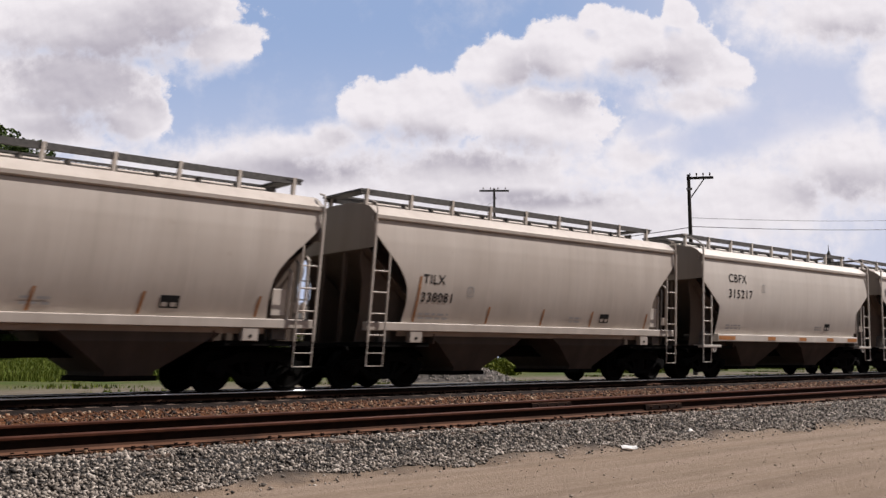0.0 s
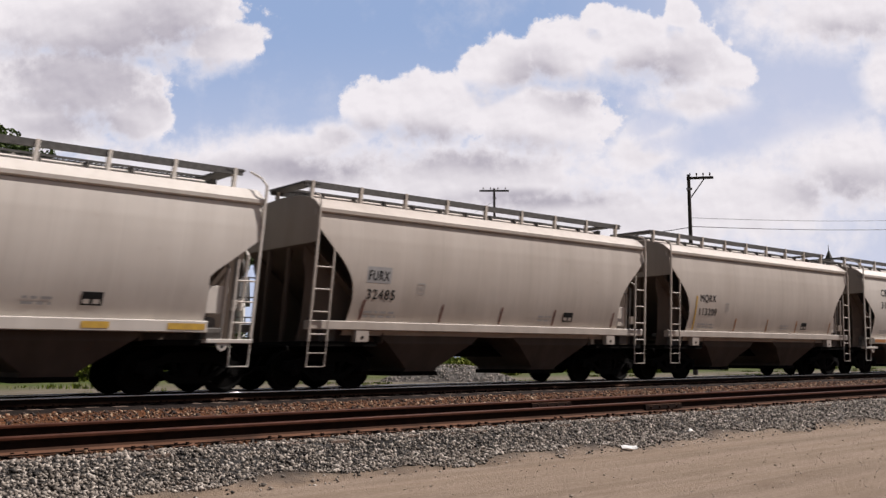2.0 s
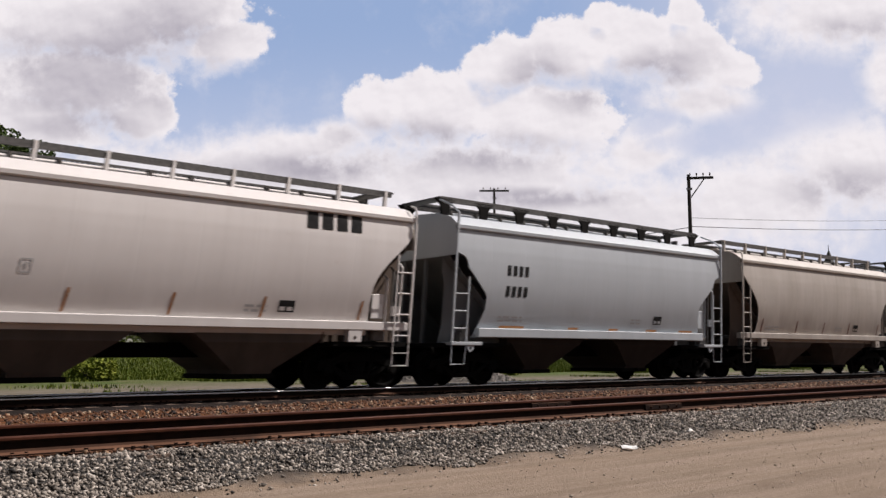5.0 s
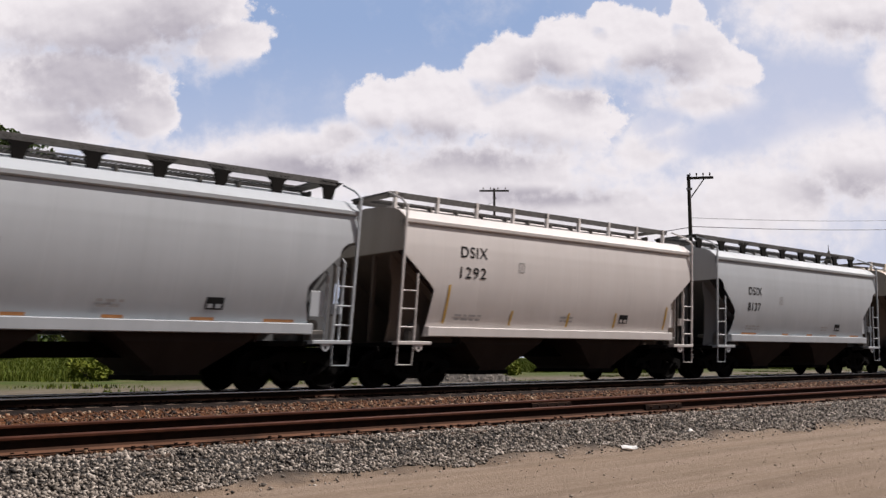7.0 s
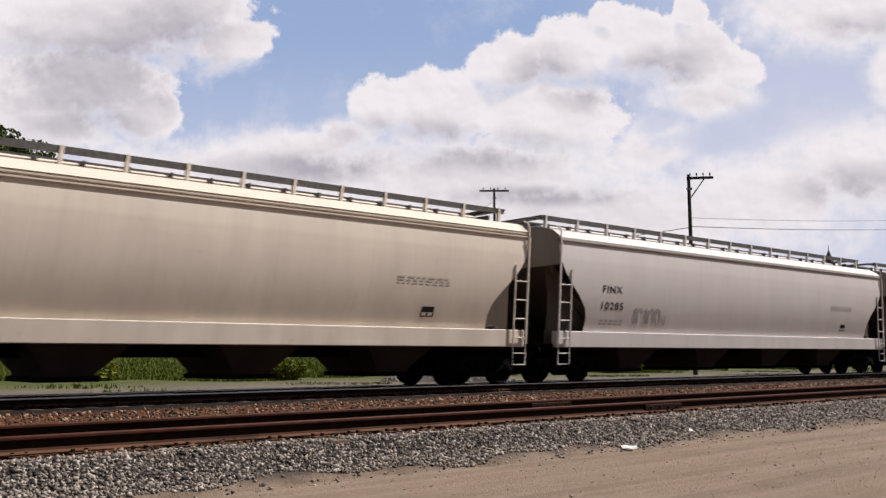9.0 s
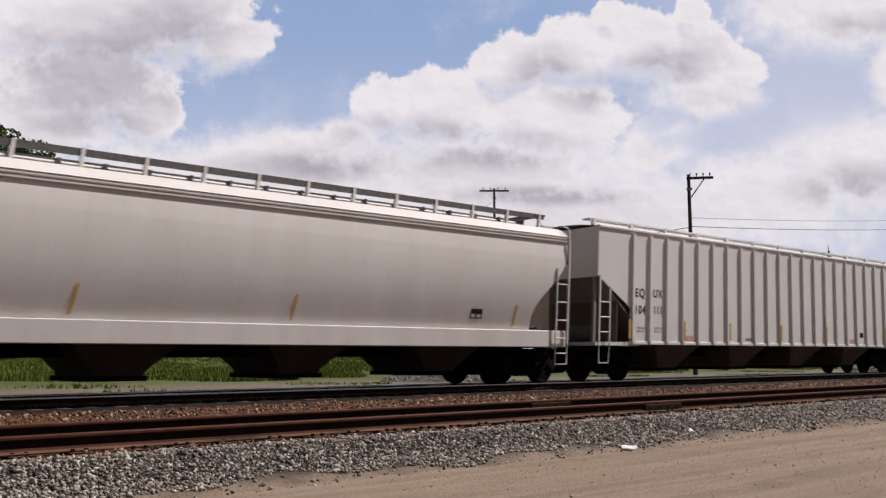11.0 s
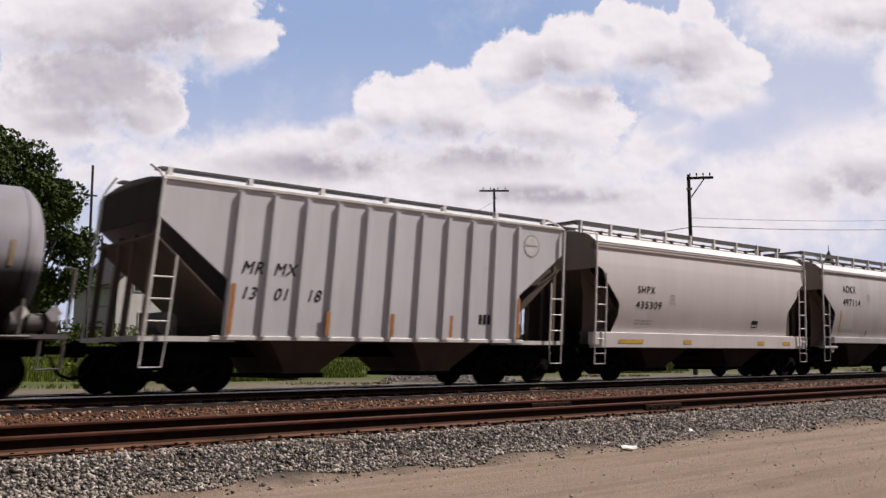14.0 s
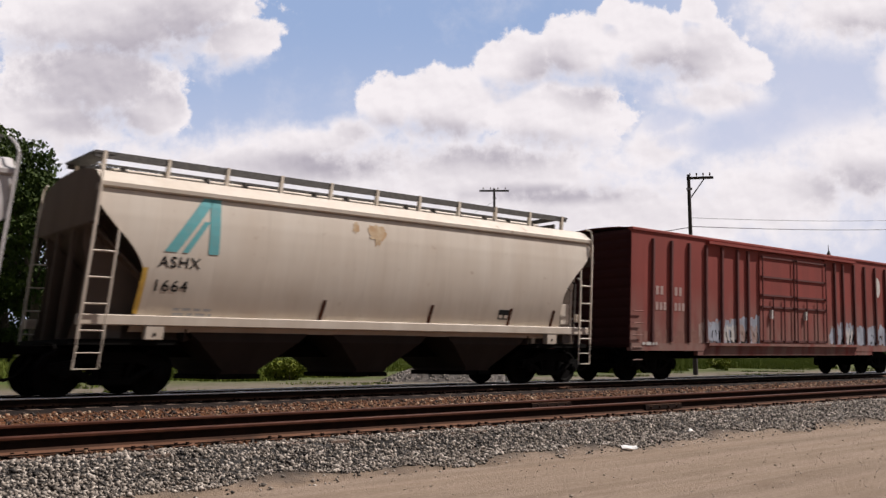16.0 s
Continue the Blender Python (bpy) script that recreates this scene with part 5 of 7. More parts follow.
def build_long_hoppers():
    specs = [(176.32, 18.26, P_CREAM, ("ACFX", "69041"), True, 1.9, "long cream covered hopper car with four bays and deep side sill"),
             (195.81, 19.16, P_WHITE, ("FINX", "10285"), False, 1.8, "long light grey covered hopper car with faded graffiti by its number"),
             (216.24, 19.38, P_WHITE, None, True, 2.0, "long white covered hopper car with ribbed eaves and clean sides")]
    for k, (s0, L, paint, marks, ribs, mx, label) in enumerate(specs):
        rnd = random.Random(k + 80)
        car = covered_hopper(L, paint, "short", "deep", 4, ribs, "post", k, None, P_SLOPE, P_END)
        place_car(car, s0, label)
        if marks:
            lettering(car, marks[0], mx, 2.46, 0.29, M["ink"], L, width=0.85)
            lettering(car, marks[1], mx, 2.0, 0.29, M["ink"], L, width=0.95)
        if k == 1:
            scrawl(car, mx + 1.3, 1.85, 1.6, 0.5, M["grey_bar"], 8)
        small_print(car, mx, 1.66, 2, 1.0, M["grey_bar"], rnd)
        if k < 2:
            small_print(car, L - 4.2, 2.5, 3, 1.6, M["faint_bar"], rnd, h=0.035)
        stripes(car, [2.0, 6.5, 11.0, L - 1.9] if k == 2 else [], M["yellow"], 1.45, 2.0)
    rnd = random.Random(91)
    car = covered_hopper(11.5, P_WHITE, "notch", "deep", 2, True, "post", 9, None, P_SLOPE, P_END)
    place_car(car, 295.98, "off-white covered hopper car with ribbed eaves and yellow sill reflectors")
    lettering(car, "SHPX", 1.9, 2.52, 0.29, M["ink"], 11.5, width=0.81)
    lettering(car, "435309", 1.86, 2.08, 0.29, M["ink"], 11.5, width=1.22)
    small_print(car, 1.9, 1.70, 2, 0.8, M["grey_bar"], rnd)
    stencil_box(car, 3.50, 2.25, 0.22, 0.27)
    sill_tape(car, [(1.1, 2.2), (4.2, 4.6), (8.4, 8.8), (10.0, 10.5)], M["yellow"], -1.588, 1.06, 1.18)
    # cream car with the teal angular sign
    L = 13.63
    car = covered_hopper(L, P_OLDCREAM, "round", "full", 3, False, "post", 11, None, P_SLOPE, P_WEB)
    place_car(car, 321.62, "old cream covered hopper car with rust stains and teal angular sign")
    lettering(car, "ASHX", 1.29, 2.38, 0.29, M["ink"], L, width=0.83)
    lettering(car, "1664", 1.30, 1.93, 0.30, M["ink"], L, width=0.64)
    small_print(car, 1.75, 1.58, 2, 0.8, M["grey_bar"], rnd)
    g = Geo()

    def strip(pts, w):
        for (x0, z0), (x1, z1) in zip(pts, pts[1:]):
            n = 6
            for i in range(n):
                a, b = i / n, (i + 1) / n
                xa, za, xb, zb = x0 + (x1 - x0) * a, z0 + (z1 - z0) * a, x0 + (x1 - x0) * b, z0 + (z1 - z0) * b
                g.add([(xa, -half_width(za) - 0.008, za), (xa + w, -half_width(za) - 0.008, za), (xb + w, -half_width(zb) - 0.008, zb), (xb, -half_width(zb) - 0.008, zb)], [(0, 1, 2, 3)])
    strip([(1.36, 2.67), (2.08, 3.80)], 0.26)
    strip([(1.72, 2.67), (2.10, 3.30)], 0.13)
    strip([(2.26, 2.67), (2.20, 3.80)], 0.22)
    part("painted_sign", g, M["teal"], car, "teal painted angular sign")
    stripes(car, [5.0, 8.0, 10.6, L - 1.45], M["rust_head"], 1.44, 1.9, 0.10)
    stripes(car, [0.98], M["yellow"], 1.5, 2.35, 0.10, 0.03)
    for i, (x, z, w, h) in enumerate(((6.0, 3.35, 0.55, 0.30), (5.6, 3.45, 0.2, 0.2), (6.2, 3.2, 0.2, 0.25))):
        blot(car, x + w / 2, z + h / 2, w / 2, h / 2, M["rust_stain"], i + 3)


def build_ribbed():
    car = ribbed_hopper(19.44, P_RIBWHITE, 21, 4, None, None, 4.30, 1.55, (2.95, 2.08))
    place_car(car, 237.0, "long chalky white hopper car with twenty vertical ribs")
    flat = lambda z: 1.492
    for t, x, z in (("EQ", 1.68, 2.42), ("UX", 2.54, 2.43), ("104", 1.72, 1.93), ("111", 2.60, 1.94)):
        lettering(car, t, x, z, 0.34, M["ink"], 19.44, wfun=flat, width=0.44 if t != "111" else 0.34)
    for x in (1.78, 2.60):
                small_print(car, x, 1.5, 2, 0.4, M["grey_bar"], random.Random(6), wfun=flat)
    for x in (1.32, 4.00, 6.50, 9.70, 12.92, 19.44 - 1.62):
        decal(car, x, x + 0.09, 1.2, 1.75, M["yellow"], "reflector_strip", wfun=lambda z: 1.562)
    decal(car, 15.70, 16.0, 1.40, 1.58, M["ink"], "tack_board", wfun=flat)
    for x in (4.16, 14.85):
        decal(car, x, x + 0.46, 1.16, 1.32, M["pink"], "placard", wfun=flat)
    decal(car, 7.55, 7.95, 1.20, 1.28, M["faded_yellow"], "stencil", wfun=flat)
    L = 11.35
    car = ribbed_hopper(L, P_RIBGREY, 11, 2, M["white"], P_SLOPE, 4.06, 1.68, (3.38, 2.22))
    place_car(car, 283.34, "chalky grey hopper car with eleven ribs and dark ends")
    for t, x in (("MR", 1.88), ("MX", 2.62)):
        lettering(car, t, x, 2.37, 0.36, M["ink"], L, wfun=flat, shear=0.25)
    for t, x in (("13", 1.96), ("01", 2.68), ("18", 3.50)):
        lettering(car, t, x, 1.86, 0.35, M["ink"], L, wfun=flat, shear=0.25)
    for x in (1.66, 3.95, 5.67, 7.42, L - 1.68):
        decal(car, x, x + 0.10, 1.15, 2.15 if x < 2 or x > 9 else 1.66, M["orange"], "reflector_strip", wfun=lambda z: 1.562)
    g = Geo()
    n = 20
    for r, nm, mt, y in ((0.30, "sign_rim", M["grey_bar"], -1.496), (0.26, "round_sign", M["white"], -1.500)):
        g = Geo()
        g.add([(L - 1.18 + r * math.cos(6.2832 * i / n), y, 3.55 + r * math.sin(6.2832 * i / n)) for i in range(n)], [tuple(range(n))])
        part(nm, g, mt, car, "white round sign with a thin rim")
    decal(car, L - 1.40, L - 0.96, 3.54, 3.58, M["grey_bar"], "sign_bar", wfun=lambda z: 1.498)
    for k in range(3):
        decal(car, 8.42 + k * 0.14, 8.52 + k * 0.14, 1.48, 1.72, M["ink"], "stencil_bar", wfun=flat)


def build_tanks():
    r, cz = 1.47, 2.46
    L = 11.6
    car = tank_car(L, P_TANKBLACK, r, cz, False, False)
    place_car(car, 257.40, "dusty brown-black tank car with rusty panels and white number")

    def wf(z):
        return math.sqrt(max(0.01, (r + 0.004) ** 2 - (z - cz) ** 2))
    lettering(car, "CRGX 6238", 1.87, 2.04, 0.25, M["ink_white"], L, wfun=wf, width=1.86)
    small_print(car, 1.7, 1.78, 2, 1.2, M["grey_bar"], random.Random(3), wfun=wf)
    scrawl(car, 3.5, 1.80, 1.0, 0.26, M["dim_bar"], 12, wfun=wf)
    for a, b, z0, z1, mt in ((1.13, 4.81, 2.62, 3.08, "panel_a"), (7.65, 9.71, 2.60, 3.0, "panel_b")):
        decal(car, a, b, z0, z1, M[mt], "cleaned_panel", wfun=wf)
    decal(car, 10.15, 11.1, 2.10, 2.66, M["grey_bar"], "data_panel", wfun=wf, thick=0.006)
    small_print(car, 10.22, 2.55, 4, 0.8, M["ink"], random.Random(4), wfun=lambda z: wf(z) + 0.004)
    for x in (0.72, L - 0.75):
        decal(car, x, x + 0.07, 1.9, 2.35, M["yellow"], "reflector_strip", wfun=wf)
    L = 11.3
    r, cz = 1.45, 2.40
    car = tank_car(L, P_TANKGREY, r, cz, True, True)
    place_car(car, 270.40, "grey tank car with shade painted into its lower half and faded yellow stencils")
    small_print(car, 2.05, 2.30, 1, 2.0, M["faded_yellow"], random.Random(5), wfun=wf, h=0.17)
    decal(car, 3.62, 4.42, 1.60, 1.80, M["yellow"], "placard", wfun=wf)
    decal(car, 9.55, 10.25, 2.10, 2.55, M["grey_bar"], "data_panel", wfun=wf)
    for x, z0, z1 in ((1.22, 2.30, 2.95), (4.28, 2.25, 2.62), (6.42, 2.30, 2.55), (8.25, 2.25, 2.62), (10.45, 2.25, 2.70)):
        decal(car, x, x + 0.08, z0, z1, M["yellow"] if x < 2 else M["faded_yellow"], "reflector_strip", wfun=wf)
    # yellowed band under the ladder
    g = Geo()
    rows = [[(x, -(1.456) * math.cos(a), cz + 1.456 * math.sin(a)) for x in (L / 2 - 0.24, L / 2 + 0.44)] for a in [radians(q) for q in range(-4, 71, 7)]]
    g.grid(rows)
    part("stained_band", g, M["stain"], car, "yellowed band behind the ladder", True)
    for x in (L + 0.05, L + 0.0 - 0.5):
        g = Geo()
        g.prism_y([(x, 1.30), (x + 0.14, 1.46), (x, 1.62), (x - 0.14, 1.46)], -1.44, -1.43)
        part("placard", g, M["white"] if x < L else M["grey_bar"], car)


M["ink_dim"] = simple("faded_pink_white_stencil", (0.44, 0.32, 0.29), (0.33, 0.20, 0.18), 12, 0.7)
M["old_paint"] = simple("pale_old_paint", (0.38, 0.30, 0.27), (0.22, 0.12, 0.10), 6, 0.75)
M["old_paint_dark"] = simple("dusty_red_paint", (0.26, 0.12, 0.09), (0.18, 0.07, 0.055), 6, 0.75)
M["dim_bar"] = simple("faded_white_scrawl", (0.16, 0.15, 0.145), (0.08, 0.075, 0.07), 8, 0.7)
M["rust_stain"] = simple("rust_stain_on_cream", (0.42, 0.24, 0.10), (0.58, 0.48, 0.33), 5, 0.6)
M["panel_a"] = simple("cleaned_tank_panel", (0.045, 0.029, 0.015), (0.07, 0.047, 0.024), 4, 0.65)
M["panel_b"] = simple("rusty_tank_panel", (0.14, 0.052, 0.020), (0.06, 0.028, 0.018), 4, 0.65)
M["faded_yellow"] = simple("faded_yellow_stencil", (0.27, 0.19, 0.07), (0.21, 0.18, 0.13), 6, 0.6)
M["stain"] = simple("yellowed_dirty_paint", (0.17, 0.125, 0.06), (0.13, 0.115, 0.09), 6, 0.6)
M["pink"] = simple("faded_red_placard", (0.50, 0.20, 0.19), (0.58, 0.42, 0.38), 9, 0.7)


def grime_band(car, x0, x1, z0, z1, mat, seed, wfun):
    """Pale dust and old paint along the lower side, with a ragged top."""
    rnd = random.Random(seed)
    g = Geo()
    x = x0
    while x < x1:
        w = rnd.uniform(0.05, 0.22)
        t = z0 + (z1 - z0) * rnd.uniform(0.35, 1.0)
        y = -wfun(z0) - 0.003
        g.add([(x, y, z0), (x + w, y, z0), (x + w, y, t), (x, y, t)], [(0, 1, 2, 3)])
        x += w * rnd.uniform(0.8, 2.2)
    ob = part("old_paint", g, mat, car, "pale old paint and dust along the lower side")
    ob["kind"] = "stuff"


def build_box():
    L = 18.45
    car = box_car(L, P_BOX)
    place_car(car, 337.15, "red-brown double-door box car with graffiti along its lower sides")
    flat = lambda z: 1.517
    for x in (1.18, 2.12):
        decal(car, x, x + 0.14, 2.52, 2.78, M["ink_dim"], "reporting_mark_bar", wfun=flat)
        decal(car, x + 0.22, x + 0.36, 2.52, 2.78, M["ink_dim"], "reporting_mark_bar", wfun=flat)
        for k in range(3):
            decal(car, x + k * 0.19, x + k * 0.19 + 0.13, 2.06, 2.30, M["ink_dim"], "number_bar", wfun=flat)
    grime_band(car, 3.4, 6.8, 1.1, 1.95, M["old_paint"], 3, flat)
    grime_band(car, 11.7, 17.8, 1.1, 1.9, M["old_paint"], 4, flat)
    grime_band(car, 0.3, 3.4, 1.1, 1.5, M["old_paint_dark"], 5, flat)
    for k, (x0, x1, top) in enumerate(((3.75, 5.3, 1.85), (4.6, 6.6, 1.75), (5.4, 6.85, 2.05), (11.8, 13.6, 1.8), (13.2, 15.6, 1.65), (15.2, 18.0, 1.75))):
        for q in range(2):
            scrawl(car, x0 + q * 0.5, 1.42 + 0.12 * q, (x1 - x0) * 0.8, top - 1.05, M["spray_blue"], 20 + k + 9 * q, wfun=lambda z, k=k: 1.512 + 0.001 * k, strokes=5, bold=2.4)
    small_print(car, 0.5, 1.02, 1, 0.7, M["ink_white"], random.Random(8), wfun=lambda z: 1.568, h=0.09)
    for x, w, c in ((3.8, 0.85, "spray_blue"), (4.7, 0.8, "ink_white"), (5.6, 1.1, "old_paint"), (12.1, 0.6, "spray_blue"), (12.8, 0.8, "ink_white"), (14.5, 1.4, "spray_blue"), (15.9, 1.4, "old_paint")):
        scrawl(car, x, 1.42, w, 0.62, M[c], int(x * 10), wfun=flat, bold=1.6)
        scrawl(car, x + 0.1, 1.3, w, 0.45, M["ink"], int(x * 17), wfun=flat)
    g = Geo()
    n = 24
    g.add([(15.85 + 0.26 * math.cos(6.2832 * i / n), -1.522, 3.40 + 0.40 * math.sin(6.2832 * i / n)) for i in range(n)], [tuple(range(n))])
    part("round_sign", g, M["white"], car)


build_small_hoppers()
build_long_hoppers()
build_ribbed()
build_tanks()
build_box()


# ---- sky backdrop ----
def sky_material():
    m = bpy.data.materials.new("sky_with_clouds")
    m.use_nodes = True
    nt = m.node_tree
    nt.nodes.clear()
    out = nt.nodes.new("ShaderNodeOutputMaterial")
    em = nt.nodes.new("ShaderNodeEmission")
    nt.links.new(em.outputs[0], out.inputs["Surface"])
    co = nt.nodes.new("ShaderNodeTexCoord")

    def vmath(op, a, b=None):
        n = nt.nodes.new("ShaderNodeVectorMath")
        n.operation = op
        for i, v in enumerate((a, b)):
            if v is None:
                continue
            if isinstance(v, tuple):
                n.inputs[i].default_value = v
            else:
                nt.links.new(v, n.inputs[i])
        return n

    def smath(op, a, b=None, c=None):
        n = nt.nodes.new("ShaderNodeMath")
        n.operation = op
        for i, v in enumerate((a, b, c)):
            if v is None:
                continue
            if isinstance(v, (int, float)):
                n.inputs[i].default_value = v
            else:
                nt.links.new(v, n.inputs[i])
        return n.outputs[0]

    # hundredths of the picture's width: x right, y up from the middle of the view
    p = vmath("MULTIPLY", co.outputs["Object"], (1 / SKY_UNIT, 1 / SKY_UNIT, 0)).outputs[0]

    def fbm(scale, detail, seed, rough=0.55, color=False):
        nz = nt.nodes.new("ShaderNodeTexNoise")
        nz.inputs["Scale"].default_value, nz.inputs["Detail"].default_value, nz.inputs["Roughness"].default_value = scale, detail, rough
        nt.links.new(vmath("ADD", p, (seed, seed * 0.7, seed * 0.3)).outputs[0], nz.inputs["Vector"])
        return nz.outputs["Color" if color else "Fac"]

    warp = vmath("MULTIPLY", vmath("SUBTRACT", fbm(0.45, 5, 5.7, 0.62, color=True), (0.5, 0.5, 0.5)).outputs[0], (2.6, 2.2, 0)).outputs[0]

    def puffy(scale):
        vo = nt.nodes.new("ShaderNodeTexVoronoi")
        vo.feature = "SMOOTH_F1"
        vo.inputs["Scale"].default_value, vo.inputs["Smoothness"].default_value = scale, 0.35
        nt.links.new(vmath("ADD", p, warp).outputs[0], vo.inputs["Vector"])
        return smath("SUBTRACT", 0.45, vo.outputs["Distance"])
    fine = smath("SUBTRACT", fbm(0.30, 9, 8.3, 0.66), 0.5)
    broad = smath("SUBTRACT", fbm(0.09, 4, 3.1, 0.55), 0.5)
    puffs = smath("ADD", smath("MULTIPLY", fine, 0.85), smath("ADD", smath("MULTIPLY", puffy(0.38), 0.24), smath("MULTIPLY", puffy(1.05), 0.15)))
    ragged = smath("ADD", puffs, smath("MULTIPLY", broad, 0.55))

    def patch(src, cx, cy, rx, ry, lean=0.0):
        d = vmath("SUBTRACT", src, (cx, cy, 0)).outputs[0]
        if lean:
            rot = nt.nodes.new("ShaderNodeVectorRotate")
            rot.rotation_type = "Z_AXIS"
            rot.inputs["Angle"].default_value = -lean
            nt.links.new(d, rot.inputs["Vector"])
            d = rot.outputs[0]
        s = vmath("MULTIPLY", d, (1 / rx, 1 / ry, 0)).outputs[0]
        return smath("SUBTRACT", 1.0, vmath("LENGTH", s).outputs["Value"])

    def union(src, patches):
        acc = None
        for row in patches:
            v = patch(src, *row)
            acc = v if acc is None else smath("SMOOTH_MAX", acc, v, 0.15)
        return acc

    def ramp(v, lo, hi):
        mr = nt.nodes.new("ShaderNodeMapRange")
        mr.interpolation_type = "SMOOTHSTEP"
        mr.inputs["From Min"].default_value, mr.inputs["From Max"].default_value = lo, hi
        nt.links.new(v, mr.inputs["Value"])
        return mr.outputs["Result"]

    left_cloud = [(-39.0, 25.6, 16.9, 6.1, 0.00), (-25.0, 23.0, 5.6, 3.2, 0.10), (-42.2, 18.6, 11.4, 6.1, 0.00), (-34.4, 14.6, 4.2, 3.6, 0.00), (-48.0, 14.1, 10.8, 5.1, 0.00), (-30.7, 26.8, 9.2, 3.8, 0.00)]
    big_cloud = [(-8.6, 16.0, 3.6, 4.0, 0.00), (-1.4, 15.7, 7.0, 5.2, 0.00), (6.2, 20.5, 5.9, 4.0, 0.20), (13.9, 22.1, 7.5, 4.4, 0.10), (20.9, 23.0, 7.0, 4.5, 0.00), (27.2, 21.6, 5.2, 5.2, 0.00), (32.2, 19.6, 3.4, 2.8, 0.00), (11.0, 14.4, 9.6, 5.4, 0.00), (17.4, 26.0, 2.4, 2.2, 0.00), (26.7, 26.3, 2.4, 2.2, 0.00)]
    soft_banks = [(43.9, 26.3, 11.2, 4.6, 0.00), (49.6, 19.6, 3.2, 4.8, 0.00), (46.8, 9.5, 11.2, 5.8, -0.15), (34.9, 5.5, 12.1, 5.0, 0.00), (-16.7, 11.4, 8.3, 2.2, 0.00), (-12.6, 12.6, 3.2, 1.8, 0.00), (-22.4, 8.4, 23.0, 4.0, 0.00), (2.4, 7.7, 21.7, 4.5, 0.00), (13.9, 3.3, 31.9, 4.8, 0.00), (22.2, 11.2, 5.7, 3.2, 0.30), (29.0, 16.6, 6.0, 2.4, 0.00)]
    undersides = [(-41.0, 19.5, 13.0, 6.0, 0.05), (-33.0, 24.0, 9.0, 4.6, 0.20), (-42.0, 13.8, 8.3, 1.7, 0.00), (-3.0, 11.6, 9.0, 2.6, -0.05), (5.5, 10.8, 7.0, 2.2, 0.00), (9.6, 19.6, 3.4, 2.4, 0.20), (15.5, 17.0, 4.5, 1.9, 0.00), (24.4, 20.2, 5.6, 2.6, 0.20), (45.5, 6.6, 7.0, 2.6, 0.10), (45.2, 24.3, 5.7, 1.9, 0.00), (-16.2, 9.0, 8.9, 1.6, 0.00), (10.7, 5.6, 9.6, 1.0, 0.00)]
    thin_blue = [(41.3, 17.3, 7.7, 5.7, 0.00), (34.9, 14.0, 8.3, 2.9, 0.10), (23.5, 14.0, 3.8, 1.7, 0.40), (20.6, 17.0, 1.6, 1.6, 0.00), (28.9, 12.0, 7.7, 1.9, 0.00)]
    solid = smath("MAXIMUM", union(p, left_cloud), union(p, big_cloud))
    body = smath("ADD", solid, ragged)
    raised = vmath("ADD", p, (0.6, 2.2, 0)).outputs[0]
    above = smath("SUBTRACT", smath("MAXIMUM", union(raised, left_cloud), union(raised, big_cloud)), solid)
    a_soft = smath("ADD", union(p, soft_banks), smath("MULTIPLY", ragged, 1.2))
    wisps = smath("ADD", smath("MULTIPLY", fbm(0.06, 8, 14.2, 0.62), 1.0), smath("MULTIPLY", fine, 0.3))

    def billow(off):
        nz = nt.nodes.new("ShaderNodeTexNoise")
        nz.inputs["Scale"].default_value, nz.inputs["Detail"].default_value, nz.inputs["Roughness"].default_value = 0.20, 5, 0.50
        nt.links.new(vmath("ADD", vmath("MULTIPLY", p, (1.0, 1.25, 1.0)).outputs[0], off).outputs[0], nz.inputs["Vector"])
        return nz.outputs["Fac"]
    relief = smath("MULTIPLY", smath("SUBTRACT", billow((31.0, 9.0, 0)), billow((31.35, 9.7, 0))), 0.9)
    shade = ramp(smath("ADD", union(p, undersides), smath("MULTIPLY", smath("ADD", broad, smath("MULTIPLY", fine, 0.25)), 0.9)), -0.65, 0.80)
    rim = ramp(smath("MAXIMUM", body, smath("MULTIPLY", a_soft, 0.8)), 0.0, 0.55)
    shade = smath("ADD", smath("MULTIPLY", shade, 0.70), smath("MULTIPLY", ramp(above, -0.05, 0.45), 0.16))
    shade = smath("MULTIPLY", smath("ADD", shade, 0.06), rim)
    shade = smath("MINIMUM", smath("MAXIMUM", smath("SUBTRACT", shade, relief), 0.0), 1.0)
    cloud = mixed(nt, shade, (0.95, 0.94, 0.955), (0.47, 0.455, 0.515))
    sepz = nt.nodes.new("ShaderNodeSeparateXYZ")
    nt.links.new(p, sepz.inputs[0])
    low = ramp(sepz.outputs["Y"], 27.0, 4.0)
    clear = mixed(nt, low, (0.325, 0.465, 0.72), (0.56, 0.65, 0.83))
    pale = ramp(sepz.outputs["X"], 8.0, 34.0)
    clear = mixed(nt, smath("MULTIPLY", pale, 0.55), clear, (0.72, 0.76, 0.87))
    clear = mixed(nt, smath("MULTIPLY", ramp(wisps, 0.46, 0.80), 0.55), clear, (0.80, 0.82, 0.88))
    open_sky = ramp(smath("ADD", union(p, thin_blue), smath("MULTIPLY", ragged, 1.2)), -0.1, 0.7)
    soft_a = smath("MULTIPLY", ramp(a_soft, -0.45, 0.45), smath("SUBTRACT", 1.0, smath("MULTIPLY", open_sky, 0.55)))
    col = mixed(nt, soft_a, clear, cloud)
    crisp, hazy = ramp(body, -0.02, 0.16), ramp(body, -0.30, 0.55)
    bottom = ramp(above, 0.0, 0.30)
    edge = smath("ADD", smath("MULTIPLY", crisp, smath("SUBTRACT", 1.0, bottom)), smath("MULTIPLY", hazy, bottom))
    col = mixed(nt, edge, col, cloud)
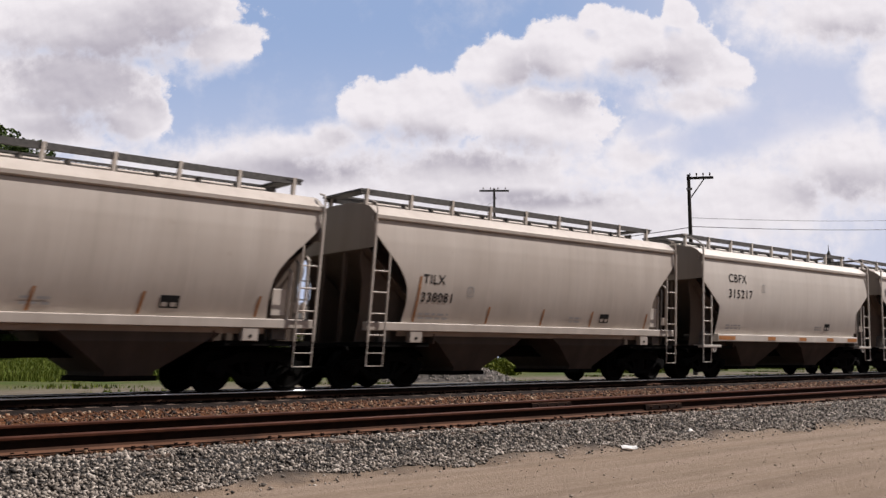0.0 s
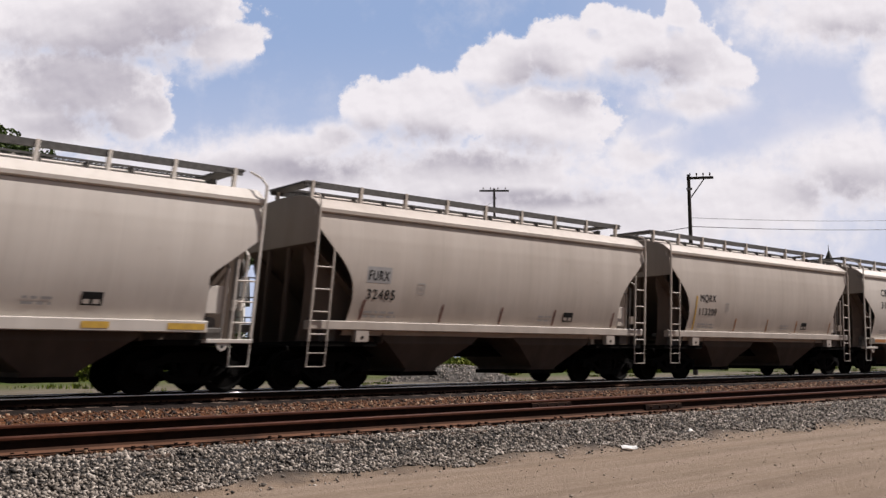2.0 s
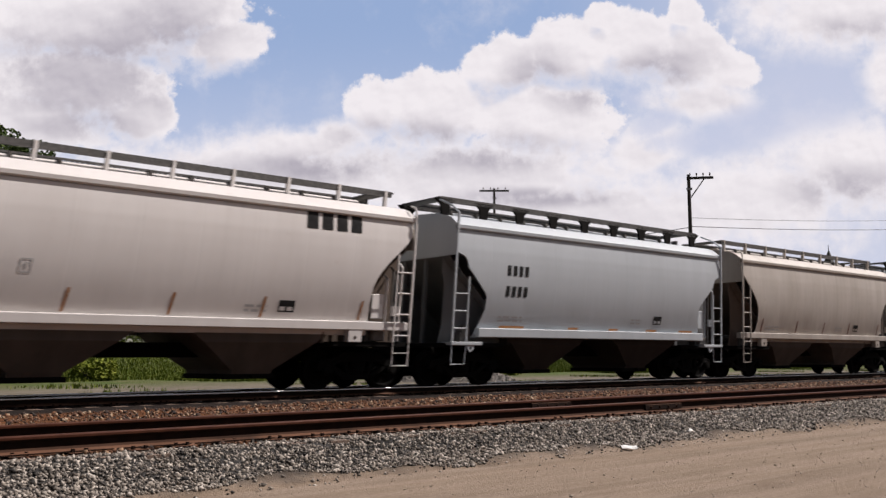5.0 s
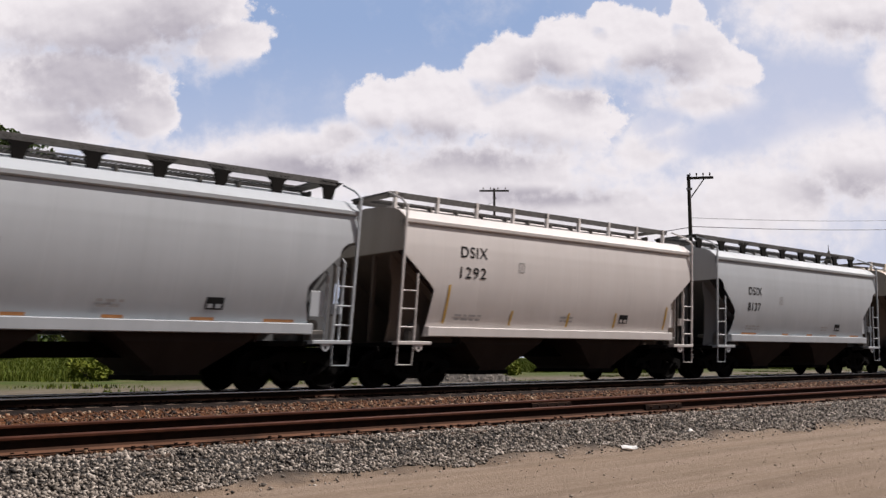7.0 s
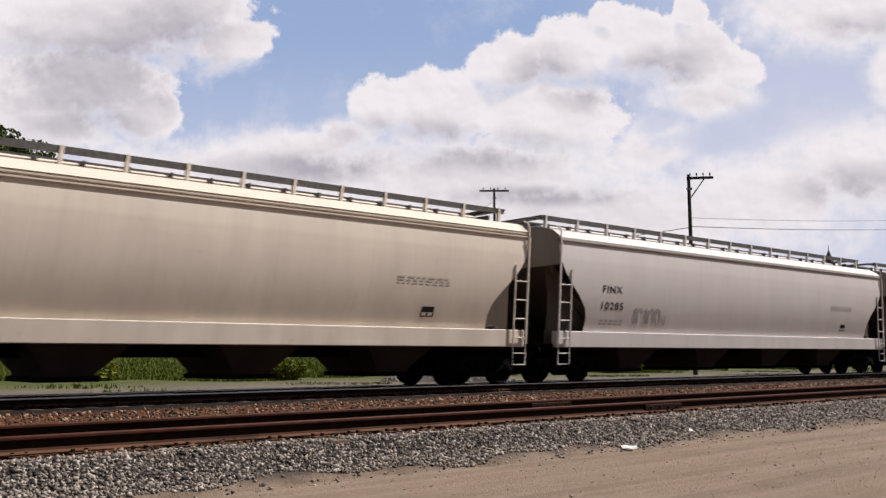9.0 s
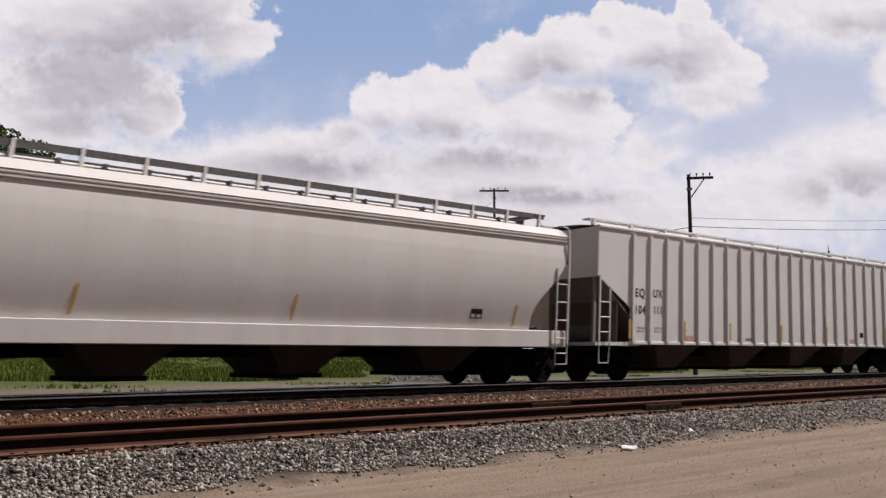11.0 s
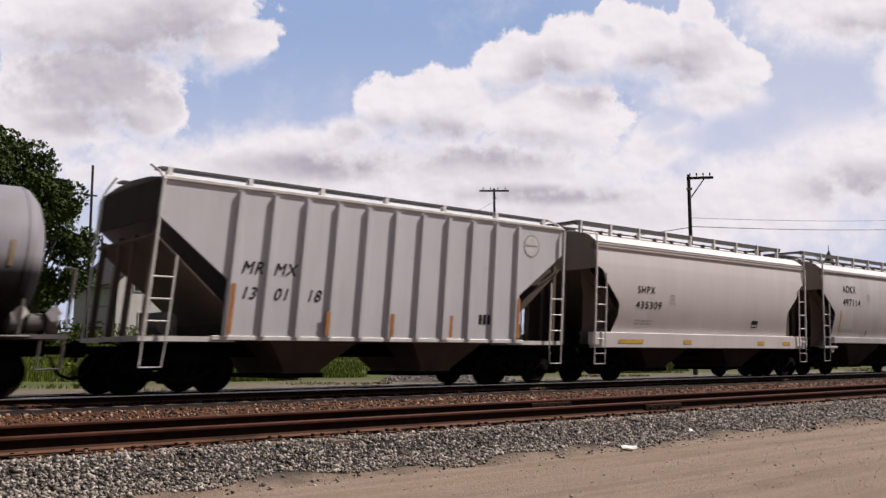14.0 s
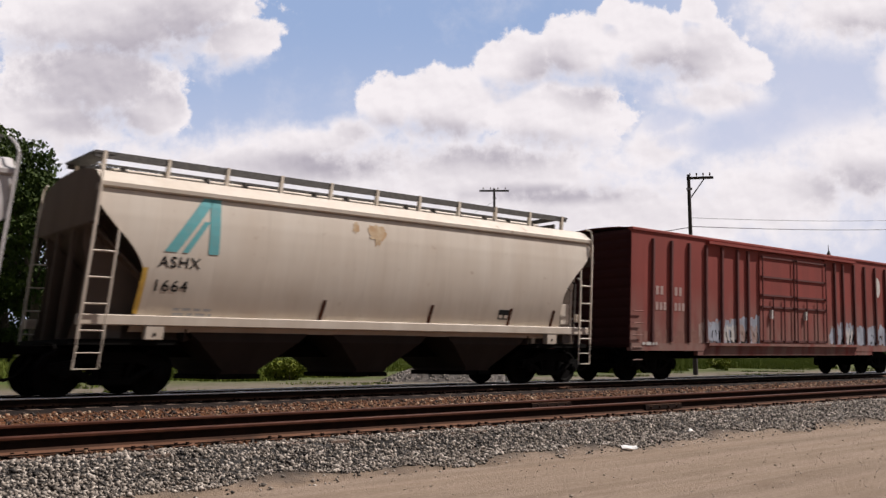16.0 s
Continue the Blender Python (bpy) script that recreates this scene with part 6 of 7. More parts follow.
    col = mixed(nt, smath("MULTIPLY", open_sky, 0.35), col, (0.60, 0.66, 0.83))
    nt.links.new(col, em.inputs["Color"])
    em.inputs["Strength"].default_value = 0.83
    return m


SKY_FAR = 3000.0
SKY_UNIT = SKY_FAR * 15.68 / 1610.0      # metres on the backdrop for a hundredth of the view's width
g = Geo()
g.grid([[(x, y, 0) for x in np.linspace(-2100, 2100, 12)] for y in np.linspace(-420, 1500, 8)])
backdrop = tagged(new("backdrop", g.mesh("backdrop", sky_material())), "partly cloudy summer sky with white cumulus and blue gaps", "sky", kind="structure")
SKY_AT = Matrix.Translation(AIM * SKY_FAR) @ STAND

# ---- tracks, last of the large things ----
build_track("near_track", Y_NEAR, M["rust_head"], M["rust"], (-3.0, 56.0), "rusty siding track on weathered ties beside the dirt road")
build_track("train_track", Y_TRAIN, M["polish"], M["rust"], (-1.0, 70.0), "main track with polished rail heads under the train")


# ---- what stands behind the train ----
def leaf_material(name, a, b):
    m, nt, bs = tree(name)
    geo = nt.nodes.new("ShaderNodeNewGeometry")
    col = mixed(nt, geo.outputs["Random Per Island"], a, b)
    nt.links.new(col, bs.inputs["Base Color"])
    bs.inputs["Roughness"].default_value = 0.7
    bs.inputs["Specular IOR Level"].default_value = 0.15
    return m


M["leaf"] = leaf_material("broad_leaves", (0.020, 0.038, 0.008), (0.058, 0.088, 0.017))
M["needle"] = leaf_material("conifer_needles", (0.008, 0.016, 0.007), (0.02, 0.033, 0.014))
M["bushleaf"] = leaf_material("bush_leaves", (0.085, 0.115, 0.010), (0.18, 0.20, 0.025))
M["grass"] = leaf_material("grass_blades", (0.055, 0.088, 0.008), (0.135, 0.158, 0.022))
M["bark"] = simple("tree_bark", (0.10, 0.075, 0.055), (0.05, 0.04, 0.03), 4, 0.9, 0, 0.02, (3, 3, 0.5))
M["pole"] = simple("creosoted_pole_wood", (0.055, 0.045, 0.038), (0.03, 0.026, 0.023), 3, 0.85, 0, 0.01, (6, 6, 0.3))
M["cable"] = simple("black_cable", (0.02, 0.02, 0.022), None, 3, 0.6)
M["glass_brown"] = simple("porcelain_insulator", (0.25, 0.22, 0.20), None, 9, 0.3)
M["fence"] = simple("dark_fence_wood", (0.035, 0.030, 0.026), (0.06, 0.05, 0.04), 4, 0.85)
M["siding"] = simple("white_house_siding", (0.66, 0.64, 0.60), (0.55, 0.53, 0.50), 2, 0.7)
M["tan_wall"] = simple("tan_house_wall", (0.55, 0.43, 0.28), (0.45, 0.36, 0.24), 2, 0.8)
M["shingle"] = simple("grey_roof_shingle", (0.10, 0.095, 0.09), (0.06, 0.058, 0.056), 5, 0.9)
M["brick_dark"] = simple("dark_chimney_brick", (0.10, 0.06, 0.05), (0.06, 0.04, 0.035), 6, 0.9)
M["pane"] = simple("dark_window_glass", (0.03, 0.035, 0.045), None, 2, 0.1)
M["concrete"] = simple("pale_concrete", (0.62, 0.60, 0.56), (0.45, 0.43, 0.40), 4, 0.85)
M["paper"] = simple("white_paper", (0.78, 0.77, 0.75), (0.70, 0.69, 0.66), 5, 0.7)


def leaf_cloud(centres, radii, per, size, seed, flat=0.75):
    """Small leaf sprays scattered through several clumps, in one mesh."""
    rs = np.random.RandomState(seed)
    verts, faces = [], []
    for c, r in zip(centres, radii):
        d = rs.normal(0, 1, (per, 3))
        d /= np.linalg.norm(d, axis=1)[:, None]
        rad = r * (0.45 + 0.6 * rs.rand(per) ** 0.5)
        p = np.array(c) + d * rad[:, None] * np.array([1, 1, flat])
        for q in p:
            a = rs.normal(0, 1, 3)
            a /= np.linalg.norm(a)
            b = np.cross(a, rs.normal(0, 1, 3))
            b /= np.linalg.norm(b) + 1e-9
            s = size * rs.uniform(0.6, 1.4)
            k = len(verts)
            verts += [tuple(q - a * s), tuple(q + b * s * 0.55), tuple(q + a * s), tuple(q - b * s * 0.55)]
            faces.append((k, k + 1, k + 2, k + 3))
    g = Geo()
    g.v, g.f = verts, faces
    return g


def plain_mesh(name, g, mat):
    me = bpy.data.meshes.new(name)
    me.from_pydata(g.v, [], g.f)
    me.materials.append(mat)
    return me


def broad_tree(x, y, z0, height, crown, seed, label, clumps=60, per=330, size=0.15):
    rnd = random.Random(seed)
    t = thing("tree", label, "tree", at=pose(x, y, z0))
    g = Geo()
    g.tube((0, 0, -0.2), (0.1, 0.1, height * 0.38), 0.32, 10, 0.24)
    g.tube((0.1, 0.1, height * 0.38), (0.0, 0.2, height * 0.75), 0.24, 9, 0.08)
    trunk = part("trunk", g, M["bark"], t, "", True)
    cs, rr = [], []
    cz = height - crown * 1.05
    for i in range(clumps):
        u = rnd.uniform(-1, 1)
        a = rnd.uniform(0, 6.2832)
        k = crown * (0.35 + 0.55 * rnd.random() ** 0.6)
        s = math.sqrt(1 - u * u)
        c = (k * s * math.cos(a), k * s * math.sin(a), cz + k * u * 1.05)
        cs.append(c)
        rr.append(crown * rnd.uniform(0.16, 0.30))
        if i % 6 == 0:
            lg = Geo()
            lg.tube((0.05, 0.1, height * rnd.uniform(0.3, 0.55)), c, 0.09, 6, 0.03)
            part("limb", lg, M["bark"], trunk, "", True)
    part("crown", plain_mesh("crown", leaf_cloud(cs, rr, per, size, seed), M["leaf"]), None, t)
    return t


def conifer(x, y, z0, height, width, seed, label):
    rnd = random.Random(seed)
    t = thing("conifer_tree", label, "tree", at=pose(x, y, z0))
    g = Geo()
    g.tube((0, 0, -0.2), (0, 0, height * 0.97), 0.28, 8, 0.03)
    part("trunk", g, M["bark"], t, "", True)
    cs, rr = [], []
    n = 70
    for i in range(n):
        f = (i / n) ** 0.8
        r = width * 0.5 * (1 - f) ** 0.75 * rnd.uniform(0.5, 1.0)
        a = rnd.uniform(0, 6.2832)
        cs.append((r * math.cos(a), r * math.sin(a), height * (0.12 + 0.86 * f)))
        rr.append(0.45 + 0.55 * (1 - f) * width / 6)
    part("crown", plain_mesh("crown", leaf_cloud(cs, rr, 90, 0.22, seed, 0.45), M["needle"]), None, t)
    return t


def bush(x, y, r, seed, label):
    rnd = random.Random(seed)
    z0 = ground_height(x, y)
    t = thing("bush", label, "bush", "bushes beyond the tracks", at=pose(x, y, z0))
    cs = [(rnd.uniform(-r, r), rnd.uniform(-r, r) * 0.6, rnd.uniform(0.15, r * 0.9)) for _ in range(12)]
    part("foliage", plain_mesh("foliage", leaf_cloud(cs, [r * 0.42] * 12, 150, 0.09, seed), M["bushleaf"]), None, t)
    g = Geo()
    for c in cs[::2]:
        g.tube((0, 0, -0.1), c, 0.02, 5, 0.008)
    part("stem", g, M["bark"], t)


def grass_field(name, n, seed, place, hgt, label):
    rs = np.random.RandomState(seed)
    xy = place(rs, n)
    n = len(xy)
    z = np.array([ground_height(a, b) for a, b in xy])
    patch = np.array([noise.noise((a * 0.22, b * 0.22, 9.0)) for a, b in xy])
    h = hgt * (0.45 + 0.55 * rs.rand(n)) * np.clip(0.85 + 0.9 * patch, 0.25, 1.6)
    verts = np.zeros((n, 9, 3))
    for k in range(3):
        ang = rs.rand(n) * 6.283
        w = 0.022 + 0.03 * rs.rand(n)
        off = rs.normal(0, 0.07, (n, 2))
        lean = rs.normal(0, 0.22, (n, 2)) * h[:, None]
        b = xy + off
        dx, dy = np.cos(ang) * w, np.sin(ang) * w
        verts[:, k * 3 + 0] = np.stack([b[:, 0] - dx, b[:, 1] - dy, z - 0.03], 1)
        verts[:, k * 3 + 1] = np.stack([b[:, 0] + dx, b[:, 1] + dy, z - 0.03], 1)
        verts[:, k * 3 + 2] = np.stack([b[:, 0] + lean[:, 0], b[:, 1] + lean[:, 1], z + h * (0.7 + 0.3 * rs.rand(n))], 1)
    me = bpy.data.meshes.new(name)
    me.vertices.add(n * 9)
    me.vertices.foreach_set("co", verts.reshape(-1))
    me.loops.add(n * 9)
    me.loops.foreach_set("vertex_index", np.arange(n * 9, dtype=np.int32))
    me.polygons.add(n * 3)
    me.polygons.foreach_set("loop_start", np.arange(0, n * 9, 3, dtype=np.int32))
    me.update(calc_edges=True)
    me.materials.append(M["grass"])
    return tagged(new(name, me), label, "grass", kind="stuff")


def meadow(rs, n):
    y = 35 + 40 * rs.rand(n) ** 1.2
    x = y * 0.12 + (8 + y * 1.7) * rs.rand(n)
    keep = y > 38.5 + 3.0 * np.sin(x * 0.23) + 1.2 * np.sin(x * 0.9)
    return np.stack([x, y], 1)[keep]


def verge(rs, n):
    y = 22 + 14 * rs.rand(n)
    x = y * 0.1 + (8 + y * 1.9) * rs.rand(n)
    keep = np.sin(x * 0.7) + np.sin(y * 0.9 + x * 0.3) > 1.1
    return np.stack([x, y], 1)[keep]


def utility_pole(x, y, top, arm, turn, label, brace=True, half=False):
    z0 = ground_height(x, y)
    t = thing("utility_pole", label, "utility pole", "utility poles", at=pose(x, y, z0, 0, 0, turn))
    h = top - z0
    g = Geo()
    g.tube((0, 0, -0.5), (0, 0, h), 0.14, 12, 0.095)
    pole = part("pole", g, M["pole"], t, "", True)
    x0 = -0.12 if half else -arm / 2
    x1 = arm if half else arm / 2
    g = Geo()
    g.box(x0, x1, -0.17, -0.06, h - 0.30, h - 0.16)
    beam = part("crossarm", g, M["pole"], t)
    n = 4
    for i in range(n):
        xi = x0 + (x1 - x0) * (i + 0.5) / n
        g = Geo()
        g.tube((xi, -0.11, h - 0.16), (xi, -0.11, h - 0.06), 0.02, 6)
        g.tube((xi, -0.11, h - 0.06), (xi, -0.11, h + 0.06), 0.055, 8, 0.035)
        part("insulator", g, M["glass_brown"], beam, "", True)
    if brace:
        for sx in ((1,) if half else (-1, 1)):
            g = Geo()
            g.tube((sx * 0.08, -0.12, h - 1.35), (sx * (x1 * 0.62), -0.12, h - 0.30), 0.035, 6)
            part("brace", g, M["pole"], t, "", True)
    g = Geo()
    g.box(-0.16, 0.16, -0.2, -0.14, h - 0.92, h - 0.80)
    part("bracket", g, M["steel"], pole)
    return t


def cable(a, b, sag, label, r=0.022):
    a, b = Vector(a), Vector(b)
    g = Geo()
    pts = []
    n = 16
    for i in range(n + 1):
        f = i / n
        p = a.lerp(b, f)
        p.z -= sag * 4 * f * (1 - f)
        pts.append(p)
    g.path(pts, r, 5)
    return tagged(part("overhead_cable", g, M["cable"], None, "", True), label, "cable", "overhead cables")


def house(x, y, w, d, h, turn, wall, label, pitch=0.32, storeys=1):
    z0 = ground_height(x, y)
    t = thing("house", label, "house", "houses beyond the tracks", at=pose(x, y, z0, 0, 0, turn))
    g = Geo()
    g.box(-w / 2, w / 2, -d / 2, d / 2, -0.3, h)
    g.prism([(-d / 2, h), (d / 2, h), (0, h + d * pitch)], -w / 2, w / 2)
    part("wall", g, wall, t)
    g = Geo()
    for sy in (-1, 1):
        g.add([(-w / 2 - 0.4, sy * (d / 2 + 0.5), h - 0.28), (w / 2 + 0.4, sy * (d / 2 + 0.5), h - 0.28), (w / 2 + 0.4, 0, h + d * pitch + 0.12), (-w / 2 - 0.4, 0, h + d * pitch + 0.12),
               (-w / 2 - 0.4, sy * (d / 2 + 0.5), h - 0.12), (w / 2 + 0.4, sy * (d / 2 + 0.5), h - 0.12), (w / 2 + 0.4, 0, h + d * pitch + 0.3), (-w / 2 - 0.4, 0, h + d * pitch + 0.3)],
              [(0, 1, 2, 3), (4, 5, 6, 7), (0, 1, 5, 4), (1, 2, 6, 5), (0, 3, 7, 4)])
    part("roof", g, M["shingle"], t)
    n = max(2, int(w / 3.2))
    for i in range(n):
        cx = -w / 2 + w * (i + 0.5) / n
        g = Geo()
        g.box(cx - 0.55, cx + 0.55, -d / 2 - 0.06, -d / 2 - 0.01, 0.9, 2.3)
        win = part("window", g, M["white"], t)
        g = Geo()
        g.box(cx - 0.46, cx + 0.46, -d / 2 - 0.075, -d / 2 - 0.06, 1.0, 2.2)
        part("pane", g, M["pane"], win)
    for cy, cz in ((-0.29 * d, 1.2), (0.18 * d, 1.2), (-0.25 * d, 4.2), (0.24 * d, 4.2), (0.0, h + 0.3))[:1 + 2 * storeys]:
        g = Geo()
        g.box(-w / 2 - 0.06, -w / 2 - 0.01, cy - 0.5, cy + 0.5, cz, cz + 1.35)
        win = part("window", g, M["white"], t)
        g = Geo()
        g.box(-w / 2 - 0.075, -w / 2 - 0.06, cy - 0.41, cy + 0.41, cz + 0.09, cz + 1.26)
        part("pane", g, M["pane"], win)
    g = Geo()
    g.box(-w / 2 + 1.0, -w / 2 + 1.7, -0.35, 0.35, h + d * pitch - 0.6, h + d * pitch + 0.9)
    part("chimney", g, M["brick_dark"], t)


def fence(x0, y0, x1, y1, n, label):
    t = thing("fence", label, "fence")
    for i in range(n + 1):
        f = i / n
        x, y = x0 + (x1 - x0) * f, y0 + (y1 - y0) * f
        z = ground_height(x, y)
        g = Geo()
        g.box(x - 0.09, x + 0.09, y - 0.09, y + 0.09, z - 0.2, z + 1.45)
        part("post", g, M["fence"], t)
        if i < n:
            xb, yb = x0 + (x1 - x0) * (i + 1) / n, y0 + (y1 - y0) * (i + 1) / n
            zb = ground_height(xb, yb)
            for h in (0.55, 0.95, 1.35):
                g = Geo()
                d = Vector((xb - x, yb - y, 0)).normalized()
                s = Vector((-d.y, d.x, 0)) * 0.03
                vs = []
                for (px, py, pz) in ((x, y, z), (xb, yb, zb)):
                    for k in (-1, 1):
                        for q in (-0.075, 0.075):
                            vs.append((px + s.x * k, py + s.y * k, pz + h + q))
                g.add(vs, [(0, 1, 3, 2), (4, 6, 7, 5), (0, 4, 5, 1), (2, 3, 7, 6), (0, 2, 6, 4), (1, 5, 7, 3)])
                part("rail_board", g, M["fence"], t)


broad_tree(14.3, 64.5, 0.6, 17.4, 5.6, 5, "broad green tree with a dense rounded crown")
broad_tree(17.6, 59.6, 0.6, 12.6, 4.3, 15, "dark green tree with a low dense crown")
broad_tree(17.6, 66.0, 0.6, 8.6, 4.2, 35, "dark green tree with foliage down to the ground", 46, 300, 0.16)


def far_hedge(seed):
    """Low wood line far behind the grass."""
    rnd = random.Random(seed)
    cs, rr = [], []
    for i in range(150):
        f = i / 149
        x, y = 25 + 150 * f, 150 - 88 * f
        cs.append((x + rnd.uniform(-3, 3), y + rnd.uniform(-4, 4), 0.9 + rnd.uniform(0.3, 3.4)))
        rr.append(rnd.uniform(1.0, 2.2))
    ob = new("far_woods", plain_mesh("far_woods", leaf_cloud(cs, rr, 110, 0.42, seed), M["leaf"]))
    return tagged(ob, "low dark green hedge and woods in the distance", "woods", kind="stuff")


far_hedge(31)


M["hedgeleaf"] = leaf_material("hedge_leaves", (0.045, 0.066, 0.012), (0.105, 0.125, 0.028))


def hedge(dist, a0, a1, seed, label):
    """A rough hedge round the grass, seen under the cars."""
    rnd = random.Random(seed)
    x, y = dist * math.cos(radians((a0 + a1) / 2)), dist * math.sin(radians((a0 + a1) / 2))
    z = ground_height(x, y)
    t = thing("hedge", label, "hedge", "hedges behind the fence", at=pose(x, y, z))
    cs, rr = [], []
    n = int((a1 - a0) * dist / 57.3 / 0.8)
    for i in range(n):
        a = radians(a0 + (a1 - a0) * i / (n - 1))
        d = dist + rnd.uniform(-0.7, 0.7)
        px, py = d * math.cos(a), d * math.sin(a)
        cs.append((px - x, py - y, ground_height(px, py) - z + rnd.uniform(0.7, 1.3)))
        rr.append(rnd.uniform(0.8, 1.25))
    part("foliage", plain_mesh("foliage", leaf_cloud(cs, rr, 190, 0.13, seed, 0.95), M["hedgeleaf"]), None, t)
    g = Geo()
    for c in cs[::2]:
        g.tube((c[0], c[1], c[2] - 1.3), (c[0], c[1], c[2]), 0.06, 5, 0.03)
    stems = part("stems", g, M["bark"], t)
    stems["kind"] = "stuff"


hedge(72.0, 71.0, 80.0, 41, "dark green hedge in front of tall trees")
hedge(72.0, 58.0, 71.0, 42, "dark green hedge along the grass behind the fence")


def gravel_heap(x, y, w, d, h, label):
    z0 = ground_height(x, y)
    t = thing("gravel_heap", label, "gravel heap", at=pose(x, y, z0, 0, 0, -38))
    g = Geo()
    rows = []
    for j in range(15):
        v = -1 + 2 * j / 14
        rows.append([(w / 2 * (-1 + 2 * i / 23), d / 2 * v, -0.08 + h * max(0.0, (1 - abs(-1 + 2 * i / 23) ** 2.2) * (1 - v * v)) * (0.8 + 0.35 * noise.noise((i * 0.35, j * 0.4, 1.0))) + 0.03 * noise.noise((i * 1.3, j * 1.7, 4.0))) for i in range(24)])
    g.grid(rows)
    mound = part("mound", g, M["heap"], t, "", True)
    rs = np.random.RandomState(11)
    sg = Geo()
    for k in range(1500):
        a, b = rs.uniform(-0.95, 0.95), rs.uniform(-0.95, 0.95)
        zz = -0.08 + h * max(0.0, (1 - abs(a) ** 2.2) * (1 - b * b)) * 0.9
        r = rs.uniform(0.03, 0.07)
        c = Vector((a * w / 2, b * d / 2, zz + 0.02))
        sg.add([c + Vector((r, 0, 0)), c + Vector((-r, r * 0.3, 0)), c + Vector((0, r, 0.01)), c + Vector((0.01, -r, 0)), c + Vector((0, 0, r * 0.8))], [(0, 2, 4), (2, 1, 4), (1, 3, 4), (3, 0, 4)])
    st = part("loose_stones", plain_mesh("loose_stones", sg, M["stone"]), None, t)
    st["kind"] = "stuff"


M["heap"] = simple("grey_gravel_heap", (0.15, 0.135, 0.12), (0.08, 0.072, 0.065), 8, 0.95, 0, 0.03)
gravel_heap(26.5, 30.5, 6.2, 3.4, 0.85, "grey gravel heap beyond the train track")
broad_tree(8.0, 78.0, 0.7, 12.0, 5.5, 9, "green tree with a wide low crown", 40, 280, 0.17)
conifer(64.4, 88.5, 0.75, 17.8, 9.5, 7, "dark green conifer with ragged branches")
for bx, by, br, sd in ((29.6, 32.0, 0.95, 1), (35.5, 36.0, 0.9, 2), (21.5, 35.5, 0.8, 3), (45.5, 36.5, 0.8, 4), (14.0, 39.0, 0.8, 5), (58.0, 37.0, 0.8, 6)):
    bush(bx, by, br, sd, "yellow-green roadside bush in tall grass")
grass_field("tall_grass", 90000, 4, meadow, 0.34, "tall green grass beyond the tracks")
grass_field("short_grass", 9000, 5, verge, 0.16, "short patchy grass beside the far track")
utility_pole(44.1, 29.7, 11.55, 1.35, -49, "dark wooden utility pole with a one-sided crossarm", True, True)
utility_pole(52.75, 54.7, 15.4, 2.5, -40, "dark wooden utility pole with a level crossarm", False)
for px, py, pt in ((38.45, 58.0, 13.6), (20.9, 59.7, 13.95)):
    g = Geo()
    g.tube((0, 0, -0.3), (0, 0, pt - 0.7), 0.11, 8, 0.08)
    mast = thing("slender_mast", "thin dark metal mast with a small bracket", "mast", "masts", at=pose(px, py, 0.6))
    part("shaft", g, M["pole"], mast, "", True)
    g = Geo()
    g.box(-0.35, 0.35, -0.05, 0.05, pt - 2.75, pt - 2.65)
    part("bracket", g, M["pole"], mast)
cable((44.1, 29.7, 8.55), (120.0, 37.5, 16.9), 0.5, "black overhead cable from the utility pole")
cable((44.1, 29.7, 9.05), (120.0, 37.5, 18.0), 0.5, "thin black overhead cable from the utility pole", 0.014)
cable((44.1, 29.7, 8.5), (28.0, 44.0, 6.2), 0.25, "black service cable from the utility pole")
cable((52.75, 54.7, 14.3), (44.0, 60.0, 8.0), 0.0, "thin stay cable from the far pole", 0.012)
house(31.4, 77.6, 9.0, 7.4, 4.9, 92, M["siding"], "white gabled two-storey house with grey shingle roof", 0.50, 2)
house(36.8, 74.5, 6.0, 6.0, 3.9, 150, M["siding"], "low white house wing with grey shingle roof", 0.30)
broad_tree(42.0, 81.5, 0.75, 14.2, 3.2, 25, "green tree behind the white houses", 36, 260, 0.17)
house(69.5, 100.0, 13.0, 8.0, 4.6, -42, M["tan_wall"], "tan house with grey shingle roof")
fence(21.0, 81.0, 36.5, 68.5, 8, "dark wooden rail fence along the grass")

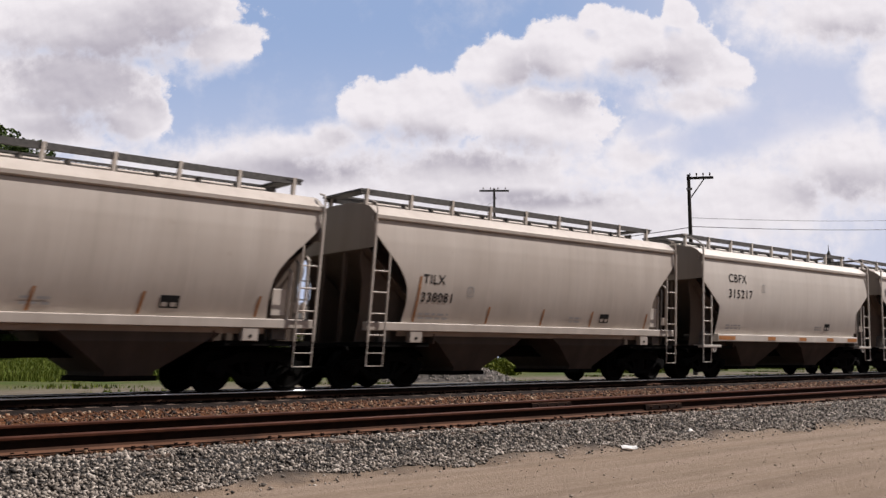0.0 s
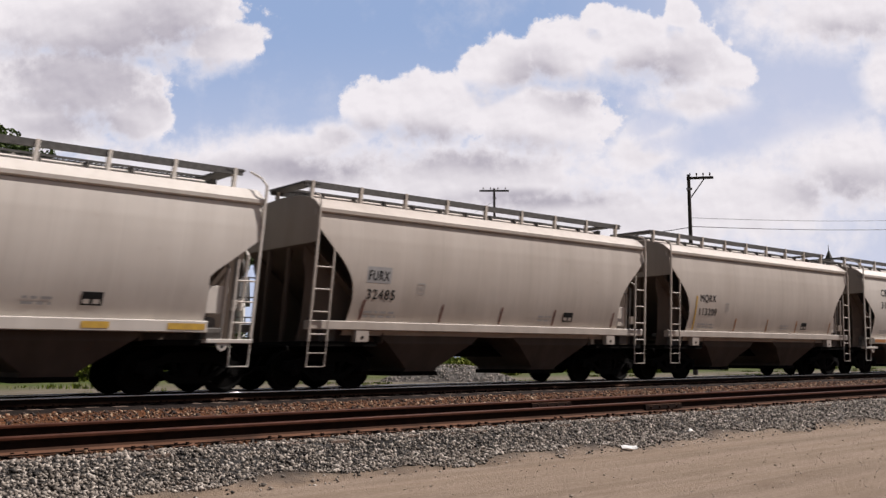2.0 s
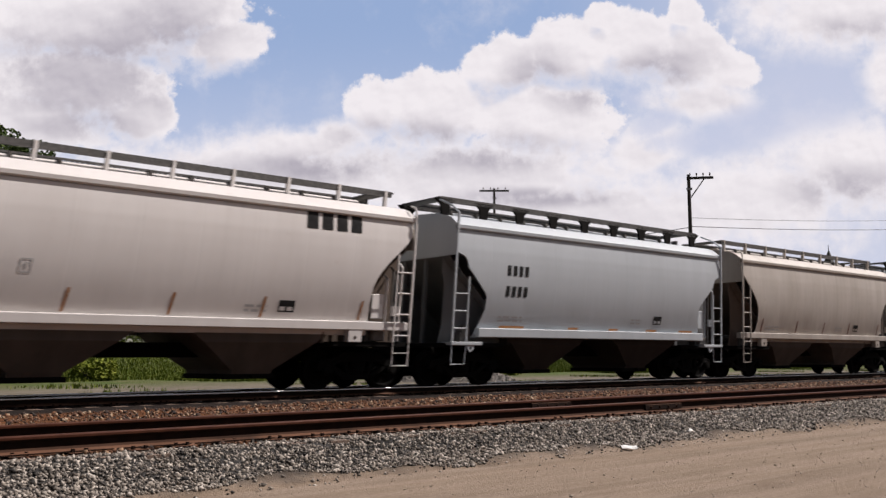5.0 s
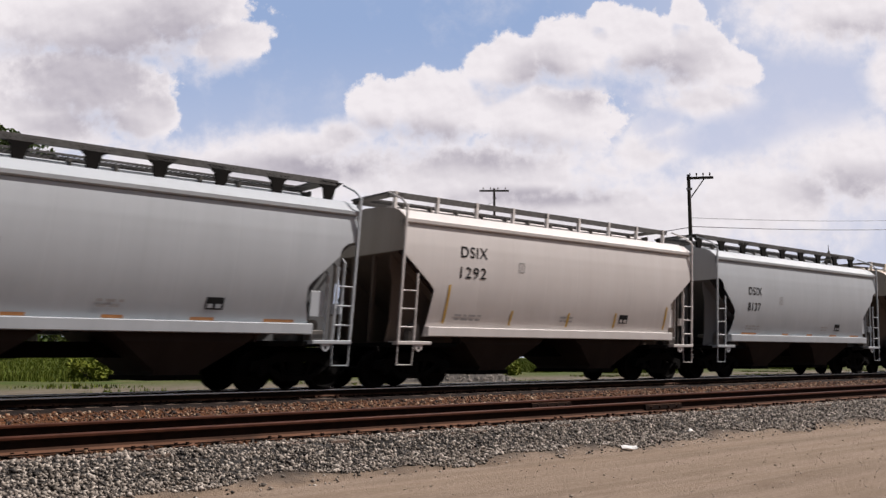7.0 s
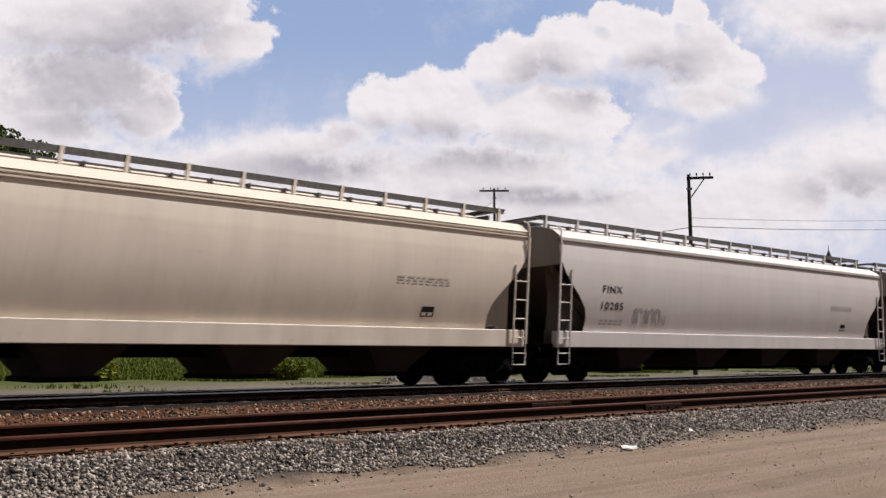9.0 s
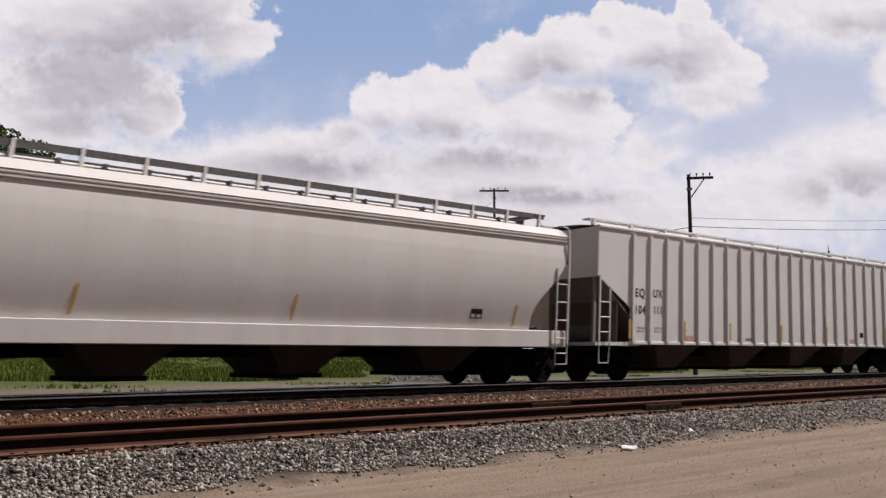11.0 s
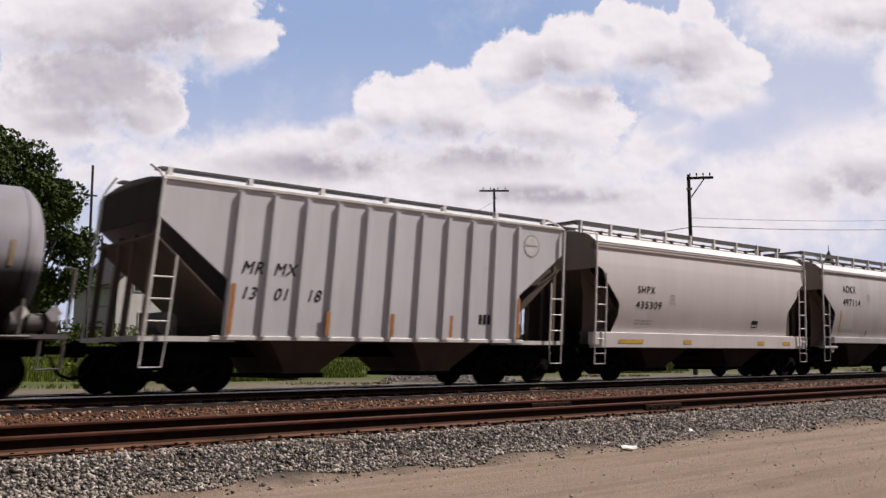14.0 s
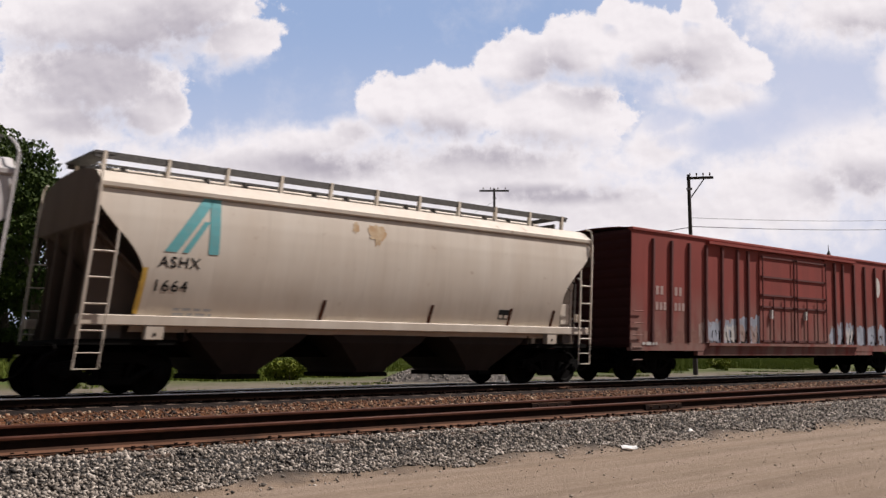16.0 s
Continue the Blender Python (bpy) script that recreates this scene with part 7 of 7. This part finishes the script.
# steeple far off
t = thing("church_steeple", "small dark church steeple with pointed roof", "steeple", at=pose(155.0, 76.3, 0.9))
g = Geo()
g.box(-1.5, 1.5, -1.5, 1.5, -0.5, 15.6)
part("tower", g, M["shingle"], t)
g = Geo()
g.tube((0, 0, 15.6), (0, 0, 18.7), 1.35, 4, 0.12)
part("spire", g, M["shingle"], t)
g = Geo()
g.tube((0, 0, 18.6), (0, 0, 19.7), 0.07, 6, 0.04)
part("finial", g, M["cable"], t, "", True)

# low things near the rails
t = thing("concrete_block", "low pale concrete block beyond the train track", "block", at=pose(22.3, 20.9, 0.08, 0, 0, 12))
g = Geo()
g.prism_y([(-0.42, 0.0), (0.42, 0.0), (0.40, 0.13), (0.30, 0.17), (-0.36, 0.16), (-0.41, 0.10)], -0.2, 0.2)
part("slab", g, M["concrete"], t)
t = thing("paper_sheet", "crumpled white paper lying on the dirt road", "paper", at=pose(9.42, 7.36, 0.0, 0, 0, -38))
g = Geo()
rows = []
rs = np.random.RandomState(4)
for j in range(5):
    rows.append([(-0.10 + 0.20 * i / 6, -0.05 + 0.10 * j / 4, 0.030 + 0.004 * rs.rand() + 0.06 * j / 4 * (1 - 0.5 * j / 4) + 0.006 * math.sin(i * 1.1)) for i in range(7)])
g.grid(rows)
g.grid([[(x, y, z - 0.003) for x, y, z in r] for r in rows])
part("sheet", g, M["paper"], t)
t = thing("white_rock", "small pale rock lying at the edge of the ballast", "rock", at=pose(11.25, 7.70, 0.13))
g = Geo()
g.add([(-0.06, -0.015, 0), (0.0, -0.04, 0.0), (0.065, 0.0, 0.0), (0.015, 0.04, 0.0), (-0.02, 0.0, 0.035), (0.03, 0.0, 0.03)], [(0, 1, 4), (1, 2, 5), (1, 5, 4), (2, 3, 5), (3, 4, 5), (3, 0, 4), (0, 3, 2, 1)])
part("stone", g, M["paper"], t)


def motions():
    walk(backdrop, [(0.0, SKY_AT), (16.0, SKY_AT @ pose(2.1 * SKY_UNIT, 0.57 * SKY_UNIT, 0))])
    for car, s0 in TRAIN:
        walk(car, [(0.0, pose(s0, Y_TRAIN, RAIL)), (16.0, pose(s0 - SPEED * 16.0, Y_TRAIN, RAIL))])


motions()
